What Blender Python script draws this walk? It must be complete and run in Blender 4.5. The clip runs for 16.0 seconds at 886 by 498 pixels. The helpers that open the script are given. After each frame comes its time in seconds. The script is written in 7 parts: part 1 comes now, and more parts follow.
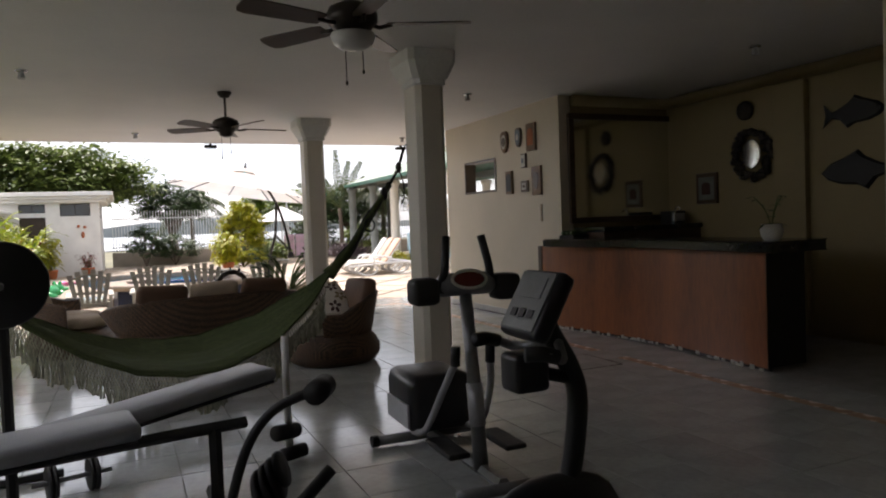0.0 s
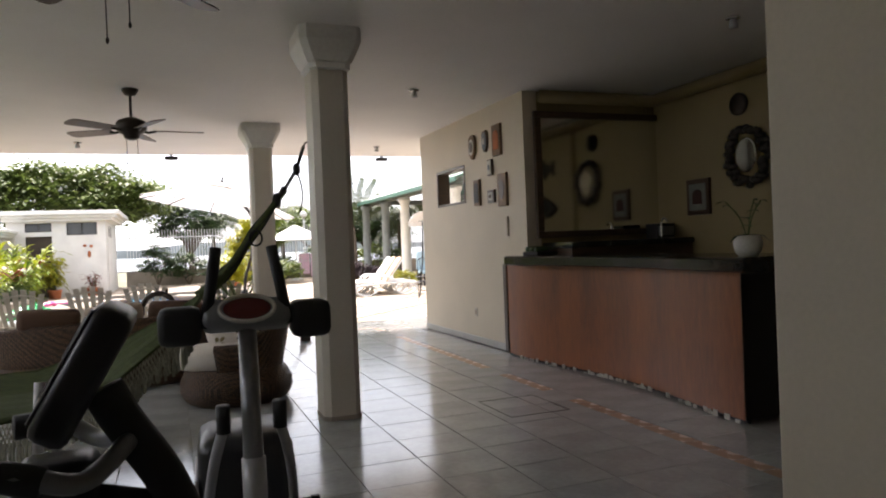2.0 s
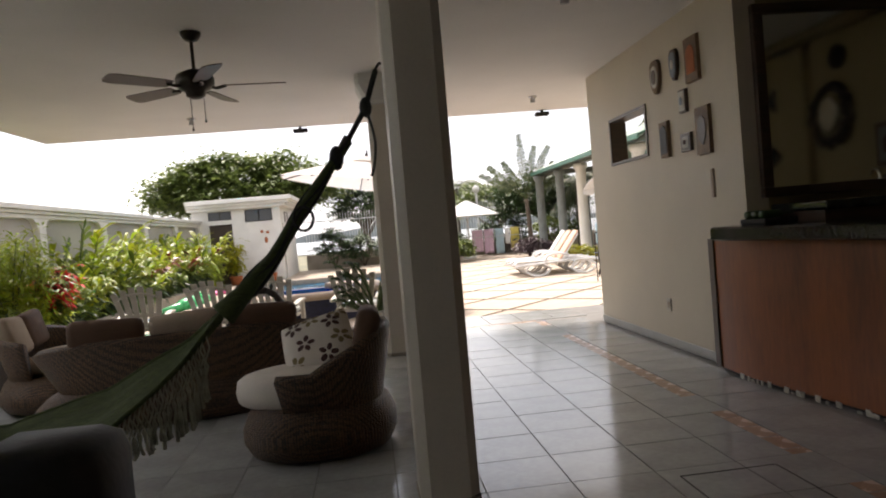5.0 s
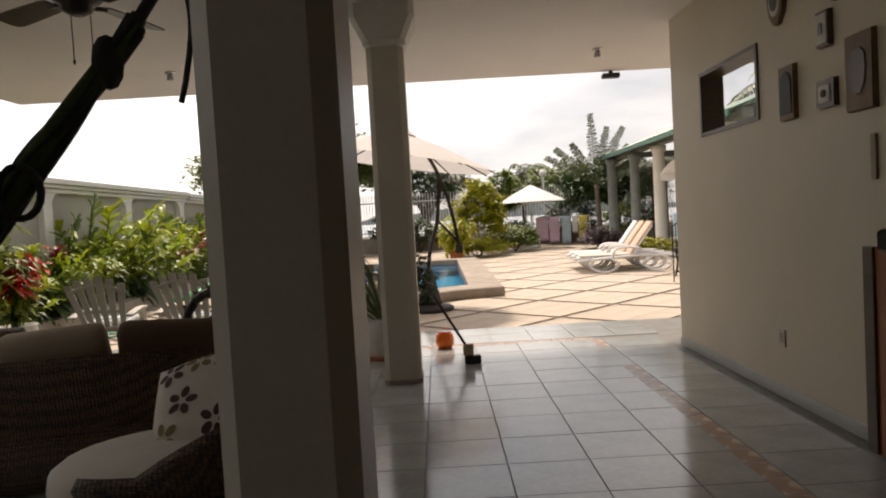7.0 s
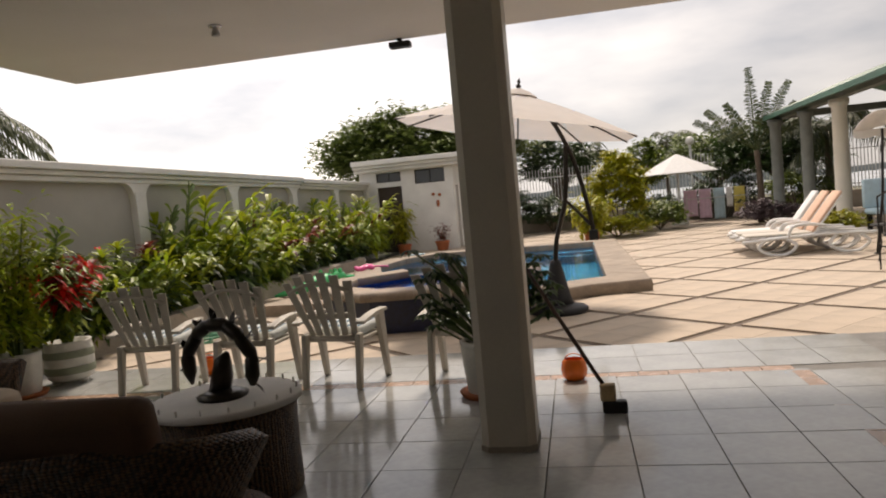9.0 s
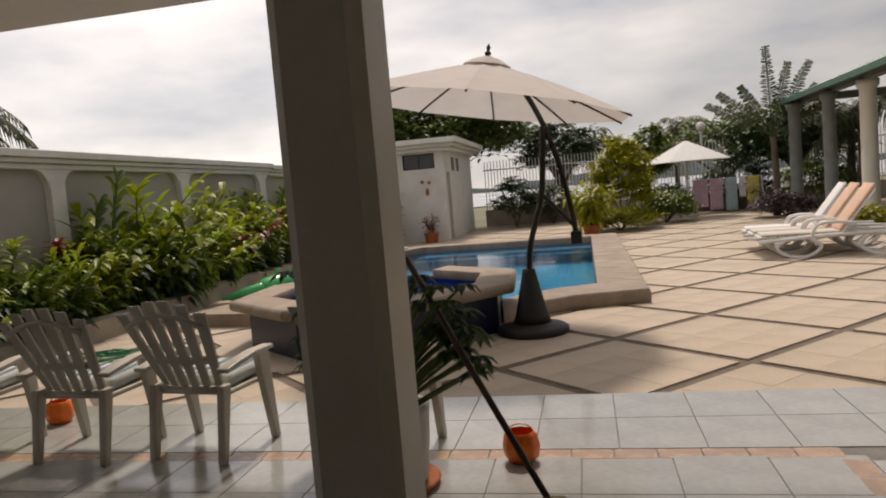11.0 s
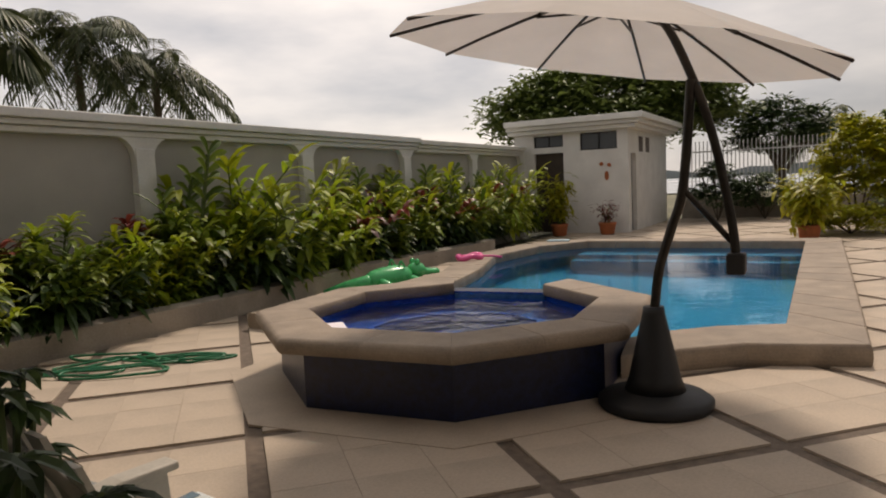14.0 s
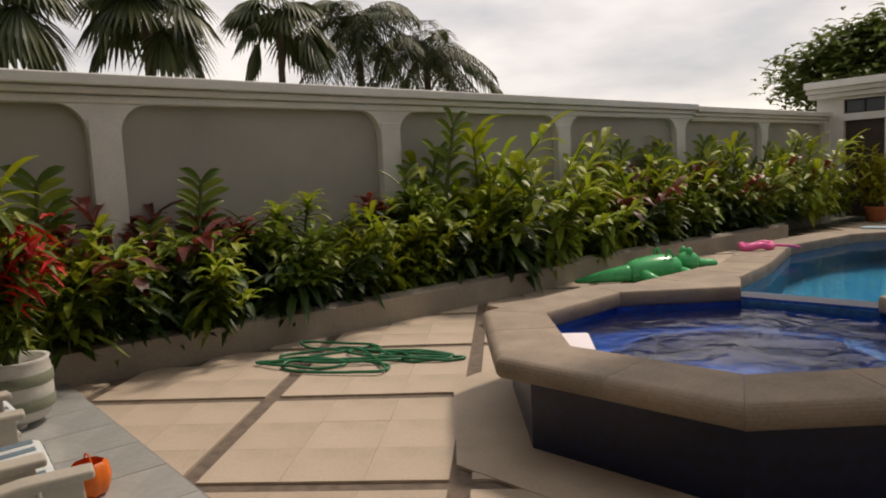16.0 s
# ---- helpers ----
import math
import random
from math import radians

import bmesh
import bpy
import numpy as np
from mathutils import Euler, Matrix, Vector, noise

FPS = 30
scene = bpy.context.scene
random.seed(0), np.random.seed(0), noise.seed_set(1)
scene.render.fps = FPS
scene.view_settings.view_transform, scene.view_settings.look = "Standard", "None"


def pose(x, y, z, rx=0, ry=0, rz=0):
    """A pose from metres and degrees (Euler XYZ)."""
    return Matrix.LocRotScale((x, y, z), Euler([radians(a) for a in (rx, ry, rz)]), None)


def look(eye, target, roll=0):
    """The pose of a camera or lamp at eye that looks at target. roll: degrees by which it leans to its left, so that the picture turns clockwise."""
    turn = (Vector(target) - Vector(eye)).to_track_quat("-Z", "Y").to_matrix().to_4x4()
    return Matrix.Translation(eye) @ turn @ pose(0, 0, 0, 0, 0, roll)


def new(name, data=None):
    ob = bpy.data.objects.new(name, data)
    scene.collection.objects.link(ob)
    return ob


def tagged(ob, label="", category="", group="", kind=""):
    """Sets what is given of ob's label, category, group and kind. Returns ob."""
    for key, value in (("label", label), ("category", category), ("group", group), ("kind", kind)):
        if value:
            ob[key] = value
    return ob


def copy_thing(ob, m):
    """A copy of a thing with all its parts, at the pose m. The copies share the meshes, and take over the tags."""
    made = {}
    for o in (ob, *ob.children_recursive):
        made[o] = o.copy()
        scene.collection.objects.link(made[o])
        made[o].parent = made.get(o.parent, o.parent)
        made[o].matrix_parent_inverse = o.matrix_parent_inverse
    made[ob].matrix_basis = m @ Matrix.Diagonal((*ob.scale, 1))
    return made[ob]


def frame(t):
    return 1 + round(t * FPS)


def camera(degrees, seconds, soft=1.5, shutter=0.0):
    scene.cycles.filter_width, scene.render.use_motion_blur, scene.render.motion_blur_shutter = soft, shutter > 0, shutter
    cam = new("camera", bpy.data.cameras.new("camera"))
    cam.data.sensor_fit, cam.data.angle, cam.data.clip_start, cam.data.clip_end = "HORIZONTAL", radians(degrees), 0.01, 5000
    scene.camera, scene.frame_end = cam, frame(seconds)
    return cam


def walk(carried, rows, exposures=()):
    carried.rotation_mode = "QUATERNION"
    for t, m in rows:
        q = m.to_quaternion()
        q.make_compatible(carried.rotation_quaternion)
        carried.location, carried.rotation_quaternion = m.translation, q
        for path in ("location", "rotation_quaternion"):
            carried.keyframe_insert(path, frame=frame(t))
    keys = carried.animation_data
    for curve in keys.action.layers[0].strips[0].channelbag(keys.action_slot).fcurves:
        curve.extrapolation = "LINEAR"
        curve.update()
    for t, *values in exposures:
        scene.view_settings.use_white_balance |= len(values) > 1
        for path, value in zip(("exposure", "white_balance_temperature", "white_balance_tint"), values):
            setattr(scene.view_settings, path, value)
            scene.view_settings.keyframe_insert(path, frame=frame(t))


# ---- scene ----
cam = camera(64.5, 16.0, 2.0)
PATH = [
    (0, (1.152, 0.304, 1.347), (1.979, 2.123, 1.271), -2.2),
    (0.5, (1.405, 0.382, 1.273), (2.297, 2.172, 1.274), -4.3),
    (1, (1.771, 0.544, 1.286), (2.681, 2.323, 1.202), -2.0),
    (1.5, (2.184, 0.773, 1.256), (3.06, 2.57, 1.212), -0.5),
    (2, (2.538, 0.92, 1.253), (3.259, 2.785, 1.238), -2.3),
    (2.5, (2.843, 1.137, 1.279), (3.168, 3.109, 1.204), -1.6),
    (3, (3.088, 1.369, 1.294), (3.397, 3.342, 1.189), -2.8),
    (3.5, (3.219, 1.646, 1.301), (3.379, 3.629, 1.097), -3.1),
    (4, (3.247, 1.996, 1.286), (3.465, 3.982, 1.193), -5.4),
    (6.5, (3.837, 4.231, 1.221), (3.979, 6.225, 1.179), -2.3),
    (7, (3.975, 4.661, 1.243), (3.983, 6.659, 1.156), -3.3),
    (7.5, (4.0, 5.122, 1.254), (3.917, 7.115, 1.111), -3.4),
    (8, (4.068, 5.599, 1.247), (3.937, 7.59, 1.114), -4.8),
    (8.5, (4.118, 6.068, 1.249), (3.711, 8.016, 1.051), -3.9),
    (9, (4.063, 6.495, 1.27), (3.685, 8.456, 1.15), -5.2),
    (9.5, (4.119, 7.012, 1.269), (3.697, 8.963, 1.152), -6.4),
    (10, (4.182, 7.395, 1.282), (3.814, 9.354, 1.128), -5.2),
    (12.5, (4.575, 9.34, 1.30), (4.095, 11.276, 1.148), -4.3),
    (13, (4.626, 9.786, 1.294), (4.135, 11.72, 1.152), -5.6),
    (13.5, (4.705, 10.119, 1.35), (3.926, 11.955, 1.201), -3.4),
    (14, (4.664, 10.415, 1.3), (3.714, 12.167, 1.123), -2.6),
    (14.5, (4.582, 10.643, 1.291), (3.514, 12.323, 1.099), -6.0),
    (15, (4.515, 10.874, 1.28), (3.184, 12.353, 1.079), -3.5),
    (15.5, (4.316, 11.164, 1.278), (2.923, 12.581, 1.054), -2.3),
    (16, (4.061, 11.387, 1.281), (2.54, 12.668, 1.075), -2.9),
]
EXPOSURES = [(0.0, 1.28), (0.5, 1.58), (1.0, 1.82), (2.0, 1.99), (3.5, 1.95), (4.0, 1.82), (6.5, 0.77), (7.0, 0.72), (8.0, 0.57), (9.0, 0.37), (10.0, 0.14), (12.5, -0.18), (13.0, -0.18), (14.0, -0.2), (16.0, -0.13)]
walk(cam, [(t, look(eye, target, roll)) for t, eye, target, roll in PATH], [(t, e, 6600 if t < 5 else (7350 if t < 11 else (7200 if t < 13.6 else 7450)), 16.5) for t, e in EXPOSURES])

# ---- light ----
SUN_AZ, SUN_EL = -4.0, 54.0
world = bpy.data.worlds.new("overcast_sky")
scene.world = world
world.use_nodes = True
wn, wl = world.node_tree.nodes, world.node_tree.links
sky = wn.new("ShaderNodeTexSky")
sky.sky_type = "NISHITA"
sky.sun_disc = False
sky.sun_elevation, sky.sun_rotation = radians(SUN_EL), radians(SUN_AZ)
sky_gain = wn.new("ShaderNodeVectorMath")
sky_gain.operation = "SCALE"
sky_gain.inputs["Scale"].default_value = 0.12
wl.new(sky.outputs[0], sky_gain.inputs[0])
wco = wn.new("ShaderNodeTexCoord")
wmap = wn.new("ShaderNodeMapping")
wmap.inputs["Scale"].default_value = (1.6, 1.6, 5.0)
wl.new(wco.outputs["Generated"], wmap.inputs[0])
wnoise = wn.new("ShaderNodeTexNoise")
wnoise.inputs["Scale"].default_value, wnoise.inputs["Detail"].default_value = 1.7, 7.0
wl.new(wmap.outputs[0], wnoise.inputs["Vector"])
wramp = wn.new("ShaderNodeValToRGB")
wramp.color_ramp.elements[0].position, wramp.color_ramp.elements[0].color = 0.34, (0.54, 0.59, 0.66, 1)
wramp.color_ramp.elements[1].position, wramp.color_ramp.elements[1].color = 0.66, (1.12, 1.12, 1.11, 1)
wl.new(wnoise.outputs["Fac"], wramp.inputs[0])
wmix = wn.new("ShaderNodeMixRGB")
wmix.inputs[0].default_value = 0.86
wl.new(sky_gain.outputs[0], wmix.inputs[1])
wl.new(wramp.outputs[0], wmix.inputs[2])
wdot = wn.new("ShaderNodeVectorMath")
wdot.operation = "DOT_PRODUCT"
wdot.inputs[1].default_value = (-0.80, 0.32, 0.50)
wl.new(wco.outputs["Generated"], wdot.inputs[0])
wside = wn.new("ShaderNodeMapRange")
wside.interpolation_type = "SMOOTHSTEP"
wside.inputs["From Min"].default_value, wside.inputs["From Max"].default_value = -0.35, 0.9
wside.inputs["To Min"].default_value, wside.inputs["To Max"].default_value = 0.52, 1.2
wl.new(wdot.outputs["Value"], wside.inputs["Value"])
wgain = wn.new("ShaderNodeVectorMath")
wgain.operation = "SCALE"
wl.new(wmix.outputs[0], wgain.inputs[0])
wl.new(wside.outputs[0], wgain.inputs["Scale"])
wl.new(wgain.outputs[0], wn["Background"].inputs["Color"])
wn["Background"].inputs["Strength"].default_value = 0.9
sun = new("sun", bpy.data.lights.new("sun", "SUN"))
sun.data.energy, sun.data.angle, sun.data.color = 2.4, radians(7), (1.0, 0.93, 0.84)
sa, se = radians(SUN_AZ), radians(SUN_EL)
sun.matrix_world = look((0, 0, 0), (-math.sin(sa) * math.cos(se), -math.cos(sa) * math.cos(se), -math.sin(se)))

# ---- materials ----
def mat(name, col, rough=0.6, metal=0.0, vary=0.12, scale=6.0, fine=60.0, bump=0.1, spec=0.5, island=0.0, obrand=0.0, hue=None, coat=0.0, stretch=(1, 1, 1), transl=0.0):
    """A surface with grain at two scales, gloss that varies, and relief."""
    m = bpy.data.materials.new(name)
    m.use_nodes = True
    n, l = m.node_tree.nodes, m.node_tree.links
    b = n["Principled BSDF"]
    co = n.new("ShaderNodeTexCoord")
    mp = n.new("ShaderNodeMapping")
    mp.inputs["Scale"].default_value = stretch
    l.new(co.outputs["Object"], mp.inputs[0])
    n1, n2 = n.new("ShaderNodeTexNoise"), n.new("ShaderNodeTexNoise")
    n1.inputs["Scale"].default_value, n1.inputs["Detail"].default_value = scale, 5
    n2.inputs["Scale"].default_value, n2.inputs["Detail"].default_value = fine, 3
    l.new(mp.outputs[0], n1.inputs["Vector"])
    l.new(mp.outputs[0], n2.inputs["Vector"])
    add = n.new("ShaderNodeMath")
    add.operation = "MULTIPLY_ADD"
    l.new(n2.outputs["Fac"], add.inputs[0])
    add.inputs[1].default_value = 0.5
    l.new(n1.outputs["Fac"], add.inputs[2])
    mr = n.new("ShaderNodeMapRange")
    mr.inputs["From Min"].default_value, mr.inputs["From Max"].default_value = 0.45, 1.05
    mr.inputs["To Min"].default_value, mr.inputs["To Max"].default_value = 1 - vary * 1.4, 1 + vary
    l.new(add.outputs[0], mr.inputs["Value"])
    src = mr.outputs[0]
    if island or obrand:
        if island:
            g = n.new("ShaderNodeNewGeometry").outputs["Random Per Island"]
        else:
            g = n.new("ShaderNodeObjectInfo").outputs["Random"]
        r2 = n.new("ShaderNodeMapRange")
        k = island or obrand
        r2.inputs["To Min"].default_value, r2.inputs["To Max"].default_value = 1 - k, 1 + k
        l.new(g, r2.inputs["Value"])
        mu = n.new("ShaderNodeMath")
        mu.operation = "MULTIPLY"
        l.new(src, mu.inputs[0])
        l.new(r2.outputs[0], mu.inputs[1])
        src = mu.outputs[0]
    base = n.new("ShaderNodeRGB")
    base.outputs[0].default_value = (*col, 1)
    bc = base.outputs[0]
    if hue:
        hm = n.new("ShaderNodeMixRGB")
        hm.inputs[2].default_value = (*hue, 1)
        l.new(bc, hm.inputs[1])
        if island:
            l.new(n.new("ShaderNodeNewGeometry").outputs["Random Per Island"], hm.inputs[0])
        else:
            l.new(n1.outputs["Fac"], hm.inputs[0])
        bc = hm.outputs[0]
    vm = n.new("ShaderNodeVectorMath")
    vm.operation = "SCALE"
    l.new(bc, vm.inputs[0])
    l.new(src, vm.inputs["Scale"])
    l.new(vm.outputs[0], b.inputs["Base Color"])
    rr = n.new("ShaderNodeMapRange")
    rr.inputs["To Min"].default_value, rr.inputs["To Max"].default_value = max(0.02, rough - 0.08), min(1, rough + 0.1)
    l.new(n1.outputs["Fac"], rr.inputs["Value"])
    l.new(rr.outputs[0], b.inputs["Roughness"])
    b.inputs["Metallic"].default_value, b.inputs["Specular IOR Level"].default_value = metal, spec
    b.inputs["Coat Weight"].default_value, b.inputs["Coat Roughness"].default_value = coat, 0.12
    if bump:
        bp = n.new("ShaderNodeBump")
        bp.inputs["Strength"].default_value, bp.inputs["Distance"].default_value = bump, 0.01
        l.new(add.outputs[0], bp.inputs["Height"])
        l.new(bp.outputs[0], b.inputs["Normal"])
    if transl:
        t = n.new("ShaderNodeBsdfTranslucent")
        l.new(vm.outputs[0], t.inputs["Color"])
        ms = n.new("ShaderNodeMixShader")
        ms.inputs[0].default_value = transl
        l.new(b.outputs[0], ms.inputs[1])
        l.new(t.outputs[0], ms.inputs[2])
        l.new(ms.outputs[0], n["Material Output"].inputs["Surface"])
    return m


M = dict(
    paint=mat("cream_wall_paint", (0.60, 0.53, 0.41), 0.55, vary=0.06, scale=1.6, fine=90, bump=0.05),
    # cream paint darkened and yellowed to put the bar corner's shade in
    paint_shaded=mat("shaded_cream_wall_paint", (0.27, 0.215, 0.105), 0.55, vary=0.08, scale=1.6, fine=90, bump=0.05),
    ceil=mat("white_ceiling_paint", (0.72, 0.70, 0.68), 0.75, vary=0.05, scale=1.2, fine=70, bump=0.04),
    pillar=mat("cream_pillar_paint", (0.62, 0.57, 0.48), 0.45, vary=0.06, scale=2, fine=60, bump=0.05),
    white=mat("white_trim_paint", (0.72, 0.71, 0.68), 0.5, vary=0.1, scale=2.5, fine=40, bump=0.06),
    panel=mat("greige_stucco", (0.40, 0.385, 0.35), 0.8, vary=0.12, scale=1.3, fine=120, bump=0.25),
    tile=mat("pale_floor_tile", (0.43, 0.44, 0.43), 0.13, coat=0.2, vary=0.14, scale=3.5, fine=25, bump=0.015, obrand=0.05),
    tile2=mat("pale_floor_tile_joined", (0.43, 0.44, 0.43), 0.13, coat=0.2, vary=0.14, scale=3.5, fine=25, bump=0.015, island=0.05),
    skirting=mat("pale_grey_skirting_tile", (0.42, 0.42, 0.40), 0.3, vary=0.12, scale=4, fine=30, bump=0.03),
    plaque=mat("brown_carved_wood", (0.17, 0.095, 0.045), 0.55, vary=0.35, scale=12, fine=80, bump=0.3),
    slate=mat("blue_grey_glaze", (0.12, 0.15, 0.18), 0.4, vary=0.2, scale=12, fine=80, bump=0.1),
    grout=mat("grey_grout", (0.24, 0.235, 0.225), 0.9, vary=0.2, scale=5, fine=80, bump=0.2),
    pink=mat("terracotta_border_tile", (0.50, 0.34, 0.25), 0.25, vary=0.18, scale=8, fine=60, bump=0.05, obrand=0.1),
    paver=mat("sand_concrete_paver", (0.50, 0.41, 0.32), 0.75, vary=0.16, scale=2.2, fine=70, bump=0.2, obrand=0.03),
    paver2=mat("sand_concrete_paver_joined", (0.50, 0.41, 0.32), 0.75, vary=0.16, scale=2.2, fine=70, bump=0.2, island=0.03),
    strip=mat("brown_pebble_strip", (0.17, 0.13, 0.10), 0.85, vary=0.35, scale=14, fine=160, bump=0.5),
    coping=mat("sandstone_coping", (0.31, 0.245, 0.185), 0.7, vary=0.26, scale=4, fine=60, bump=0.25, obrand=0.06),
    spa=mat("navy_mosaic", (0.006, 0.011, 0.045), 0.34, vary=0.5, scale=20, fine=50, bump=0.12),
    spain=mat("blue_mosaic", (0.010, 0.07, 0.34), 0.2, vary=0.4, scale=20, fine=50, bump=0.1),
    pool=mat("aqua_pool_plaster", (0.0005, 0.185, 0.32), 0.5, vary=0.12, scale=2, fine=30, bump=0.05),
    poolband=mat("dark_blue_waterline_tile", (0.03, 0.12, 0.26), 0.2, vary=0.3, scale=20, fine=60, bump=0.08),
    soil=mat("dark_soil", (0.07, 0.05, 0.035), 0.95, vary=0.4, scale=9, fine=60, bump=0.6),
    curb=mat("bed_curb_plaster", (0.33, 0.29, 0.24), 0.85, vary=0.22, scale=2, fine=50, bump=0.25),
    grass=mat("dry_ground", (0.20, 0.19, 0.12), 0.95, vary=0.3, scale=0.2, fine=4, bump=0.3),
    wood=mat("varnished_reddish_wood", (0.27, 0.075, 0.013), 0.42, vary=0.3, scale=1.5, fine=18, bump=0.02, coat=0.06, stretch=(2, 2, 0.4)),
    darkwood=mat("dark_brown_wood", (0.07, 0.04, 0.022), 0.4, vary=0.3, scale=6, fine=50, bump=0.1, stretch=(1, 1, 6)),
    granite=mat("black_granite", (0.018, 0.02, 0.022), 0.14, vary=0.5, scale=40, fine=200, bump=0.01),
    chrome=mat("brushed_chrome", (0.62, 0.62, 0.63), 0.2, 1.0, vary=0.05, scale=20, bump=0.01),
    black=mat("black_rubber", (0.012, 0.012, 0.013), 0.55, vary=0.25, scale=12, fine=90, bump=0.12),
    vinyl=mat("black_vinyl", (0.02, 0.02, 0.024), 0.35, vary=0.2, scale=9, fine=110, bump=0.1),
    greyvinyl=mat("grey_vinyl", (0.32, 0.33, 0.36), 0.4, vary=0.1, scale=8, fine=110, bump=0.1),
    steel=mat("grey_painted_steel", (0.22, 0.225, 0.23), 0.35, 0.3, vary=0.15, scale=9, bump=0.05),
    silver=mat("silver_plastic", (0.42, 0.42, 0.43), 0.35, 0.2, vary=0.1, scale=9, bump=0.04),
    whitesteel=mat("white_painted_steel", (0.6, 0.6, 0.6), 0.35, vary=0.12, scale=9, bump=0.04),
    iron=mat("black_iron", (0.02, 0.018, 0.016), 0.5, 0.4, vary=0.3, scale=10, bump=0.1),
    bronze=mat("dark_bronze", (0.035, 0.028, 0.022), 0.35, 0.6, vary=0.3, scale=10, bump=0.1),
    blade=mat("walnut_fan_blade", (0.075, 0.045, 0.03), 0.4, vary=0.3, scale=5, fine=40, bump=0.05),
    cushion=mat("tan_seat_cushion", (0.40, 0.32, 0.24), 0.85, vary=0.12, scale=5, fine=150, bump=0.2),
    brownc=mat("brown_seat_cushion", (0.11, 0.06, 0.036), 0.8, vary=0.2, scale=5, fine=150, bump=0.2),
    cream=mat("cream_cloth", (0.62, 0.57, 0.50), 0.85, vary=0.1, scale=5, fine=140, bump=0.2),
    petal=mat("brown_printed_petal", (0.075, 0.035, 0.03), 0.85, vary=0.15, scale=9, bump=0.1),
    petal2=mat("olive_printed_petal", (0.22, 0.17, 0.08), 0.85, vary=0.15, scale=9, bump=0.1),
    green_cloth=mat("olive_hammock_cloth", (0.055, 0.075, 0.022), 0.9, vary=0.4, scale=10, fine=90, bump=0.5, stretch=(1, 8, 8)),
    fringe=mat("cream_knotted_fringe", (0.34, 0.34, 0.26), 0.9, vary=0.3, scale=20, fine=90, bump=0.3, island=0.3),
    rope=mat("dark_rope", (0.03, 0.032, 0.03), 0.9, vary=0.4, scale=60, fine=200, bump=0.5),
    resin=mat("beige_resin", (0.52, 0.48, 0.41), 0.45, vary=0.12, scale=5, fine=70, bump=0.05),
    whiteresin=mat("white_resin", (0.75, 0.74, 0.72), 0.4, vary=0.06, scale=5, fine=70, bump=0.04),
    pad=mat("striped_pad_cloth", (0.62, 0.66, 0.66), 0.85, vary=0.15, scale=7, fine=120, bump=0.15),
    padstripe=mat("blue_grey_stripe", (0.16, 0.24, 0.30), 0.85, vary=0.2, scale=9, fine=120, bump=0.1),
    peach=mat("peach_towel", (0.72, 0.48, 0.35), 0.95, vary=0.1, scale=9, fine=200, bump=0.4),
    pinkc=mat("pink_towel", (0.72, 0.52, 0.66), 0.95, vary=0.1, scale=9, fine=200, bump=0.4),
    bluec=mat("pale_blue_towel", (0.45, 0.60, 0.68), 0.95, vary=0.1, scale=9, fine=200, bump=0.4),
    yellowc=mat("yellow_towel", (0.72, 0.60, 0.16), 0.95, vary=0.1, scale=9, fine=200, bump=0.4),
    whitec=mat("white_towel", (0.78, 0.77, 0.75), 0.95, vary=0.06, scale=9, fine=200, bump=0.4),
    canopy=mat("ecru_canopy_cloth", (0.78, 0.72, 0.67), 0.85, vary=0.06, scale=3, fine=160, bump=0.1, transl=0.35),
    orange=mat("orange_plastic", (0.80, 0.16, 0.012), 0.4, vary=0.08, scale=6, bump=0.03),
    terracotta=mat("terracotta", (0.42, 0.13, 0.05), 0.8, vary=0.2, scale=6, fine=60, bump=0.2),
    potwhite=mat("chalky_white_pot", (0.58, 0.57, 0.52), 0.7, vary=0.15, scale=6, fine=60, bump=0.15),
    potgreen=mat("sage_green_band", (0.22, 0.24, 0.17), 0.7, vary=0.15, scale=6, fine=60, bump=0.15),
    potdark=mat("dark_brown_planter", (0.05, 0.035, 0.025), 0.6, vary=0.2, scale=6, fine=60, bump=0.15),
    croc=mat("green_inflatable_vinyl", (0.05, 0.45, 0.16), 0.25, vary=0.1, scale=4, bump=0.03),
    hose=mat("green_hose", (0.012, 0.17, 0.075), 0.4, vary=0.15, scale=20, bump=0.03),
    pinktoy=mat("pink_vinyl", (0.85, 0.12, 0.35), 0.3, vary=0.08, scale=5, bump=0.02),
    foam=mat("white_foam_board", (0.85, 0.80, 0.85), 0.6, vary=0.04, scale=5, bump=0.03),
    broomw=mat("pale_broom_block", (0.55, 0.42, 0.25), 0.6, vary=0.2, scale=9, bump=0.1),
    greenroof=mat("green_roof_sheet", (0.06, 0.16, 0.11), 0.5, vary=0.3, scale=3, fine=40, bump=0.15, obrand=0.12),
    greypost=mat("grey_green_post", (0.17, 0.18, 0.16), 0.7, vary=0.2, scale=4, fine=40, bump=0.2),
    bark=mat("grey_brown_bark", (0.12, 0.09, 0.065), 0.9, vary=0.35, scale=8, fine=40, bump=0.7, stretch=(1, 1, 0.3)),
    stem=mat("green_stem", (0.09, 0.13, 0.035), 0.6, vary=0.25, scale=9, bump=0.1),
    lf_dark=mat("dark_foliage", (0.03, 0.072, 0.018), 0.5, vary=0.25, scale=4, bump=0.05, island=0.45, hue=(0.05, 0.09, 0.02), transl=0.2),
    lf_tree=mat("tree_foliage", (0.12, 0.185, 0.042), 0.5, vary=0.25, scale=2, bump=0.05, island=0.45, hue=(0.16, 0.20, 0.05), transl=0.32),
    lf_palm=mat("palm_foliage", (0.05, 0.085, 0.024), 0.45, vary=0.25, scale=2, bump=0.05, island=0.4, hue=(0.08, 0.09, 0.03), transl=0.15),
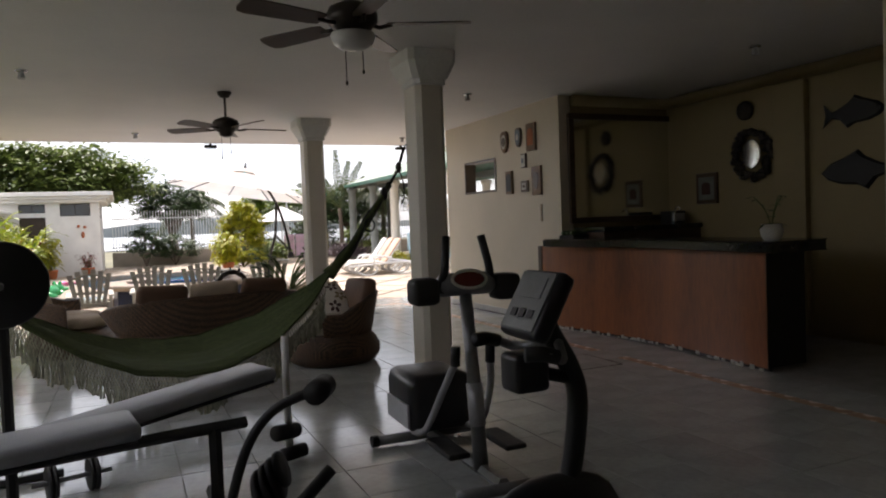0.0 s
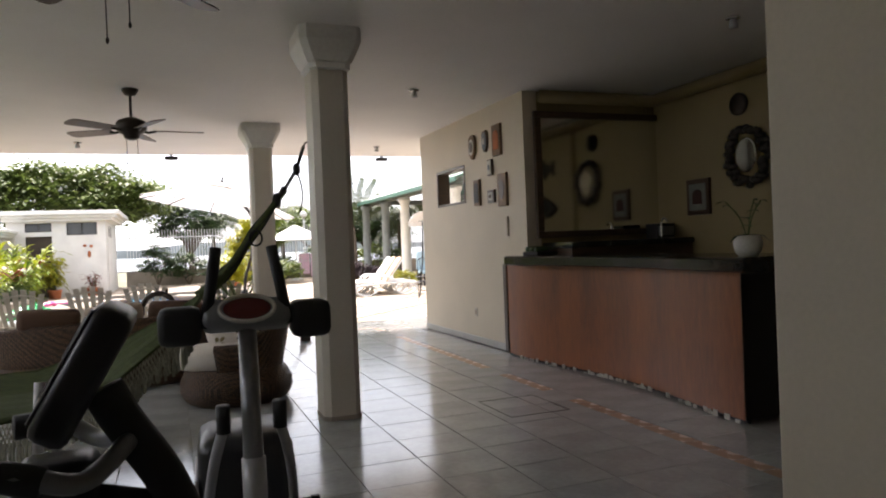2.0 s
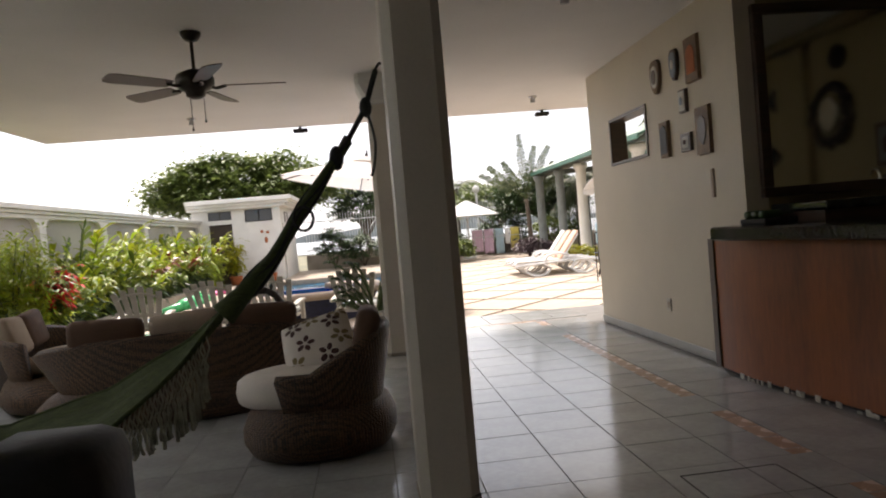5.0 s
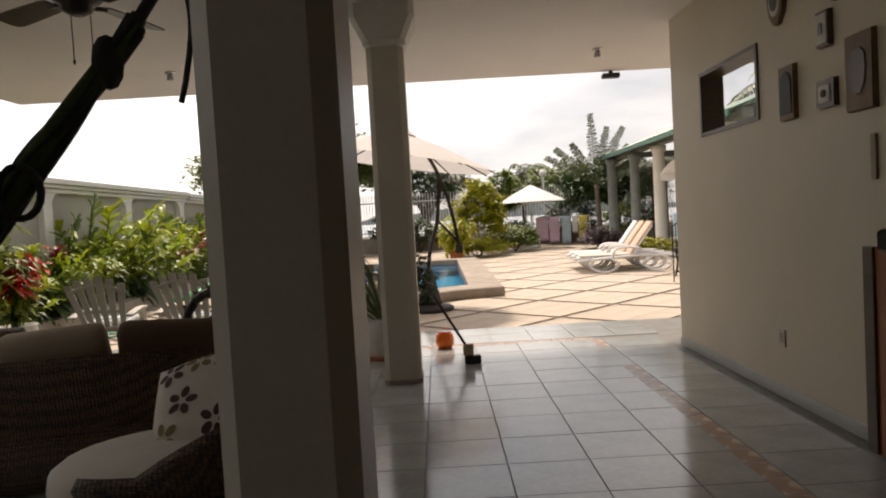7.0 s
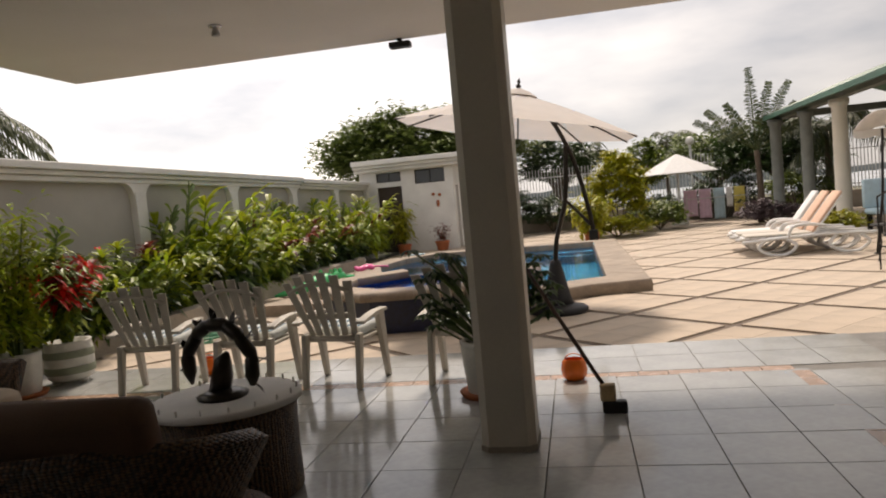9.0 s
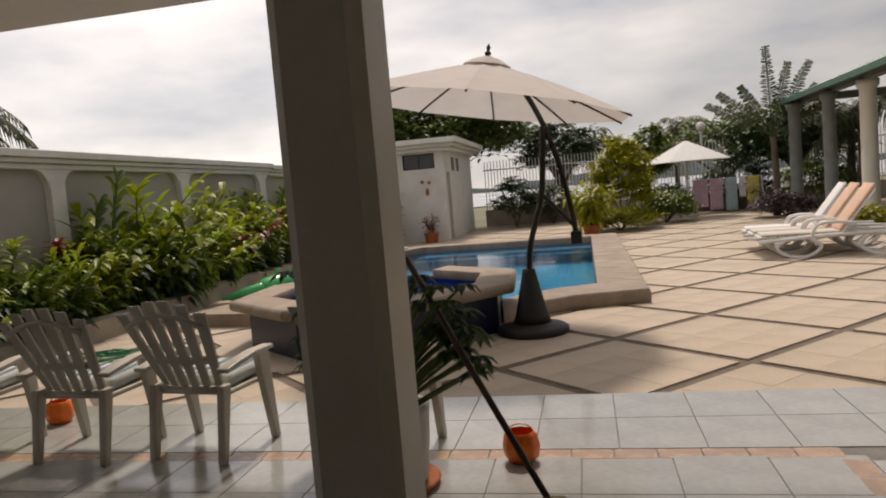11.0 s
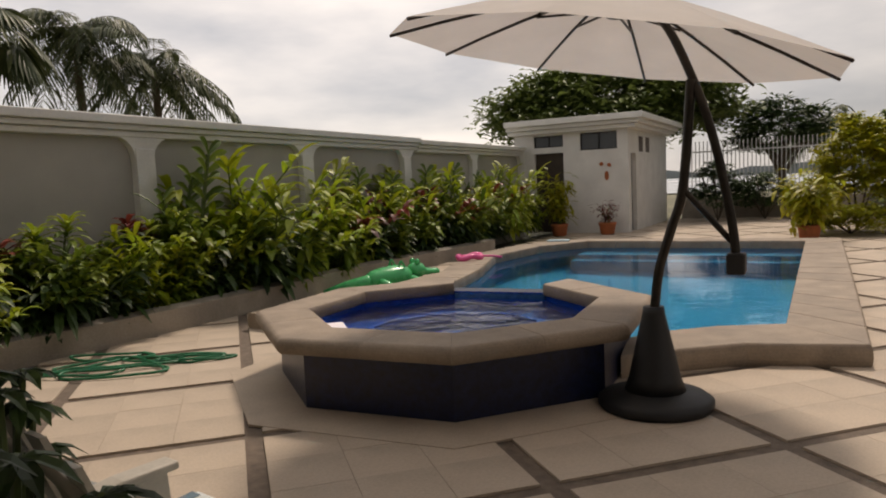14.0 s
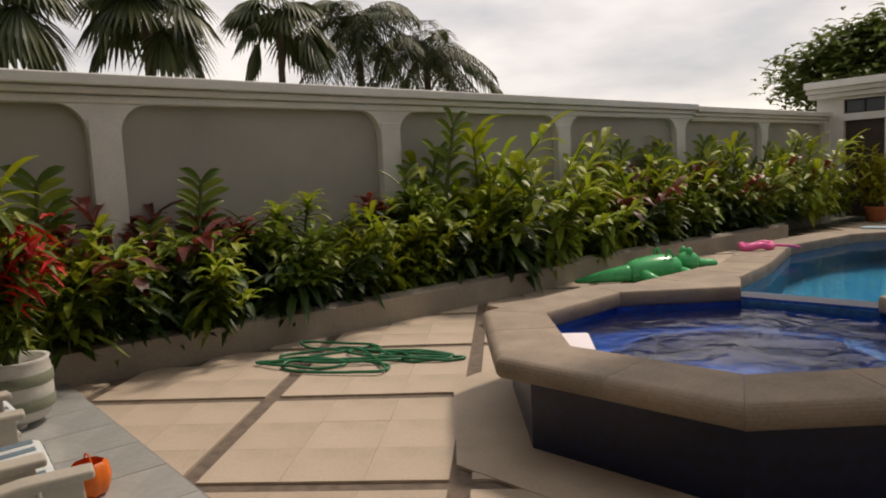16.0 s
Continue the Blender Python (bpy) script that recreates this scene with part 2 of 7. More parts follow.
    lf_lime=mat("lime_foliage", (0.48, 0.52, 0.03), 0.45, vary=0.2, scale=4, bump=0.05, island=0.4, hue=(0.20, 0.30, 0.02), transl=0.35),
    lf_mid=mat("mid_green_foliage", (0.11, 0.20, 0.018), 0.45, vary=0.2, scale=4, bump=0.05, island=0.45, hue=(0.20, 0.24, 0.03), transl=0.25),
    lf_yellow=mat("yellow_green_foliage", (0.52, 0.45, 0.02), 0.45, vary=0.2, scale=4, bump=0.05, island=0.4, hue=(0.24, 0.28, 0.02), transl=0.4),
    lf_red=mat("burgundy_foliage", (0.17, 0.03, 0.025), 0.4, vary=0.25, scale=4, bump=0.05, island=0.5, hue=(0.22, 0.05, 0.03), transl=0.25),
    flower=mat("red_bracts", (0.62, 0.022, 0.015), 0.55, vary=0.15, scale=5, bump=0.05, island=0.3, transl=0.3),
    purple=mat("dusty_purple_foliage", (0.11, 0.075, 0.085), 0.6, vary=0.25, scale=4, bump=0.05, island=0.4, transl=0.2),
    redled=mat("dark_red_display", (0.12, 0.015, 0.012), 0.2, vary=0.1, bump=0.0),
    cardw=mat("off_white_card", (0.6, 0.58, 0.52), 0.7, vary=0.1, scale=20, bump=0.05),
    frost=mat("frosted_lamp_glass", (0.62, 0.6, 0.56), 0.3, vary=0.04, scale=5, bump=0.0),
    hill=mat("haze_tinted_far_hills", (0.30, 0.34, 0.36), 0.95, vary=0.15, scale=0.02, fine=0.2, bump=0.0),
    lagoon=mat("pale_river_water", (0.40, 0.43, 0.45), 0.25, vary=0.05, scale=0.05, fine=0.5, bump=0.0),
)


def glassy(name, col, rough, ior=1.45, trans=1.0, ripple=0.0):
    m = bpy.data.materials.new(name)
    m.use_nodes = True
    n, l = m.node_tree.nodes, m.node_tree.links
    b = n["Principled BSDF"]
    b.inputs["Base Color"].default_value, b.inputs["Roughness"].default_value = (*col, 1), rough
    b.inputs["IOR"].default_value, b.inputs["Transmission Weight"].default_value = ior, trans
    if ripple:
        co = n.new("ShaderNodeTexCoord")
        no = n.new("ShaderNodeTexNoise")
        no.inputs["Scale"].default_value, no.inputs["Detail"].default_value, no.inputs["Distortion"].default_value = 3.2, 4, 1.2
        l.new(co.outputs["Object"], no.inputs["Vector"])
        bp = n.new("ShaderNodeBump")
        bp.inputs["Strength"].default_value, bp.inputs["Distance"].default_value = ripple, 0.05
        l.new(no.outputs["Fac"], bp.inputs["Height"])
        l.new(bp.outputs[0], b.inputs["Normal"])
    return m


M["water"] = glassy("pool_water", (0.06, 0.66, 0.92), 0.02, 1.13, 1.0, 0.07)
M["spawater"] = glassy("spa_water", (0.55, 0.76, 0.95), 0.03, 1.24, 1.0, 0.35)
M["glass"] = glassy("dark_window_glass", (0.10, 0.11, 0.12), 0.05, 1.5, 0.3)
M["clear"] = glassy("clear_window_glass", (0.97, 0.98, 0.98), 0.01, 1.05)
M["mirror"] = mat("silver_mirror", (0.80, 0.80, 0.76), 0.03, 1.0, vary=0.02, scale=2, bump=0.0)


def woven(name, dark, light, scale):
    """Woven cane: rounded strands that stand proud of dark gaps."""
    m = mat(name, light, 0.45, vary=0.25, scale=6, fine=90, bump=0.1)
    n, l = m.node_tree.nodes, m.node_tree.links
    b = n["Principled BSDF"]
    co = n.new("ShaderNodeTexCoord")
    mp = n.new("ShaderNodeMapping")
    mp.inputs["Scale"].default_value = (1, 1, 1.7)
    l.new(co.outputs["Object"], mp.inputs[0])
    vo = n.new("ShaderNodeTexVoronoi")
    vo.inputs["Scale"].default_value, vo.inputs["Randomness"].default_value = scale, 0.35
    l.new(mp.outputs[0], vo.inputs["Vector"])
    rm = n.new("ShaderNodeMapRange")
    rm.inputs["From Min"].default_value, rm.inputs["From Max"].default_value = 0.25, 0.62
    l.new(vo.outputs["Distance"], rm.inputs["Value"])
    mx = n.new("ShaderNodeMixRGB")
    l.new(rm.outputs[0], mx.inputs[0])
    l.new(b.inputs["Base Color"].links[0].from_socket, mx.inputs[1])
    mx.inputs[2].default_value = (*dark, 1)
    l.new(mx.outputs[0], b.inputs["Base Color"])
    bp = n.new("ShaderNodeBump")
    bp.invert = True
    bp.inputs["Strength"].default_value, bp.inputs["Distance"].default_value = 0.9, 0.012
    l.new(vo.outputs["Distance"], bp.inputs["Height"])
    l.new(bp.outputs[0], b.inputs["Normal"])
    return m


M["wicker"] = woven("brown_woven_wicker", (0.022, 0.012, 0.007), (0.19, 0.10, 0.045), 62)


# ---- shape helpers ----
class Geo:
    """Collects faces of one mesh."""

    def __init__(self):
        self.v, self.f = [], []

    def add(self, vs, fs):
        o = len(self.v)
        self.v += [tuple(p) for p in vs]
        self.f += [tuple(i + o for i in f) for f in fs]
        return self

    def box(self, x0, y0, z0, x1, y1, z1, c=0.0):
        if c <= 0:
            vs = [(x, y, z) for x in (x0, x1) for y in (y0, y1) for z in (z0, z1)]
            return self.add(vs, [(0, 1, 3, 2), (4, 6, 7, 5), (0, 4, 5, 1), (2, 3, 7, 6), (0, 2, 6, 4), (1, 5, 7, 3)])
        bm = bmesh.new()
        bmesh.ops.create_cube(bm, size=1)
        bmesh.ops.scale(bm, vec=(x1 - x0, y1 - y0, z1 - z0), verts=bm.verts)
        bmesh.ops.translate(bm, vec=((x0 + x1) / 2, (y0 + y1) / 2, (z0 + z1) / 2), verts=bm.verts)
        bmesh.ops.bevel(bm, geom=bm.edges[:], offset=c, segments=2, affect="EDGES", profile=0.5)
        bm.verts.index_update()
        self.add([v.co for v in bm.verts], [[v.index for v in f.verts] for f in bm.faces])
        bm.free()
        return self

    def ring(self, c, u, w, rs, n):
        return [Vector(c) + u * (rs[0] * math.cos(2 * math.pi * i / n)) + w * (rs[1] * math.sin(2 * math.pi * i / n)) for i in range(n)]

    def tube(self, pts, r, n=8, caps=True, flat=1.0):
        pts = [Vector(p) for p in pts]
        rr = r if isinstance(r, (list, tuple)) else [r] * len(pts)
        o, up = len(self.v), None
        for i, p in enumerate(pts):
            d = (pts[min(i + 1, len(pts) - 1)] - pts[max(i - 1, 0)]).normalized()
            if up is None:
                up = Vector((0, 0, 1)) if abs(d.z) < 0.9 else Vector((1, 0, 0))
            s = d.cross(up)
            s = s.normalized() if s.length > 1e-5 else Vector((1, 0, 0))
            up = s.cross(d).normalized()
            self.v += [tuple(q) for q in self.ring(p, s, up, (rr[i], rr[i] * flat), n)]
        for i in range(len(pts) - 1):
            for j in range(n):
                a, b = o + i * n + j, o + i * n + (j + 1) % n
                self.f.append((a, b, b + n, a + n))
        if caps:
            self.f.append(tuple(o + j for j in reversed(range(n))))
            self.f.append(tuple(o + (len(pts) - 1) * n + j for j in range(n)))
        return self

    def lathe(self, prof, n=24, c=(0, 0, 0), phase=0.0, sx=1.0, sy=1.0, close=True):
        o = len(self.v)
        for r, z in prof:
            for j in range(n):
                a = 2 * math.pi * j / n + phase
                self.v.append((c[0] + sx * r * math.cos(a), c[1] + sy * r * math.sin(a), c[2] + z))
        for i in range(len(prof) - 1):
            for j in range(n):
                a, b = o + i * n + j, o + i * n + (j + 1) % n
                self.f.append((a, b, b + n, a + n))
        if close:
            self.f.append(tuple(o + j for j in reversed(range(n))))
            self.f.append(tuple(o + (len(prof) - 1) * n + j for j in range(n)))
        return self

    def ball(self, c, rx, ry, rz, n=14, m=8, power=1.0):
        prof = []
        for i in range(m + 1):
            a = -math.pi / 2 + math.pi * i / m
            prof.append((max(abs(math.cos(a)) ** power, 0.02), math.copysign(abs(math.sin(a)) ** power, math.sin(a)) * rz))
        return self.lathe(prof, n, c, 0, rx, ry)

    def prism(self, poly, z0, z1):
        n = len(poly)
        vs = [(x, y, z0) for x, y in poly] + [(x, y, z1) for x, y in poly]
        fs = [tuple(reversed(range(n))), tuple(range(n, 2 * n))] + [(i, (i + 1) % n, n + (i + 1) % n, n + i) for i in range(n)]
        return self.add(vs, fs)

    def leaf(self, p, d, length, width, droop=0.3, up=(0, 0, 1), segs=3):
        """A blade from p along d that bends down, folded along its middle."""
        p, d = Vector(p), Vector(d).normalized()
        side = d.cross(Vector(up))
        side = side.normalized() if side.length > 1e-4 else Vector((1, 0, 0))
        nrm = side.cross(d)
        o = len(self.v)
        for i in range(segs + 1):
            s = i / segs
            c = p + d * (length * s) - Vector((0, 0, 1)) * (droop * length * s * s)
            w = width * 0.5 * (0.25 + 1.6 * s) * (1 - s) ** 0.6 if s < 1 else 0.0
            w = max(w, width * 0.02)
            self.v += [tuple(c - side * w + nrm * w * 0.35), tuple(c), tuple(c + side * w + nrm * w * 0.35)]
        for i in range(segs):
            a = o + 3 * i
            self.f += [(a, a + 1, a + 4, a + 3), (a + 1, a + 2, a + 5, a + 4)]
        return self

    def move(self, m):
        self.v = [tuple(m @ Vector(p)) for p in self.v]
        return self


def part(name, g, material, parent=None, label="", smooth=False, m=None, extra=()):
    """One mesh object from a Geo, under a thing or a part."""
    me = bpy.data.meshes.new(name)
    me.from_pydata(g.v, [], g.f)
    me.materials.append(M[material])
    for e in extra:
        me.materials.append(M[e])
    if smooth:
        me.polygons.foreach_set("use_smooth", [True] * len(me.polygons))
    me.update()
    ob = new(name, me)
    if parent:
        ob.parent = parent
    if m is not None:
        ob.matrix_basis = m
    if label:
        ob["label"] = label
    return ob


def thing(name, label, category, x, y, z, rz=0.0, group="", kind=""):
    ob = new(name)
    ob.matrix_basis = pose(x, y, z, 0, 0, rz)
    return tagged(ob, label, category, group, kind)


def struct(name, g, material, label, category, smooth=False):
    return tagged(part(name, g, material, None, "", smooth), label, category, "", "structure")


def spline(pts, k=6):
    """A smooth curve through points."""
    P = [Vector(p) for p in pts]
    out = []
    for i in range(len(P) - 1):
        a, b, c, d = P[max(i - 1, 0)], P[i], P[i + 1], P[min(i + 2, len(P) - 1)]
        for j in range(k):
            t = j / k
            out.append(0.5 * ((2 * b) + (c - a) * t + (2 * a - 5 * b + 4 * c - d) * t * t + (3 * b - a - 3 * c + d) * t ** 3))
    return out + [P[-1]]

# ---- plan ----
from mathutils.geometry import tessellate_polygon

PATIO = -0.06
SPA_C, SPA_P = (2.20, 15.08), radians(-108)
POOL_IN = [(4.42, 16.5), (4.42, 23.85), (0.6, 23.95), (-0.05, 22.9), (-0.2, 21.2), (0.35, 19.4), (0.78, 17.0)]


def spa_ring(r, a0=0, a1=8):
    return [(SPA_C[0] + r * math.cos(SPA_P + i * math.pi / 4), SPA_C[1] + r * math.sin(SPA_P + i * math.pi / 4)) for i in range(a0, a1)]


def inside(p, poly):
    c = False
    for i in range(len(poly)):
        (x1, y1), (x2, y2) = poly[i], poly[i - 1]
        if (y1 > p[1]) != (y2 > p[1]) and p[0] < (x2 - x1) * (p[1] - y1) / (y2 - y1) + x1:
            c = not c
    return c


def offset(poly, d):
    out, n = [], len(poly)
    for i in range(n):
        a, b, c = Vector(poly[i - 1]), Vector(poly[i]), Vector(poly[(i + 1) % n])
        n1, n2 = Vector(((b - a).y, -(b - a).x)).normalized(), Vector(((c - b).y, -(c - b).x)).normalized()
        k = (n1 + n2).normalized()
        out.append(tuple(b + k * (d / max(k.dot(n1), 0.5))))
    return out


# pool and spa outline as one loop; the spa's far edge opens to the pool
HOLE = POOL_IN + [(0.76, 16.2)] + spa_ring(1.28, 6, 8) + spa_ring(1.28, 0, 4) + [(3.62, 16.02), (3.95, 16.32)]

# ---- ground, patio, terrace ----
g = Geo()
X = [-600, -0.9, 5.2, 600]
Y = [-400, 13.4, 24.8, 900]
for i in range(3):
    for j in range(3):
        if (i, j) != (1, 1):
            g.add([(X[i], Y[j], -0.2), (X[i + 1], Y[j], -0.2), (X[i + 1], Y[j + 1], -0.2), (X[i], Y[j + 1], -0.2)], [(0, 1, 2, 3)])
struct("ground", g, "grass", "dry grassy ground around the villa plot", "ground")
outer = [(-1.32, 12.3), (16, 12.3), (16, 34), (-1.32, 34)]
loops = [[Vector((x, y, 0)) for x, y in outer], [Vector((x, y, 0)) for x, y in HOLE]]
flat = [p for lp in loops for p in lp]
g = Geo()
g.add([(p.x, p.y, PATIO - 0.014) for p in flat], [t if (flat[t[1]] - flat[t[0]]).cross(flat[t[2]] - flat[t[0]]).z > 0 else (t[0], t[2], t[1]) for t in tessellate_polygon(loops)])
patio = struct("pavement", g, "strip", "sand-coloured patio pavers set in brown pebble strips", "pavement")

g = Geo().box(-1.25, -2.6, -0.19, 7.778, 12.42, -0.006)
floor = struct("floor", g, "grout", "glossy pale grey tiled terrace floor with dark joints", "floor")

# ---- ceiling ----
g = Geo().box(-0.84, -2.6, 2.85, 8.1, 12.98, 3.2, 0.012)
struct("ceiling", g, "ceil", "flat white painted terrace ceiling slab", "ceiling")

# ---- walls ----
WX, WT = 6.08, 0.17
g = Geo()
y0, y1, z0, z1 = 9.2, 10.19, 1.76, 2.25
for bx in ((7.58, 0, y0, 2.85), (y1, 0, 10.86, 2.85), (y0, 0, y1, z0), (y0, z1, y1, 2.85)):
    g.box(WX, bx[0], bx[1], WX + WT, bx[2], bx[3])
wall_e = struct("wall_east", g, "paint", "cream painted terrace wall with a small opening", "wall")
# bar corner surfaces take the shaded copy of the cream paint
struct("wall_niche_back", Geo().box(WX + WT, 7.58, 0, 8.0, 7.8, 2.85), "paint_shaded", "cream painted wall behind the bar", "wall")
struct("wall_niche_side", Geo().box(7.78, -2.6, -0.25, 8.0, 7.578, 2.85), "paint_shaded", "cream painted side wall of the bar corner", "wall")
g = Geo().box(3.52, 1.62, -0.02, 7.778, 1.86, 2.85, 0.006)
struct("wall_near", g, "paint", "plain cream wall end beside the passage", "wall")
# unseen walls added behind the walk; the west one holds back side light
struct("wall_south", Geo().box(-1.04, -2.82, 0, 8.0, -2.602, 2.85), "paint", "unseen plain wall added to close the terrace", "wall")
struct("wall_west", Geo().box(-1.04, -2.6, 0, -0.84, 2.6, 2.85), "paint", "unseen side wall added to hold back light from the west", "wall")

# opening in the wall with a dark timber lining
w = struct("window_1", Geo().box(WX + 0.13, y0 + 0.03, z0 + 0.03, WX + 0.136, y1 - 0.03, z1 - 0.03), "clear", "small pass-through window with dark timber lining", "window")
w.visible_shadow = False
g = Geo().box(WX - 0.012, y1 - 0.03, z0, WX + WT, y1, z1).box(WX - 0.012, y0, z0, WX + WT, y0 + 0.03, z1)
g.box(WX - 0.012, y0 + 0.03, z0, WX + WT, y1 - 0.03, z0 + 0.03).box(WX - 0.012, y0 + 0.03, z1 - 0.03, WX + WT, y1 - 0.03, z1)
part("window_frame", g, "darkwood", w, "dark stained timber lining")

# baseboards
struct("baseboard", Geo().box(WX - 0.012, 8.0, 0, WX - 0.001, 10.86, 0.08, 0.003), "skirting", "grey tile skirting along the cream wall", "baseboard")
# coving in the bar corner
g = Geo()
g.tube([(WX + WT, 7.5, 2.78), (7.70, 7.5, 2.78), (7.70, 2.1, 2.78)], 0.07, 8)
struct("trim", g, "paint_shaded", "cream plaster coving round the bar corner", "trim", True)
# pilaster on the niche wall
struct("wall_pilaster", Geo().box(7.70, 5.45, 0, 7.779, 5.85, 2.70, 0.01), "paint_shaded", "shallow cream pilaster on the bar wall", "wall")


def column(name, x, y, hx, hy, cham, label, cap=0.09):
    """Square column with chamfered edges, moulded capital and foot."""
    root = thing(name, label, "column", x, y, 0, 0, "terrace columns")

    def ring(ax, ay, c):
        return [(ax, -ay + c), (ax, ay - c), (ax - c, ay), (-ax + c, ay), (-ax, ay - c), (-ax, -ay + c), (-ax + c, -ay), (ax - c, -ay)]

    def stack(levels, nm, mt):
        q = Geo()
        n = 8
        for e, z in levels:
            q.v += [(px, py, z) for px, py in ring(hx + e, hy + e, cham)]
        for i in range(len(levels) - 1):
            for j in range(n):
                q.f.append((i * n + j, i * n + (j + 1) % n, (i + 1) * n + (j + 1) % n, (i + 1) * n + j))
        q.f += [tuple(reversed(range(n))), tuple((len(levels) - 1) * n + j for j in range(n))]
        return part(nm, q, mt, root)

    stack([(0.0, 0.03), (0.0, 2.55)], "shaft", "pillar")
    stack([(0.006, 0.0), (0.006, 0.03)], "foot", "curb")
    stack([(0.004, 2.55), (0.018, 2.56), (0.018, 2.60), (0.03, 2.61), (0.055, 2.66), (cap, 2.75), (cap, 2.85)], "capital", "white")
    return root


column("column", 3.665, 6.13, 0.135, 0.17, 0.045, "tall cream terrace pillar with moulded capital")
column("column", 3.64, 10.125, 0.14, 0.155, 0.04, "slim cream terrace column with flared capital", 0.10)
column("column", -0.66, 10.10, 0.24, 0.24, 0.09, "thick white terrace column near potted plants", 0.10)
column("column", -0.55, 5.4, 0.15, 0.17, 0.045, "cream terrace pillar holding the hammock")


def garden_wall():
    """Rendered wall with pilasters, rounded panel heads and a stepped coping."""
    base = struct("wall_garden", Geo().box(-2.62, -4.9, -0.2, -2.44, 28.0, 2.03), "panel", "greige garden wall with white pilasters and coping", "garden wall")
    ys = [13.12 - 2.98 * 4 + 2.98 * k for k in range(-2, 10)]
    for k, yc in enumerate(ys):
        q = Geo().box(-2.44, yc - 0.13, -0.15, -2.33, yc + 0.13, 1.9, 0.008)
        part("pilaster", q, "white", base)
        q = Geo()
        for sgn in (-1, 1):
            prof = [(yc + sgn * 0.13, 1.77)] + [(yc + sgn * (0.13 + 0.24 * (1 - math.cos(a))), 1.77 + 0.26 * math.sin(a)) for a in [i * math.pi / 12 for i in range(7)]] + [(yc + sgn * 0.13, 2.03)]
            n = len(prof)
            q.v += [(-2.44, a, b) for a, b in prof] + [(-2.345, a, b) for a, b in prof]
            o = len(q.v) - 2 * n
            q.f += [tuple(o + i for i in range(n)), tuple(o + n + i for i in range(n))] + [(o + i, o + (i + 1) % n, o + n + (i + 1) % n, o + n + i) for i in range(n)]
        q.box(-2.44, yc - 0.13, 1.9, -2.345, yc + 0.13, 2.03)
        part("bracket", q, "white", base)
    for (a, b, dz) in ((-4.9, 22.44, 0.0), (22.44, 28.0, -0.03)):
        for (x1, za, zb) in ((-2.33, 2.03, 2.10), (-2.28, 2.104, 2.165), (-2.22, 2.169, 2.265)):
            part("coping", Geo().box(-2.70, a, za + dz, x1, b, zb + dz, 0.012), "white", base)


garden_wall()

# raised planting bed
g = Geo()
pts = [(-1.28 + 0.08 * math.sin(y * 0.9), y) for y in [1 + 0.9 * i for i in range(26)]]
for (xa, ya), (xb, yb) in zip(pts, pts[1:]):
    g.add([(xa, ya, -0.2), (xb, yb, -0.2), (xb - 0.14, yb, -0.2), (xa - 0.14, ya, -0.2), (xa, ya, 0.17), (xb, yb, 0.17), (xb - 0.14, yb, 0.2), (xa - 0.14, ya, 0.2)], [(0, 1, 5, 4), (4, 5, 6, 7), (2, 3, 7, 6)])
struct("bed_curb", g, "curb", "low plastered kerb of the planting bed", "kerb")
g = Geo()
for i in range(46):
    for j in range(4):
        y, x = 1 + 0.5 * i, -2.44 + 0.26 * j
        q = [(x, y), (x + 0.27, y), (x + 0.27, y + 0.5), (x, y + 0.5)]
        g.add([(a, b, 0.10 + 0.05 * noise.noise((a * 3, b * 3, 0))) for a, b in q], [(0, 1, 2, 3)])
struct("bed_soil", g, "soil", "dark planting soil in the raised bed", "soil")

# ---- pool ----
n = len(HOLE)
g = Geo()
g.add([(x, y, -1.35) for x, y in HOLE] + [(x, y, 0.0) for x, y in HOLE], [(i, (i + 1) % n, n + (i + 1) % n, n + i) for i in range(n)])
tri = tessellate_polygon([[Vector((x, y, 0)) for x, y in HOLE]])
g.add([(x, y, -1.35) for x, y in HOLE], [tuple(t) for t in tri])
pool = struct("pool", g, "pool", "aqua swimming pool sunk in the patio", "pool")
g = Geo()
HB = offset(HOLE, -0.006)
g.add([(x, y, -0.16) for x, y in HB] + [(x, y, 0.05) for x, y in HB], [(i, (i + 1) % n, n + (i + 1) % n, n + i) for i in range(n)])
part("waterline_band", g, "poolband", pool, "dark blue waterline tiles")
g = Geo()
g.add([(x, y, -0.03) for x, y in offset(HOLE, 0.002)], [tuple(t) for t in tri])
wt = struct("water", g, "water", "clear rippled blue pool water", "water")
wt.visible_shadow = False
# underwater steps along the far side
for k in range(2):
    part("pool_step", Geo().box(0.6, 23.2 - 0.4 * k, -1.35, 4.4, 23.9 - 0.02 * k, -0.35 - 0.3 * k), "pool", pool)


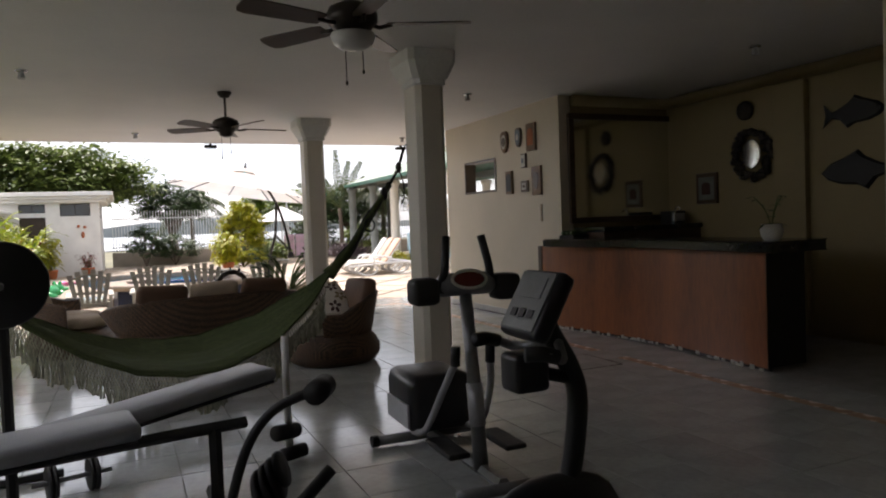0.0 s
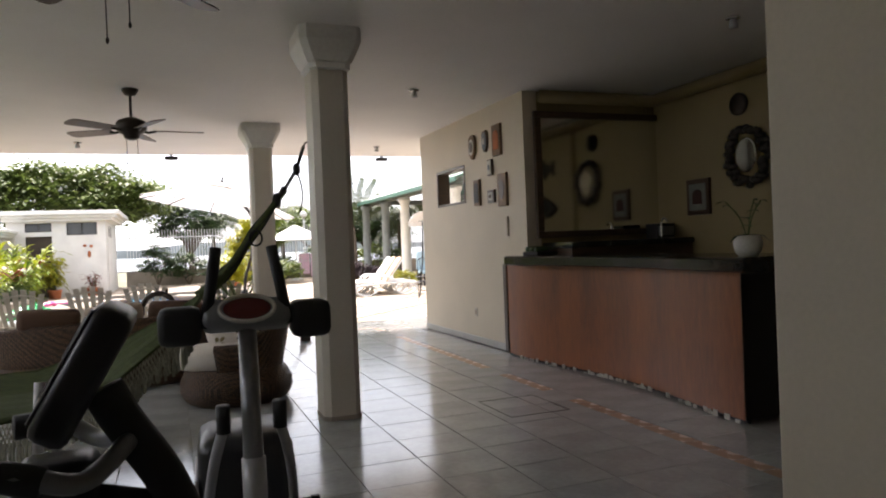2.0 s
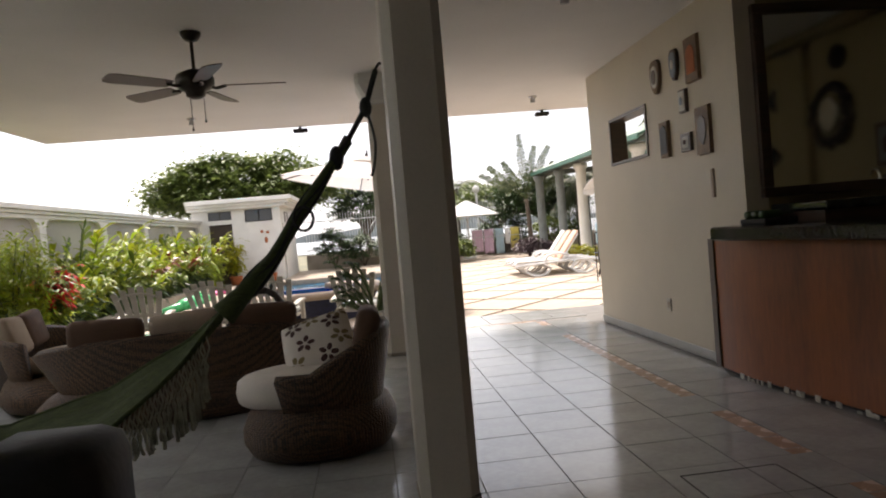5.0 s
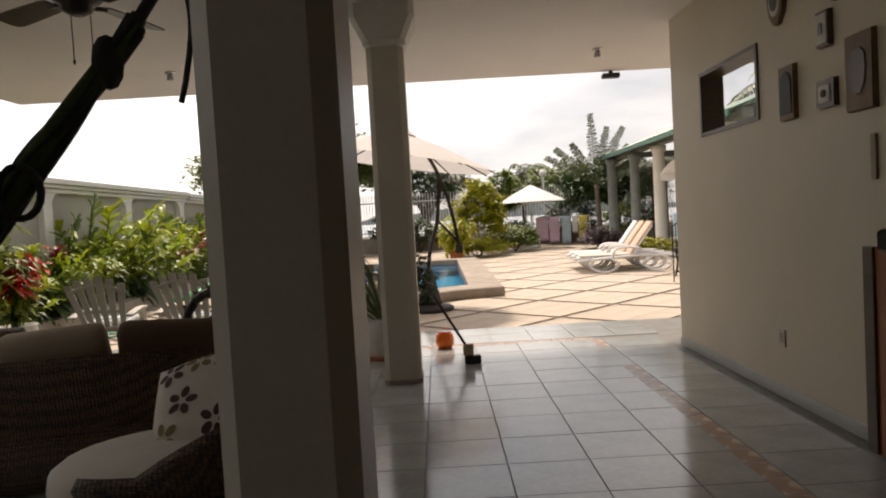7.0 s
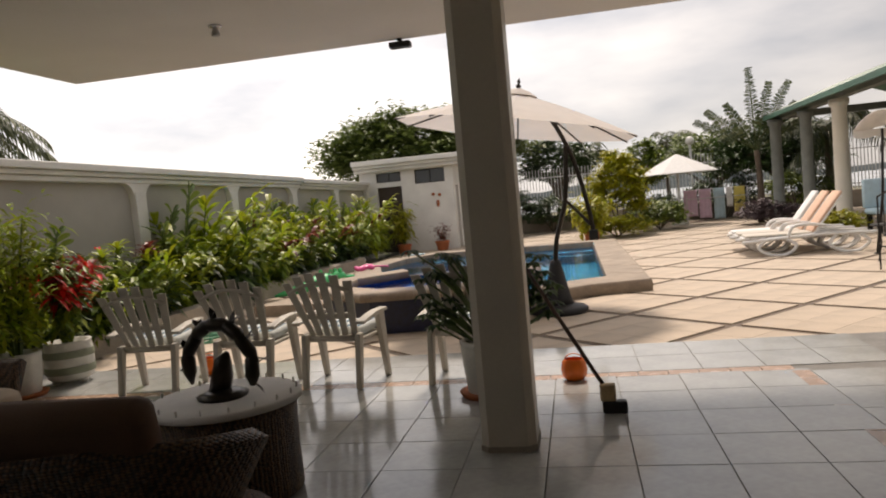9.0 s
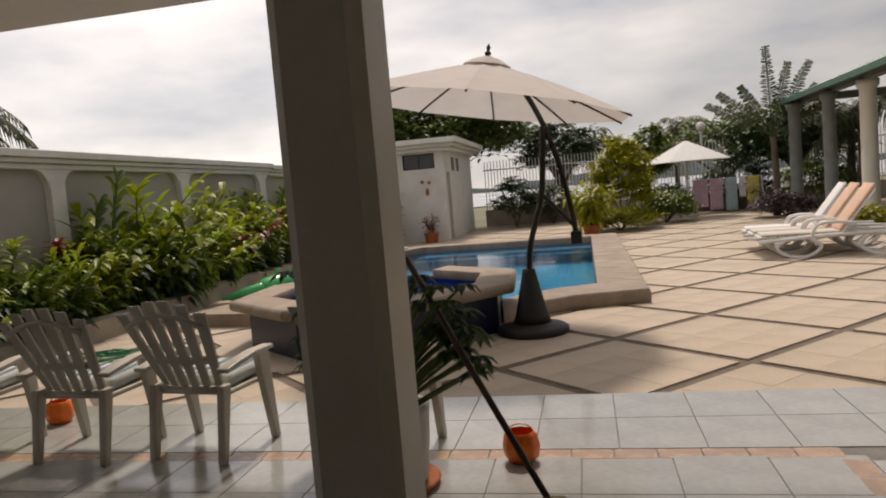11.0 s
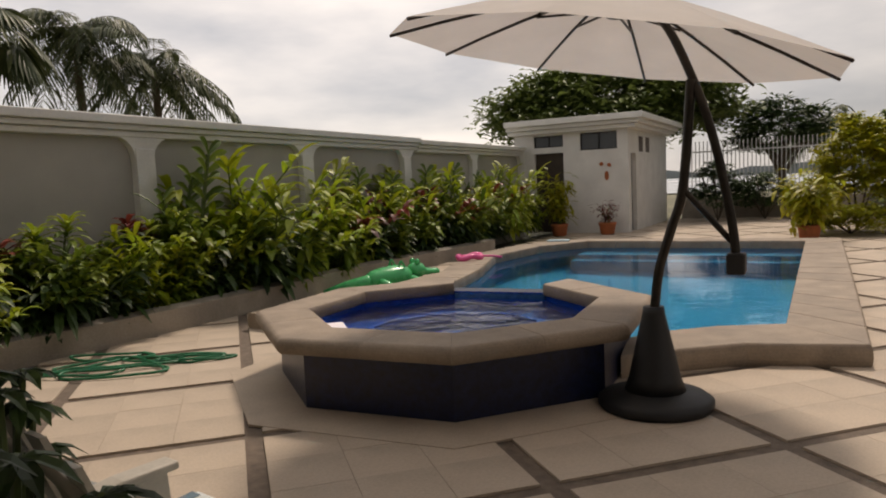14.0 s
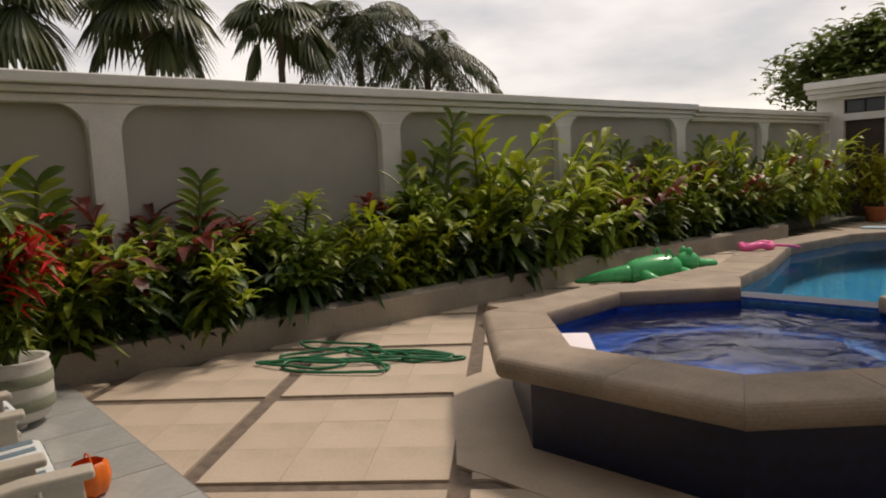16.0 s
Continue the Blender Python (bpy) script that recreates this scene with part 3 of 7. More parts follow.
def coping_run(parent, a, b, ia, ib, z0, z1, size=0.62, nose=0.04):
    """Stone blocks between an outer and an inner edge."""
    a, b, ia, ib = Vector(a), Vector(b), Vector(ia), Vector(ib)
    k = max(1, round((b - a).length / size))
    for i in range(k):
        s, e = i / k + 0.0008, (i + 1) / k - 0.0008
        p, q, r, t = a.lerp(b, s), a.lerp(b, e), ia.lerp(ib, e), ia.lerp(ib, s)
        out = ((p - t).normalized() * nose, (q - r).normalized() * nose)
        jz = random.uniform(-0.0015, 0.0015)
        gg = Geo()
        lv = []
        for f, z in [(math.cos(u * math.pi / 10), (z0 + z1) / 2 + (z1 - z0) / 2 * math.sin(u * math.pi / 10)) for u in range(-5, 6)]:
            lv.append([(p.x + out[0].x * f, p.y + out[0].y * f, z + jz), (q.x + out[1].x * f, q.y + out[1].y * f, z + jz), (r.x - out[1].x * f * 0.4, r.y - out[1].y * f * 0.4, z + jz), (t.x - out[0].x * f * 0.4, t.y - out[0].y * f * 0.4, z + jz)])
        for L in lv:
            gg.v += L
        for u in range(len(lv) - 1):
            for w_ in range(4):
                gg.f.append((u * 4 + w_, u * 4 + (w_ + 1) % 4, u * 4 + 4 + (w_ + 1) % 4, u * 4 + 4 + w_))
        gg.f += [(3, 2, 1, 0), tuple(len(gg.v) - 4 + i for i in range(4))]
        part("coping_stone", gg, "coping", parent)


edge_in = [(3.38, 15.66), (3.60, 15.98), (3.95, 16.28), (4.42, 16.5), (4.42, 23.85), (0.6, 23.95), (-0.05, 22.9), (-0.2, 21.2), (0.35, 19.4), (0.80, 16.9), (0.98, 15.5)]
edge_out = [(3.46, 15.12), (3.80, 15.44), (4.18, 15.74), (4.95, 15.93), (4.95, 24.4), (0.35, 24.5), (-0.55, 23.1), (-0.72, 21.1), (-0.12, 19.2), (-0.12, 17.1), (-0.50, 15.72)]
cop = tagged(new("pool_coping"), "sandstone coping blocks round the pool", "coping", "", "structure")
for i in range(len(edge_in) - 1):
    coping_run(cop, edge_out[i], edge_out[i + 1], edge_in[i], edge_in[i + 1], PATIO - 0.02, 0.10)

# spa: octagonal raised tub
spa = thing("spa_tub", "octagonal raised spa clad in navy mosaic with sandstone rim", "spa", SPA_C[0], SPA_C[1], PATIO)


def octa(r, z):
    return [(r * math.cos(SPA_P + i * math.pi / 4), r * math.sin(SPA_P + i * math.pi / 4), z) for i in range(8)]


g = Geo()
for r, z in ((1.335, -1.25), (1.335, 0.40), (1.13, 0.40), (1.13, 0.0), (0.76, 0.0), (0.74, -0.5)):
    g.v += octa(r, z)
for i in range(5):
    for j in range(8):
        g.f.append((i * 8 + j, i * 8 + (j + 1) % 8, (i + 1) * 8 + (j + 1) % 8, (i + 1) * 8 + j))
g.f.append(tuple(range(40, 48)))
part("tub_wall", Geo().add(g.v[:24], [f for f in g.f if max(f) < 24]), "spa", spa, "dark navy mosaic cladding")
part("tub_basin", Geo().add(g.v[16:], [tuple(i - 16 for i in f) for f in g.f if min(f) >= 16]), "spain", spa, "bright blue mosaic lining")
sw = part("spa_water", Geo().add(octa(1.128, 0.35), [tuple(range(8))]), "spawater", spa, "rippled water level with the rim")
sw.visible_shadow = False
oc, ic = octa(1.47, 0), octa(1.11, 0)
for j in range(8):
    a, b, c, d = oc[j][:2], oc[(j + 1) % 8][:2], ic[j][:2], ic[(j + 1) % 8][:2]
    if j != 4:
        coping_run(spa, a, b, c, d, 0.375, 0.48, 0.66, 0.05)
part("spillway", Geo().prism([oc[4][:2], oc[5][:2], ic[5][:2], ic[4][:2]], 0.30, 0.382), "poolband", spa, "blue tiled spill edge")
for j in (6, 7, 0, 1, 2):
    quad = [octa(r, 0)[i % 8][:2] for r, i in ((1.32, j), (1.74, j), (1.74, j + 1), (1.32, j + 1))]
    part("border_slab", Geo().prism(quad, -0.01, 0.004), "paver", spa, "sand-coloured border slab")
fb = thing("foam_board", "white foam kickboard floating at the spa edge", "kickboard", 1.50, 14.42, PATIO + 0.342, -46)
part("board", Geo().box(-0.20, -0.15, 0, 0.20, 0.15, 0.035, 0.015), "foam", fb)

# ---- terrace furniture and fittings ----
def ceiling_fan(x, y, spin, light, label):
    r = thing("ceiling_fan", label, "ceiling fan", x, y, 2.85, spin, "terrace ceiling fans")
    part("canopy", Geo().lathe([(0.075, -0.001), (0.075, -0.02), (0.05, -0.06), (0.02, -0.07)], 20), "bronze", r, "", True)
    part("downrod", Geo().tube([(0, 0, -0.06), (0, 0, -0.30)], 0.013, 10), "bronze", r)
    part("motor", Geo().lathe([(0.03, -0.27), (0.06, -0.28), (0.125, -0.31), (0.14, -0.34), (0.14, -0.385), (0.11, -0.42), (0.075, -0.44), (0.07, -0.47), (0.03, -0.49)], 24), "bronze", r, "", True)
    for k in range(5):
        m = pose(0, 0, -0.40, 0, 0, 72 * k)
        part("blade_iron", Geo().tube([(0.09, 0, 0), (0.15, 0.02, -0.012), (0.22, 0, 0.0)], 0.012, 6), "bronze", r, m=m)
        b = Geo()
        prof = [(0.19, 0.05), (0.24, 0.062), (0.45, 0.07), (0.60, 0.074), (0.645, 0.062), (0.66, 0.03)]
        vs = []
        for z in (0.0, 0.007):
            vs += [(px, py + 0.0, z + py * 0.2) for px, py in prof] + [(px, -py, z - py * 0.2) for px, py in reversed(prof)]
        nn = len(prof) * 2
        b.add(vs, [tuple(reversed(range(nn))), tuple(range(nn, 2 * nn))] + [(i, (i + 1) % nn, nn + (i + 1) % nn, nn + i) for i in range(nn)])
        part("blade", b, "blade", r, m=m)
    if light:
        part("lamp_bowl", Geo().lathe([(0.12, -0.45), (0.125, -0.46), (0.11, -0.50), (0.07, -0.53), (0.02, -0.54)], 24), "frost", r, "unlit frosted glass bowl", True)
    for dx, ln in ((0.05, 0.16), (-0.045, 0.22)):
        part("pull_chain", Geo().tube([(dx, 0.03, -0.48), (dx, 0.03, -0.48 - ln)], 0.003, 5).ball((dx, 0.03, -0.49 - ln), 0.008, 0.008, 0.014, 6, 5), "bronze", r)


ceiling_fan(2.229, 8.24, 5, False, "dark bronze ceiling fan with five walnut blades")
ceiling_fan(2.36, 4.05, -20, True, "dark ceiling fan with frosted glass lamp bowl")

for k, (sx, sy) in enumerate(((4.93, 7.755), (5.66, 11.76), (1.395, 11.72), (4.7, 3.6), (0.4, 7.6), (6.5, 5.0))):
    r = thing("ceiling_spotlight", "small unlit chrome ceiling spotlight", "spotlight", sx, sy, 2.85, 0, "ceiling spotlights")
    part("collar", Geo().lathe([(0.05, 0), (0.055, -0.012), (0.03, -0.02)], 16), "chrome", r, "", True)
    part("lamp", Geo().lathe([(0.022, -0.018), (0.03, -0.05), (0.034, -0.08), (0.02, -0.085)], 14), "silver", r, "", True)
for sx in (6.08, 2.595):
    r = thing("eave_floodlight", "small black floodlight under the ceiling edge", "floodlight", sx, 12.93, 2.85, 0, "eave floodlights")
    part("bracket", Geo().box(-0.02, -0.02, -0.03, 0.02, 0.02, 0), "black", r)
    part("housing", Geo().box(-0.10, -0.05, -0.085, 0.10, 0.05, -0.03, 0.01), "black", r)

# ---- bar ----
def bar_x(y):
    return 6.03 + 0.075 * math.cos((y - 6.0) * 2 * math.pi / 3.3)


bar = thing("bar_counter", "curved reddish wooden bar front under black granite", "bar", 0, 0, 0)
ys = [4.46 + (7.94 - 4.46) * i / 40 for i in range(41)]
g = Geo()
for y in ys:
    g.v += [(bar_x(y), y, 0.03), (bar_x(y), y, 1.0)]
for i in range(40):
    g.f.append((2 * i, 2 * i + 2, 2 * i + 3, 2 * i + 1))
part("front_panel", g, "wood", bar, "varnished reddish wood veneer", True)
g = Geo()
for y in ys:
    g.v += [(bar_x(y) + 0.045, y, 0.0), (bar_x(y) + 0.045, y, 0.035)]
for i in range(40):
    g.f.append((2 * i, 2 * i + 2, 2 * i + 3, 2 * i + 1))
# black here paints the shade under the worktop's overhanging end
part("end_panel", Geo().box(bar_x(4.46) + 0.02, 4.465, 0.03, 6.42, 4.49, 1.0), "black", bar, "end panel blackened for the shade below the worktop")
part("plinth", g, "black", bar, "dark recessed plinth")
part("end_post", Geo().box(bar_x(7.9) - 0.015, 7.86, 0.03, bar_x(7.9) + 0.03, 7.94, 1.0, 0.006), "darkwood", bar, "plain brown end post")
chips = Geo()
for i in range(60):
    y = 4.5 + 3.1 * random.random()
    chips.box(bar_x(y) - 0.004, y - 0.008 - 0.03 * random.random(), 0.0, bar_x(y) + 0.002, y + 0.012, 0.012 + 0.03 * random.random())
tagged(part("chipped_edge", chips, "cardw", bar, "pale chipped lower edge"), kind="stuff")
top = [(bar_x(y) - 0.17 + (0.12 if y > 7.7 else 0), y) for y in [4.26 + (7.56 - 4.26) * i / 36 for i in range(37)]]
poly = top + [(6.45, 7.56), (6.5, 7.3), (6.5, 4.38), (6.42, 4.26)]
n = len(poly)
g = Geo()
rim = []
for d, z in ((0.02, 1.0), (-0.0, 1.012), (-0.0, 1.082), (0.02, 1.094)):
    rim.append([(x + d, y, z) for x, y in poly])
for L in rim:
    g.v += L
for u in range(3):
    for i in range(n):
        g.f.append((u * n + i, u * n + (i + 1) % n, u * n + n + (i + 1) % n, u * n + n + i))
tr = tessellate_polygon([[Vector((x, y, 0)) for x, y in poly]])
g.f += [tuple(3 * n + i for i in t) for t in tr] + [tuple(reversed(t)) for t in tr]
ct = thing("granite_worktop", "black polished granite bar top with rounded edge", "worktop", 0, 0, 0)
part("slab", g, "granite", ct)
bc = thing("back_counter", "black back bar counter under the large mirror", "counter", 0, 0, 0)
part("body", Geo().box(6.27, 7.0, 0, 7.77, 7.57, 1.16), "darkwood", bc)
part("top", Geo().box(6.255, 6.96, 1.16, 7.77, 7.575, 1.22, 0.012), "granite", bc)
tp = thing("bar_tap", "thin chrome bar tap on the back counter", "tap", 7.45, 7.1, 1.22)
part("spout", Geo().tube(spline([(0, 0, 0), (0, 0, 0.17), (0, -0.05, 0.21), (0, -0.10, 0.17)]), 0.01, 8), "chrome", tp, "", True)
wk = thing("sink_unit", "small dark appliance on the back counter", "appliance", 7.55, 7.25, 1.22)
part("body", Geo().box(-0.12, -0.1, 0, 0.12, 0.1, 0.16, 0.01), "black", wk)
part("panel", Geo().box(-0.1, -0.106, 0.03, 0.1, -0.1, 0.13, 0.002), "steel", wk)

mr = thing("wall_mirror", "large mirror in a dark wooden frame above the bar", "mirror", 7.04, 7.575, 1.95)
part("glass", Geo().box(-0.78, -0.02, -0.62, 0.78, -0.012, 0.62), "mirror", mr)
g = Geo().box(-0.85, -0.05, 0.61, 0.85, 0.0, 0.68, 0.008).box(-0.85, -0.05, -0.68, 0.85, 0.0, -0.61, 0.008).box(-0.85, -0.05, -0.61, -0.77, 0.0, 0.61, 0.008).box(0.77, -0.05, -0.61, 0.85, 0.0, 0.61, 0.008)
part("frame", g, "darkwood", mr, "dark stained wooden frame")

sm = thing("sunburst_mirror", "oval mirror in a dark shell wreath frame", "mirror", 7.775, 6.158, 1.99)
g = Geo()
for k in range(46):
    a = 2 * math.pi * k / 46
    rr = random.uniform(0.20, 0.27)
    part("wreath_shell", Geo().ball((-0.03 - random.random() * 0.02, rr * math.cos(a), rr * 1.1 * math.sin(a)), 0.025, 0.05 + random.random() * 0.03, 0.035, 7, 5), "bronze", sm, "", True)
g = Geo().lathe([(0.13, 0), (0.13, 0.02), (0.12, 0.03)], 28, sx=1.0, sy=1.28)
part("glass", g.move(pose(-0.035, 0, 0, 0, -90, 0) @ pose(0, 0, 0, 0, 0, 90)), "mirror", sm)
wc = thing("wall_clock", "small round pale wall clock with dark rim", "clock", 7.775, 6.27, 2.50)
part("rim", Geo().lathe([(0.11, 0), (0.11, 0.03), (0.085, 0.035)], 24).move(pose(0, 0, 0, 0, -90, 0)), "bronze", wc, "", True)
part("dial", Geo().lathe([(0.085, 0.031), (0.0001, 0.033)], 24).move(pose(0, 0, 0, 0, -90, 0)), "cardw", wc)
part("clock_hand", Geo().box(-0.037, -0.004, 0, -0.034, 0.004, 0.06).box(-0.037, 0, -0.004, -0.034, 0.045, 0.004), "black", wc)


def fish(x, y, z, s, flip, label):
    """Flat carved fish with fins and tail, hung on the wall."""
    r = thing("fish_ornament", label, "wall ornament", x, y, z, 0, "carved fish on the wall")
    out = [(-0.30, 0.0), (-0.22, 0.07), (-0.08, 0.12), (0.02, 0.17), (0.08, 0.11), (0.2, 0.05), (0.27, 0.03), (0.36, 0.12), (0.34, 0.0), (0.37, -0.12), (0.27, -0.035), (0.18, -0.06), (0.10, -0.15), (0.02, -0.11), (-0.12, -0.10), (-0.24, -0.06)]
    gg = Geo()
    vs = [(0, flip * a * s, b * s) for a, b in out] + [(-0.035, flip * a * s * 0.9, b * s * 0.85) for a, b in out]
    nn = len(out)
    gg.add(vs, [tuple(range(nn, 2 * nn))] + [(i, (i + 1) % nn, nn + (i + 1) % nn, nn + i) for i in range(nn)])
    part("body", gg, "black", r)
    part("eye", Geo().ball((-0.036, flip * -0.22 * s, 0.02 * s), 0.008, 0.015, 0.015, 8, 5), "black", r)


fish(7.775, 4.92, 2.28, 1.0, 1, "dark carved lobster-shaped plaque on the bar wall")
fish(7.775, 4.94, 1.70, 1.25, -1, "large dark carved wooden fish on the bar wall")


def picture(x, y, z, w_, h, label, layers, outline="square", depth=0.03):
    """Small wall piece: layers of (part name, share of the size, material), each proud of the one below."""
    r = thing("picture_frame", label, "picture", x, y, z, 0, "small framed pieces on the cream wall")
    shapes = {
        "square": [(-1, -1), (1, -1), (1, 1), (-1, 1)],
        "oval": [(math.cos(i * math.pi / 12), math.sin(i * math.pi / 12)) for i in range(24)],
        "shield": [(-0.25, -1), (0.25, -1), (0.8, -0.55), (1, 0.1), (0.9, 0.75), (0.45, 1), (-0.45, 1), (-0.9, 0.75), (-1, 0.1), (-0.8, -0.55)],
        "arch": [(-1, -1), (1, -1)] + [(math.cos(i * math.pi / 10), 0.35 + 0.65 * math.sin(i * math.pi / 10)) for i in range(11)],
    }
    back = 0.0
    for k, (nm, share, mt, form) in enumerate(layers):
        front = back + (depth if k == 0 else 0.006)
        pr = [(w_ / 2 * share * a, h / 2 * share * b) for a, b in shapes[form or outline]]
        nn = len(pr)
        gg = Geo().add([(-back, a, b) for a, b in pr] + [(-front, a * 0.97, b * 0.97) for a, b in pr], [tuple(range(nn, 2 * nn))] + [(i, (i + 1) % nn, nn + (i + 1) % nn, nn + i) for i in range(nn)])
        part(nm, gg, mt, r)
        back = front


picture(WX, 8.90, 2.43, 0.20, 0.30, "brown carved shield plaque with a pale ring", (("board", 1, "plaque", ""), ("ring", 0.66, "cardw", "oval"), ("centre", 0.44, "darkwood", "oval")), "shield")
picture(WX, 8.52, 2.45, 0.15, 0.26, "small blue-grey rounded plaque", (("board", 1, "darkwood", ""), ("face", 0.8, "slate", ""), ("motif", 0.3, "cardw", "oval")), "shield")
picture(WX, 8.20, 2.42, 0.22, 0.36, "upright brown wooden plaque with carved relief", (("board", 1, "plaque", ""), ("relief", 0.62, "terracotta", "arch")))
picture(WX, 8.40, 2.125, 0.12, 0.19, "small pale print in a thin dark frame", (("frame", 1, "darkwood", ""), ("mount", 0.84, "cardw", ""), ("motif", 0.34, "slate", "arch")))
picture(WX, 8.80, 1.86, 0.17, 0.32, "dark arched relief on a brown board", (("board", 1, "plaque", ""), ("relief", 0.78, "black", "arch")))
picture(WX, 8.39, 1.785, 0.17, 0.15, "small dark frame with a white print", (("frame", 1, "darkwood", ""), ("mount", 0.6, "cardw", ""), ("motif", 0.28, "petal", "oval")))
picture(WX, 8.09, 1.84, 0.22, 0.38, "tall wooden plaque with a dark carved relief", (("board", 1, "plaque", ""), ("relief", 0.58, "darkwood", "shield")))
picture(7.775, 6.87, 1.64, 0.34, 0.38, "dark square framed picture beside the mirror", (("frame", 1, "darkwood", ""), ("mount", 0.74, "greypost", ""), ("motif", 0.4, "petal", "arch")))
ky = thing("key_hanger", "thin wooden key hanger on the wall", "hanger", WX, 8.02, 1.42)
part("strip", Geo().box(-0.015, -0.02, -0.11, 0, 0.02, 0.11, 0.004), "cushion", ky)
so = thing("wall_socket", "cream plastic wall socket", "socket", WX, 9.0, 0.38)
part("plate", Geo().box(-0.01, -0.04, -0.055, 0, 0.04, 0.055, 0.003), "resin", so)
part("insert", Geo().box(-0.013, -0.02, -0.03, -0.01, 0.02, 0.03), "cushion", so)

op = thing("flower_pot", "white round pot with a thin orchid on the bar", "potted plant", 6.02, 4.45, 1.094)
part("pot", Geo().lathe([(0.055, 0), (0.08, 0.03), (0.09, 0.08), (0.078, 0.135), (0.068, 0.13), (0.07, 0.09)], 20), "potwhite", op, "", True)
for k in range(3):
    a = 2.1 * k
    pts = spline([(0, 0, 0.1), (0.04 * math.cos(a), 0.05 * math.sin(a), 0.25), (0.12 * math.cos(a), 0.14 * math.sin(a), 0.36)])
    part("stem", Geo().tube(pts, 0.004, 5), "stem", op)
    g = Geo()
    for j in range(6):
        p = pts[-1 - j * 2]
        g.leaf(p, (math.cos(a + j), math.sin(a + j), 0.2), 0.06, 0.03, 0.4)
    g.leaf((0, 0, 0.12), (math.cos(a + 1), math.sin(a + 1), 0.6), 0.17, 0.05, 0.7)
    part("foliage", g, "lf_dark", op)
tr_ = thing("bar_tray", "dark bottle rack lying on the bar top", "tray", 6.12, 7.38, 1.094, 10)
part("tray", Geo().box(-0.14, -0.12, 0, 0.14, 0.12, 0.04, 0.01), "black", tr_)
for k in range(3):
    part("bottle", Geo().tube([(-0.12, -0.07 + 0.07 * k, 0.065), (0.02, -0.07 + 0.07 * k, 0.065), (0.05, -0.07 + 0.07 * k, 0.065), (0.13, -0.07 + 0.07 * k, 0.065)], [0.028, 0.028, 0.012, 0.011], 10), "lf_dark", tr_, "", True)

# floor hatch by the bar
fh = thing("floor_hatch", "tiled floor hatch with dark metal edge", "floor hatch", 4.98, 5.69, 0.0)
part("edge", Geo().box(-0.24, -0.284, -0.002, 0.24, -0.278, 0.002).box(-0.24, 0.278, -0.002, 0.24, 0.284, 0.002).box(-0.24, -0.278, -0.002, -0.234, 0.278, 0.002).box(0.234, -0.278, -0.002, 0.24, 0.278, 0.002), "iron", fh)

# ---- hammock ----
hm = thing("hammock", "olive green cloth hammock with cream knotted fringe", "hammock", 0, 0, 0)
HA, HB_ = Vector((3.50, 6.24, 2.03)), Vector((-0.42, 5.55, 2.0))


HAM_Z = [0.0, 0.22, 0.43, 0.60, 0.88, 1.03, 1.24, 1.47, 1.60, 1.60, 1.55, 1.42, 1.22, 1.02, 0.72, 0.36, 0.0]
HAM_S = [0.0, 0.02, 0.06, 0.094, 0.145, 0.184, 0.242, 0.34, 0.45, 0.52, 0.60, 0.68, 0.76, 0.82, 0.89, 0.95, 1.0]


def ham(s):
    """Middle line of the cloth, s from 0 to 1, sagging below the hooks."""
    p = HA.lerp(HB_, s)
    k = max(i for i in range(16) if HAM_S[i] <= s)
    f = (s - HAM_S[k]) / (HAM_S[k + 1] - HAM_S[k])
    p.z = 2.03 - HAM_Z[k] - (HAM_Z[k + 1] - HAM_Z[k]) * f
    return p


across = Vector((0.17, -0.98, 0)).normalized()
g = Geo()
NS, NW = 60, 14
for i in range(NS + 1):
    s = 0.20 + 0.60 * i / NS
    k = (1 - abs(2 * (s - 0.2) / 0.6 - 1) ** 2.2)
    w_ = 0.05 + 0.44 * k
    c = ham(s)
    for j in range(NW + 1):
        u = 2 * j / NW - 1
        wrinkle = 0.016 * math.sin(j * 2.3 + s * 5) * (1.3 - k)
        lift = k * u * u * (-0.05 if u > 0 else 0.12) - 0.05 * k
        q = c + across * (w_ * u * (0.62 if u > 0 else 0.8))
        g.v.append((q.x, q.y, q.z + lift + wrinkle + 0.01 * noise.noise((s * 20, u * 3, 0))))
for i in range(NS):
    for j in range(NW):
        a = i * (NW + 1) + j
        g.f.append((a, a + 1, a + NW + 2, a + NW + 1))
cloth = part("cloth", g, "green_cloth", hm, "", True)
sol = cloth.modifiers.new("thickness", "SOLIDIFY")
sol.thickness = 0.008
for side in (0, NW):
    part("hem", Geo().tube([g.v[i * (NW + 1) + side] for i in range(NS + 1)], 0.012, 6), "green_cloth", hm, "rolled striped hem", True)
fr = Geo()
for i in range(2, NS - 1):
    for sub in range(4):
        a, b = Vector(g.v[i * (NW + 1) + NW]), Vector(g.v[(i + 1) * (NW + 1) + NW])
        p = a.lerp(b, sub / 4)
        ln = 0.25 + 0.04 * math.sin(i * 0.5) + random.uniform(-0.02, 0.02)
        dx = random.uniform(-0.02, 0.02)
        pts = [p, p + Vector((0.015 * (-1) ** sub, -0.01, -0.06)), p + Vector((-0.012 * (-1) ** sub, -0.012, -0.13)), p + Vector((dx * 0.5, -0.015, -0.2)), p + Vector((dx, -0.01, -ln))]
        fr.tube(pts, [0.004, 0.004, 0.005, 0.007, 0.009], 4, False)
part("fringe", fr, "fringe", hm, "cream and green knotted tassels")
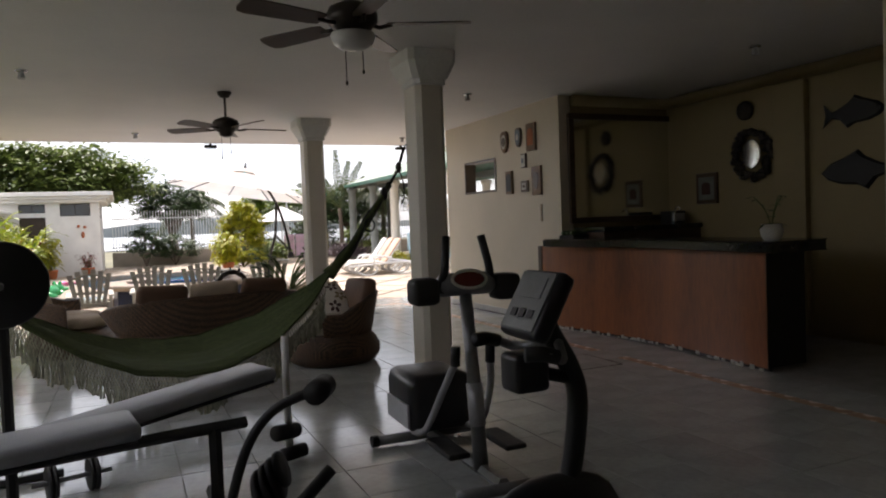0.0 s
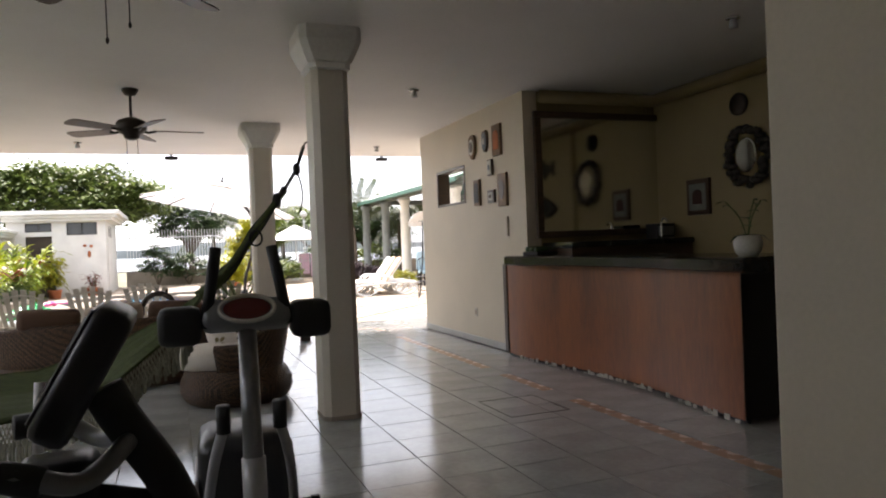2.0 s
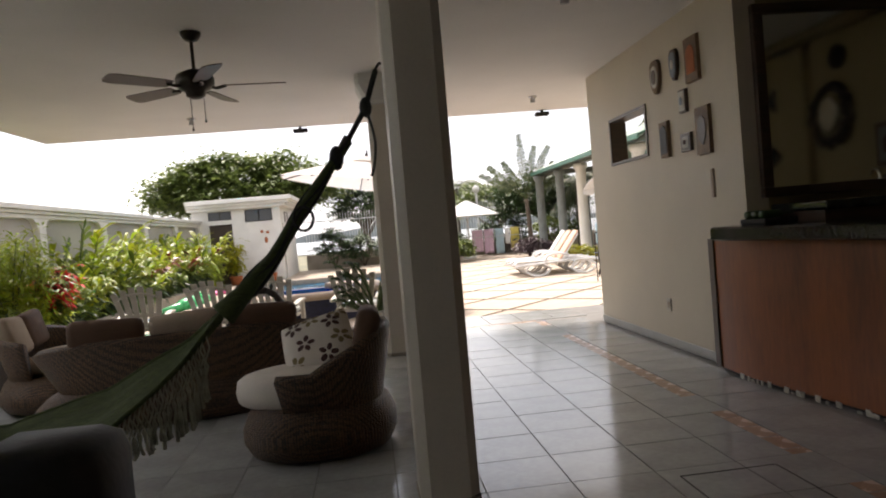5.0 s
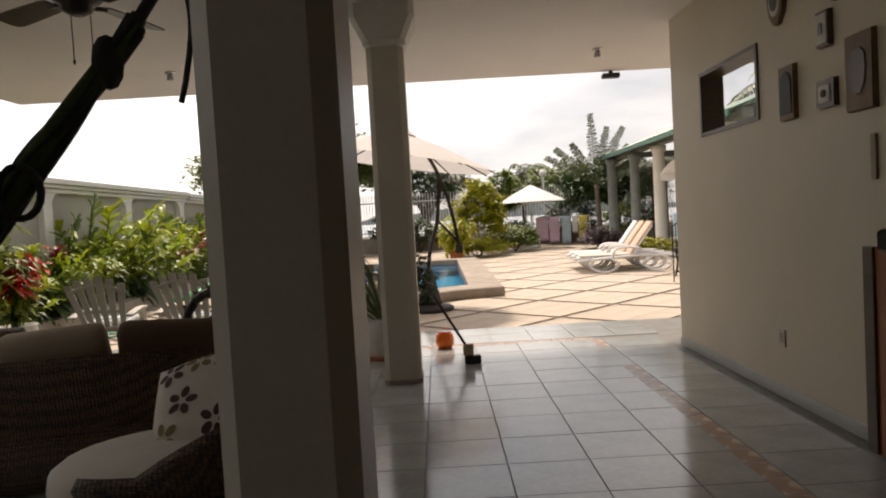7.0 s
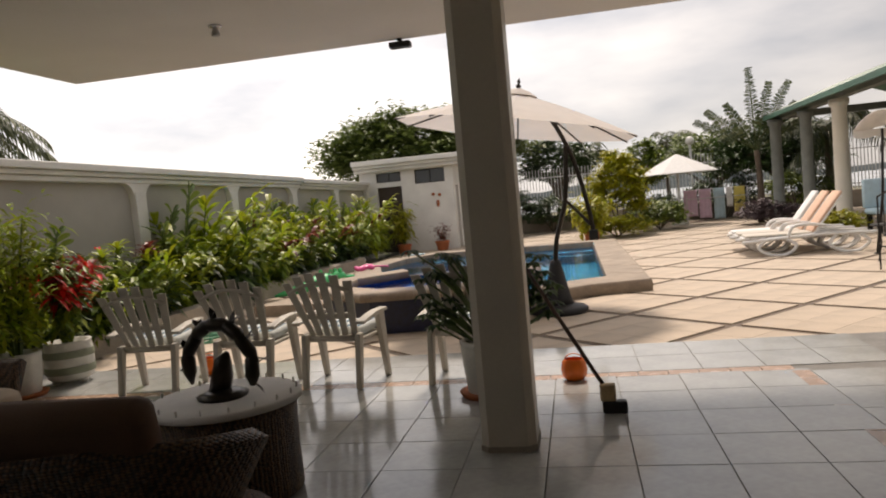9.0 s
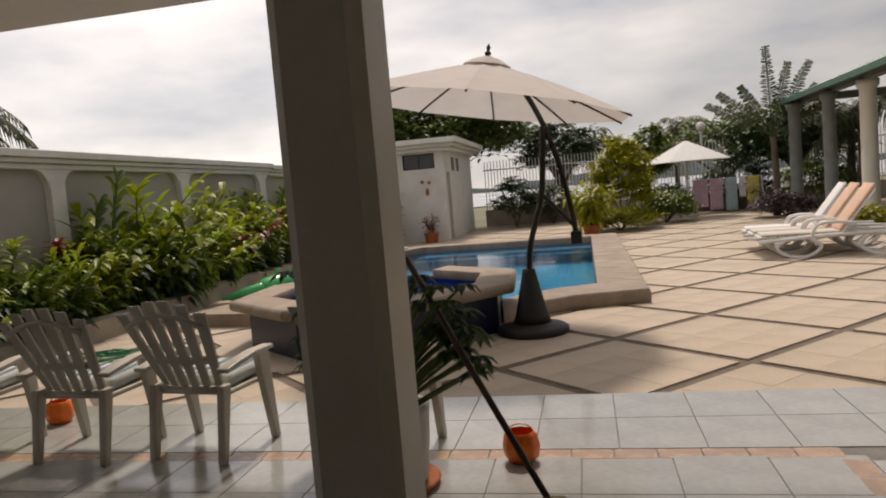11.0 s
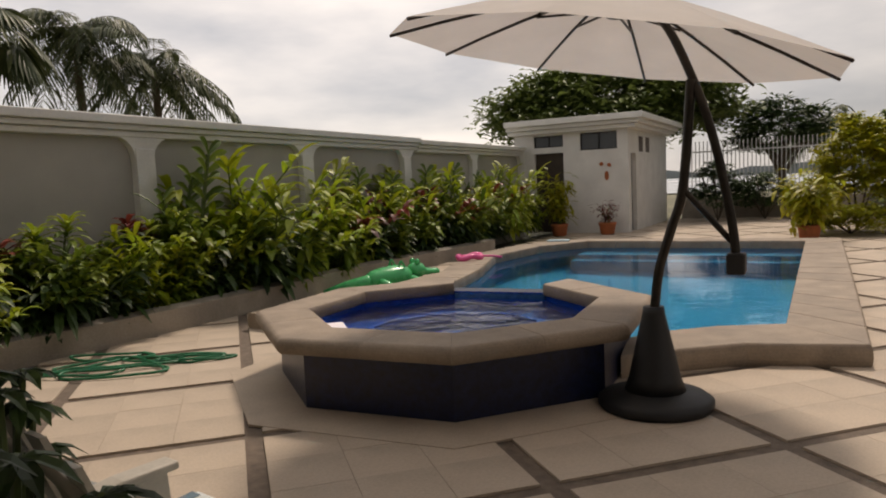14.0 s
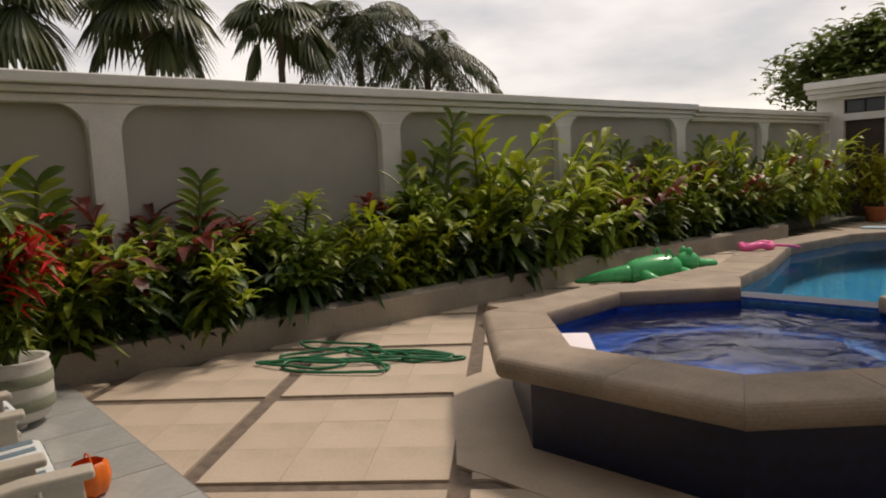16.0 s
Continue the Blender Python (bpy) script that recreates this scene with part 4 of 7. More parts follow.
for s0, s1, end in ((0.2, 0.0, HA), (0.8, 1.0, HB_)):
    pts = [ham(s0 + (s1 - s0) * t / 10) for t in range(0, 9)]
    part("gathered_end", Geo().tube(pts, [0.06, 0.046, 0.036, 0.030, 0.028, 0.027, 0.026, 0.024, 0.018], 12), "green_cloth", hm, "dark wrapped cloth sleeve", True)
    for k in range(6):
        off = Vector((random.uniform(-1, 1), random.uniform(-1, 1), random.uniform(-1, 1))).normalized() * 0.034
        part("end_cord", Geo().tube(spline([p + off * (1.1 - 0.09 * i) + Vector((0, 0, 0.012 * math.sin(i * 2 + k))) for i, p in enumerate(pts)], 3), 0.013, 6), "rope", hm, "", True)
    lp = pts[5]
    part("cord_loop", Geo().tube([lp + Vector((0.045 * math.sin(a), -0.04, -0.05 + 0.055 * math.cos(a))) for a in [i * math.pi / 8 for i in range(17)]], 0.008, 6), "rope", hm, "", True)
    part("rope", Geo().tube([ham(s0 + (s1 - s0) * t) for t in (0.66, 0.8, 0.92, 1.0)], 0.014, 7).ball(ham(s0 + (s1 - s0) * 0.72), 0.035, 0.035, 0.06, 8, 6).ball(ham(s0 + (s1 - s0) * 0.92), 0.03, 0.03, 0.05, 8, 6), "rope", hm, "dark knotted rope", True)
    lp = ham(s0 + (s1 - s0) * 0.92)
    part("loose_cord", Geo().tube(spline([lp, lp + Vector((0.03, -0.03, -0.15)), lp + Vector((0.02, -0.05, -0.27)), lp + Vector((0.0, -0.04, -0.33))]), 0.007, 5), "rope", hm)
    part("hook", Geo().tube(spline([end, end + Vector((0.02, 0.0, 0.03)), end + Vector((0.06, 0.0, 0.02))]), 0.007, 6), "iron", hm)

# ---- wicker seating ----
def wicker_seat(x, y, rz, w_, d, label, seats, pillow=None, nm="wicker_sofa"):
    """Tub seat on a bulging drum base, back at -y."""
    r = thing(nm, label, "sofa" if seats > 1 else "armchair", x, y, 0, rz, "brown wicker seating")
    base = Geo()
    ng = 40
    prof = [(0.80, 0.0), (0.92, 0.03), (1.0, 0.10), (1.0, 0.17), (0.92, 0.25), (0.84, 0.29), (0.80, 0.30)]

    def oval(k, z, pw=2.6):
        out = []
        for i in range(ng):
            a = 2 * math.pi * i / ng
            ca, sa_ = math.cos(a), math.sin(a)
            out.append((w_ / 2 * k * math.copysign(abs(ca) ** (2 / pw), ca), d / 2 * k * math.copysign(abs(sa_) ** (2 / pw), sa_), z))
        return out

    for k, z in prof:
        base.v += oval(k, z)
    for i in range(len(prof) - 1):
        for j in range(ng):
            base.f.append((i * ng + j, i * ng + (j + 1) % ng, (i + 1) * ng + (j + 1) % ng, (i + 1) * ng + j))
    base.f += [tuple(reversed(range(ng))), tuple((len(prof) - 1) * ng + j for j in range(ng))]
    part("base", base, "wicker", r, "bulging woven drum base", True)
    shell = Geo()
    na = 36
    for i in range(na + 1):
        a = -0.06 * math.pi - 1.06 * math.pi * i / na
        ca, sa_ = math.cos(a), math.sin(a)
        px, py = math.copysign(abs(ca) ** 0.77, ca), math.copysign(abs(sa_) ** 0.77, sa_)
        back = min(1, max(0, -py))
        ht = (0.56 if seats > 1 else 0.50) + (0.10 if seats > 1 else 0.21) * back ** 0.8
        ko, ki = 0.98 + 0.03 * back, 0.86
        shell.v += [(w_ / 2 * 0.84 * px, d / 2 * 0.84 * py, 0.29), (w_ / 2 * ko * px, d / 2 * ko * py, ht - 0.02), (w_ / 2 * (ko - 0.05) * px, d / 2 * (ko - 0.05) * py, ht + 0.012), (w_ / 2 * ki * px, d / 2 * ki * py, ht - 0.01), (w_ / 2 * 0.78 * px, d / 2 * 0.78 * py, 0.31)]
    for i in range(na):
        for j in range(4):
            a = i * 5 + j
            shell.f.append((a, a + 5, a + 6, a + 1))
    shell.f += [tuple(range(5)), tuple(na * 5 + j for j in reversed(range(5)))]
    part("shell", shell, "wicker", r, "woven curved back and arms", True)
    cw = w_ * 0.74 / seats
    for k in range(seats):
        cx = -w_ * 0.37 + cw * (k + 0.5)
        part("seat_cushion", Geo().ball((cx, d * (0.05 if seats > 1 else 0.12), 0.37), cw * 0.5, d * (0.36 if seats > 1 else 0.42), 0.075 if seats > 1 else 0.10, 28, 10, 0.5), "cushion" if seats > 1 else "cream", r, "tan seat cushion" if seats > 1 else "plump cream seat cushion", True)
        part("back_cushion", Geo().box(-cw / 2 + 0.02, -0.07, -0.16, cw / 2 - 0.02, 0.07, 0.18, 0.05), ("brownc", "cushion")[k % 2], r, ("brown back cushion", "tan back cushion")[k % 2], True, m=pose(cx, -d * 0.33, 0.63, 14 + 4 * k, 3 * (-1) ** k, 0))
    if pillow:
        flower_pillow(r, pillow)
    return r


def flower_pillow(r, m):
    """Cream pillow with brown printed blossoms."""
    q = Geo()
    nn = 12
    for side in (1, -1):
        o = len(q.v)
        for i in range(nn + 1):
            for j in range(nn + 1):
                u, v = 2 * i / nn - 1, 2 * j / nn - 1
                t = 0.085 * (1 - u ** 4) * (1 - v ** 4)
                sq = 1 - 0.07 * (u * u + v * v) * 0.5
                q.v.append((u * 0.24 * sq, side * t, v * 0.24 * sq))
        for i in range(nn):
            for j in range(nn):
                a = o + i * (nn + 1) + j
                q.f.append((a, a + 1, a + nn + 2, a + nn + 1) if side < 0 else (a, a + nn + 1, a + nn + 2, a + 1))
    pl_ = part("pillow", q, "cream", r, "cream pillow with brown blossom print", True, m=m)
    for side in (1, -1):
        for mt, spots in (("petal", ((-0.12, 0.10), (0.07, -0.03), (-0.06, -0.15), (0.13, 0.13))), ("petal2", ((0.01, 0.16), (-0.16, -0.04), (0.15, -0.16), (-0.17, 0.19)))):
            q = Geo()
            for cx, cz in spots:
                for k in range(5):
                    a = 2 * math.pi * k / 5 + cx * 9
                    ex, ez = cx + 0.040 * math.cos(a), cz + 0.040 * math.sin(a)
                    ring_ = []
                    for h in range(9):
                        b = 2 * math.pi * h / 9
                        u = max(-0.225, min(0.225, ex + 0.026 * math.cos(a) * math.cos(b) - 0.017 * math.sin(a) * math.sin(b)))
                        v = max(-0.225, min(0.225, ez + 0.026 * math.sin(a) * math.cos(b) + 0.017 * math.cos(a) * math.sin(b)))
                        t = 0.085 * (1 - (u / 0.235) ** 4) * (1 - (v / 0.235) ** 4) + 0.0025
                        ring_.append((u, side * t, v))
                    q.add(ring_, [tuple(range(9))])
            part("blossom", q, mt, pl_)


wicker_seat(1.95, 8.50, 12, 2.2, 0.95, "curved brown wicker sofa with tan and brown cushions", 3)
wicker_seat(0.55, 9.55, -80, 1.5, 0.9, "brown wicker two-seat tub sofa with cushions", 2)
wicker_seat(3.02, 7.22, 90, 0.98, 0.92, "brown wicker tub armchair with blossom-print pillow", 1, pose(0.22, 0.0, 0.57, 0, 0, 90) @ pose(0, 0, 0, 48, 14, 0), "wicker_armchair")
tb = thing("round_table", "round drum coffee table with pale top", "coffee table", 2.38, 9.5, 0)
part("drum", Geo().lathe([(0.30, 0), (0.325, 0.02), (0.32, 0.2), (0.325, 0.40), (0.335, 0.44)], 32), "wicker", tb, "brown woven drum", True)
part("tabletop", Geo().lathe([(0.33, 0.44), (0.355, 0.447), (0.355, 0.47), (0.34, 0.478), (0.001, 0.478)], 40), "whitec", tb, "pale round top with small studs", True)
for k in range(18):
    a = 2 * math.pi * k / 18
    part("stud", Geo().lathe([(0.006, 0.478), (0.005, 0.50), (0.001, 0.504)], 8, (0.33 * math.cos(a), 0.33 * math.sin(a), 0)), "whitec", tb)
ds = Geo()
for k in range(7):
    a0 = math.pi * (0.02 + 0.96 * k / 6)
    c = Vector((0.185 * math.cos(a0), 0, 0.13 + 0.21 * math.sin(a0)))
    tdir = Vector((-math.sin(a0), 0.15 * (-1) ** k, math.cos(a0)))
    ds.tube([c - tdir * 0.085, c - tdir * 0.04, c + tdir * 0.03, c + tdir * 0.09], [0.012, 0.034, 0.032, 0.008], 8)
    out = Vector((math.cos(a0), 0, math.sin(a0)))
    ds.leaf(c, out + tdir * 0.5 + Vector((0, 0.3, 0)), 0.095, 0.05, 0.0)
    ds.leaf(c - tdir * 0.07, out * 0.7 - tdir + Vector((0, 0.5, 0)), 0.07, 0.05, 0.0)
ds.tube([(-0.02, 0, 0.02), (0.0, 0.01, 0.10), (0.02, 0, 0.17), (0.05, 0, 0.21)], [0.05, 0.05, 0.04, 0.012], 8)
ds.lathe([(0.115, 0), (0.12, 0.015), (0.08, 0.03), (0.03, 0.04)], 18)
dol = tagged(part("dolphin_statue", ds, "bronze", None, "", True, pose(2.38, 9.48, 0.478, 0, 0, -12)), "black bronze ring of leaping dolphins on the table", "statue")

# ---- gym ----
bn = thing("weight_bench", "grey padded weight bench on black steel frame", "weight bench", 0.9, 3.75, 0, 0)
part("back_pad", Geo().box(-0.62, -0.14, -0.035, 0.62, 0.14, 0.035, 0.025), "greyvinyl", bn, "grey vinyl back pad", True, m=pose(0.35, 0.30, 0.50, 0, -6, 20))
part("pad_board", Geo().box(-0.60, -0.13, -0.05, 0.60, 0.13, -0.036), "black", bn, m=pose(0.35, 0.30, 0.50, 0, -6, 20))
part("seat_pad", Geo().box(-0.42, -0.16, -0.04, 0.42, 0.16, 0.04, 0.03), "greyvinyl", bn, "grey vinyl seat pad", True, m=pose(-0.15, -0.15, 0.50, 0, -2, 8))
part("pad_board", Geo().box(-0.40, -0.15, -0.055, 0.40, 0.15, -0.041), "vinyl", bn, m=pose(-0.15, -0.15, 0.50, 0, -2, 8))
part("rail", Geo().tube([(-0.5, -0.2, 0.42), (0.45, -0.02, 0.42), (0.75, 0.02, 0.42)], 0.028, 4), "black", bn)
part("leg", Geo().tube([(0.60, 0.0, 0.42), (0.60, 0.0, 0.02)], 0.03, 4), "black", bn)
part("leg", Geo().tube([(-0.45, -0.2, 0.42), (-0.55, -0.2, 0.02)], 0.03, 4), "black", bn)
part("foot_bar", Geo().tube([(0.60, -0.28, 0.03), (0.60, 0.28, 0.03)], 0.03, 6), "black", bn)
part("foot_bar", Geo().tube([(-0.55, -0.48, 0.03), (-0.55, 0.08, 0.03)], 0.03, 6), "black", bn)
part("leg_lever", Geo().tube(spline([(0.60, -0.35, 0.12), (0.68, -0.42, 0.42), (0.80, -0.45, 0.58), (0.98, -0.52, 0.66)]), 0.022, 8), "black", bn, "", True)
part("roller", Geo().tube([(0.94, -0.60, 0.66), (1.02, -0.46, 0.66)], 0.05, 14), "black", bn, "black foam roller", True)
part("lever_post", Geo().tube([(1.08, 0.66, 0.72), (1.07, 0.62, 0.45), (1.07, 0.60, 0.02)], 0.022, 8), "whitesteel", bn, "white upright post", True)
part("roller", Geo().tube([(0.98, 0.50, 0.20), (1.12, 0.66, 0.16)], 0.045, 14), "black", bn, "black foam roller", True)
part("roller", Geo().tube([(1.02, 0.56, 0.05), (1.16, 0.62, 0.05)], 0.04, 14), "black", bn, "", True)
for k in range(4):
    part("weight_plate", Geo().lathe([(0.03, -0.012), (0.12 - 0.014 * k, -0.012), (0.125 - 0.014 * k, 0), (0.12 - 0.014 * k, 0.012), (0.03, 0.012)], 24), "black", bn, "black iron weight plate", True, m=pose(0.75 + 0.028 * k, -0.42 + 0.02 * k, 0.20 + 0.03 * k, 70, 15, 60))
part("lever_handle", Geo().tube([(0.78, -0.58, 0.13), (1.02, -0.50, 0.30)], 0.028, 8), "black", bn, "", True)
rk = thing("barbell_stand", "black barbell with a round plate on a stand", "barbell", 0.64, 3.98, 0, -82)
part("upright", Geo().tube([(0, 0, 0), (0, 0, 1.12)], 0.025, 6), "black", rk)
part("foot", Geo().tube([(0, -0.25, 0.025), (0, 0.25, 0.025)], 0.025, 6), "black", rk)
part("bar", Geo().tube([(-0.9, 0, 1.15), (0.34, 0, 1.15)], 0.014, 8), "steel", rk)
part("weight_plate", Geo().lathe([(0.02, -0.02), (0.18, -0.02), (0.19, 0), (0.18, 0.02), (0.02, 0.02)], 30).move(pose(0.16, 0, 1.15, 0, 90, 0)), "black", rk, "", True)
part("upright", Geo().tube([(-0.75, 0, 0), (-0.75, 0, 1.12)], 0.025, 6), "black", rk)
part("foot", Geo().tube([(-0.75, -0.25, 0.025), (-0.75, 0.25, 0.025)], 0.025, 6), "black", rk)
db = thing("dumbbell", "black plate-loaded dumbbell standing on the floor", "dumbbell", 0.85, 4.42, 0.0, 15)
part("bar", Geo().tube([(-0.19, 0, 0.09), (0.19, 0, 0.09)], 0.013, 8), "steel", db)
for dx in (-0.11, -0.085, 0.085, 0.11):
    part("weight_plate", Geo().lathe([(0.015, -0.01), (0.085, -0.01), (0.09, 0), (0.085, 0.01), (0.015, 0.01)], 20).move(pose(dx, 0, 0.09, 0, 90, 0)), "black", db)

el = thing("elliptical_trainer", "grey elliptical trainer with black handles and round console", "elliptical trainer", 2.79, 3.62, 0, -2)
part("post", Geo().tube([(0, -0.10, 0.05), (0, -0.04, 0.55), (0, 0.03, 0.98)], [0.04, 0.036, 0.034], 12), "steel", el, "grey steel upright", True)
part("post_sleeve", Geo().tube([(0, -0.075, 0.28), (0, -0.045, 0.50)], 0.043, 12), "silver", el, "", True)
part("main_rail", Geo().tube([(0, -0.35, 0.06), (0, 0.75, 0.06)], 0.035, 6), "steel", el)
part("front_foot", Geo().tube([(-0.34, 0.68, 0.04), (0.32, 0.68, 0.04)], 0.03, 10), "steel", el, "", True)
part("rear_foot", Geo().tube([(-0.25, -0.35, 0.04), (0.25, -0.35, 0.04)], 0.03, 10), "steel", el, "", True)
for sx in (-0.34, 0.32):
    part("foot_cap", Geo().tube([(sx - 0.02, 0.68, 0.04), (sx + 0.02, 0.68, 0.04)], 0.036, 10), "black", el)
part("flywheel_cover", Geo().box(-0.20, 0.40, 0.12, 0.20, 0.86, 0.46, 0.06), "vinyl", el, "black flywheel cover", True)
part("flywheel_side", Geo().box(-0.215, 0.42, 0.16, -0.201, 0.80, 0.30, 0.004), "silver", el)
g = Geo().box(-0.16, -0.06, -0.05, 0.16, 0.05, 0.06, 0.03)
con = part("console", g, "steel", el, "grey console with oval dark display", True, m=pose(0, 0.02, 1.01, -28, 0, 0))
part("display", Geo().lathe([(0.085, 0), (0.085, 0.006), (0.0001, 0.008)], 28, sx=1.0, sy=0.5), "redled", con, "dark red oval display", m=pose(0, -0.061, 0.005, 90, 0, 0))
part("display_ring", Geo().tube([(0.098 * math.cos(i * math.pi / 16), -0.066, 0.005 + 0.052 * math.sin(i * math.pi / 16)) for i in range(33)], 0.008, 6), "cardw", con)
for sx in (-1, 1):
    part("console_wing", Geo().box(sx * 0.235 - 0.075, -0.04, 0.92, sx * 0.235 + 0.075, 0.10, 1.06, 0.03), "black", el, "", True)
    part("swing_handle", Geo().tube([(sx * 0.15, 0.0, 0.98), (sx * 0.125, -0.01, 1.12), (sx * 0.10, 0.02, 1.27)], 0.022, 10), "black", el, "black foam handle", True)
    part("lower_arm", Geo().tube(spline([(sx * 0.10, -0.04, 0.62), (sx * 0.14, 0.05, 0.45), (sx * 0.17, 0.25, 0.20), (sx * 0.15, 0.5, 0.12)]), 0.02, 8), "silver", el, "", True)
    part("arm_grip", Geo().tube([(sx * 0.10, -0.05, 0.70), (sx * 0.10, -0.04, 0.60)], 0.026, 10), "black", el, "", True)
    part("pedal", Geo().box(sx * 0.16 - 0.06, -0.20, 0.16, sx * 0.16 + 0.06, 0.14, 0.19, 0.012), "black", el)

bk = thing("exercise_bike", "dark upright exercise bike with tilted console", "exercise bike", 2.425, 2.30, 0)
part("body", Geo().ball((0.02, 0.0, 0.27), 0.27, 0.09, 0.21, 18, 10, 0.8), "vinyl", bk, "dark rounded flywheel body", True)
part("post", Geo().tube(spline([(0.02, 0, 0.30), (0.09, 0, 0.50), (0.12, 0, 0.72), (0.09, 0, 0.84), (0.02, 0, 0.96), (-0.01, 0, 1.02)]), 0.036, 12), "black", bk, "thick black curved post", True)
mc = pose(-0.035, 0, 1.06, 0, 30, 0)
part("console", Geo().box(-0.03, -0.12, -0.12, 0.035, 0.12, 0.12, 0.02), "vinyl", bk, "", True, m=mc)
part("console_face", Geo().box(-0.036, -0.10, -0.10, -0.0305, 0.10, 0.105, 0.002), "steel", bk, "grey console face", m=mc)
part("screen", Geo().box(-0.040, -0.07, 0.01, -0.0365, 0.07, 0.085, 0.001), "steel", bk, "grey blank screen", m=mc)
for k in range(3):
    part("button", Geo().box(-0.040, -0.07 + 0.05 * k, -0.06, -0.0365, -0.035 + 0.05 * k, -0.03, 0.001), "vinyl", bk, m=mc)
for sx in (-1, 1):
    part("handlebar", Geo().tube(spline([(0.03, sx * 0.03, 0.93), (-0.03, sx * 0.14, 0.90), (-0.10, sx * 0.19, 0.93), (-0.17, sx * 0.17, 0.935)]), 0.017, 8), "steel", bk, "", True)
    part("grip", Geo().tube([(-0.08, sx * 0.188, 0.92), (-0.13, sx * 0.182, 0.935), (-0.18, sx * 0.165, 0.935)], 0.024, 10), "black", bk, "black foam grip", True)
    part("crank", Geo().tube([(0, sx * 0.10, 0.27), (sx * 0.12, sx * 0.12, 0.22 - sx * 0.04)], 0.014, 6), "steel", bk)
    part("pedal", Geo().box(sx * 0.12 - 0.05, sx * 0.18 - 0.05, 0.20 - sx * 0.04, sx * 0.12 + 0.05, sx * 0.18 + 0.05, 0.23 - sx * 0.04, 0.008), "black", bk)
part("bottle_holder", Geo().box(-0.15, -0.06, 0.78, -0.02, 0.06, 0.91, 0.02), "vinyl", bk, "", True, m=pose(0, 0, 0, 0, 0, 0))
part("holder_arm", Geo().tube([(-0.05, 0, 0.84), (0.09, 0, 0.80)], 0.022, 8), "black", bk, "", True)
for xx in (-0.42, 0.36):
    part("foot_bar", Geo().tube([(xx, -0.24, 0.035), (xx, 0.24, 0.035)], 0.03, 10), "black", bk, "", True)
part("base_rail", Geo().tube([(-0.42, 0, 0.06), (0.36, 0, 0.06)], 0.03, 6), "black", bk)

# ---- terrace edge: chairs, pots, buckets ----
def resin_chair():
    """High-backed slatted garden chair, facing +y."""
    r = thing("garden_chair", "beige resin slatted garden chair with striped seat pad", "chair", 0, 0, 0, 0, "garden chairs facing the pool")
    for k in range(6):
        u = (k - 2.5) / 2.5
        top_z = 0.88 - 0.07 * u * u
        xs = 0.17 * u
        xt = 0.25 * u
        g_ = Geo()
        w0, w1 = 0.021, 0.035
        P0, P1 = Vector((xs, -0.16, 0.36)), Vector((xt, -0.36, top_z))
        vs = []
        for p, w_ in ((P0, w0), (P0.lerp(P1, 0.5), (w0 + w1) / 2 + 0.002), (P1, w1)):
            curve = 0.025 * u * u
            vs += [(p.x - w_, p.y + curve, p.z), (p.x + w_, p.y + curve, p.z), (p.x + w_, p.y + curve - 0.014, p.z), (p.x - w_, p.y + curve - 0.014, p.z)]
        g_.add(vs, [(i * 4 + j, i * 4 + (j + 1) % 4, i * 4 + 4 + (j + 1) % 4, i * 4 + 4 + j) for i in range(2) for j in range(4)] + [(3, 2, 1, 0), (8, 9, 10, 11)])
        part("back_slat", g_, "resin", r)
    part("top_rail", Geo().tube([(0.245 * u, -0.345 + 0.022 * u * u, 0.80 - 0.07 * u * u) for u in [i / 5 - 1 for i in range(11)]], 0.010, 6, flat=1.6), "resin", r, "", True)
    part("middle_rail", Geo().tube([(0.20 * u, -0.225 + 0.02 * u * u, 0.54) for u in [i / 4 - 1 for i in range(9)]], 0.016, 6, flat=1.6), "resin", r, "", True)
    part("lower_rail", Geo().tube([(-0.2, -0.17, 0.37), (0.2, -0.17, 0.37)], 0.02, 6), "resin", r, "", True)
    part("seat", Geo().box(-0.24, -0.17, 0.335, 0.24, 0.20, 0.365, 0.012), "resin", r)
    sp = part("seat_pad", Geo().box(-0.22, -0.13, 0, 0.22, 0.21, 0.075, 0.03), "pad", r, "white pad with blue-grey stripes", True, m=pose(0, 0, 0.368, 3, 0, 0))
    for k in range(5):
        part("stripe", Geo().box(-0.19 + 0.085 * k, -0.10, 0.0752, -0.15 + 0.085 * k, 0.18, 0.0775).box(-0.19 + 0.085 * k, 0.2102, 0.03, -0.15 + 0.085 * k, 0.212, 0.05), "padstripe", sp)
    for sx in (-1, 1):
        for nm, prof, t in (("back_leg", [(-0.15, 0.40), (-0.22, 0.40), (-0.275, 0.0), (-0.235, 0.0)], 0.045), ("front_leg", [(0.14, 0.52), (0.04, 0.52), (0.06, 0.40), (0.14, 0.0), (0.18, 0.0)], 0.045), ("armrest", [(0.17, 0.515), (0.17, 0.54), (0.0, 0.54), (-0.14, 0.52), (-0.25, 0.50), (-0.25, 0.475), (-0.14, 0.49), (0.0, 0.51)], 0.075)):
            x0 = sx * (0.225 if nm == "back_leg" else 0.27)
            nn = len(prof)
            q = Geo().add([(x0 - t / 2, yy, zz) for yy, zz in prof] + [(x0 + t / 2, yy, zz) for yy, zz in prof], [tuple(range(nn)), tuple(reversed(range(nn, 2 * nn)))] + [(i, nn + i, nn + (i + 1) % nn, (i + 1) % nn) for i in range(nn)])
            o = part(nm, q, "resin", r)
            bv = o.modifiers.new("soft_edge", "BEVEL")
            bv.width, bv.segments = 0.008, 2
    return r


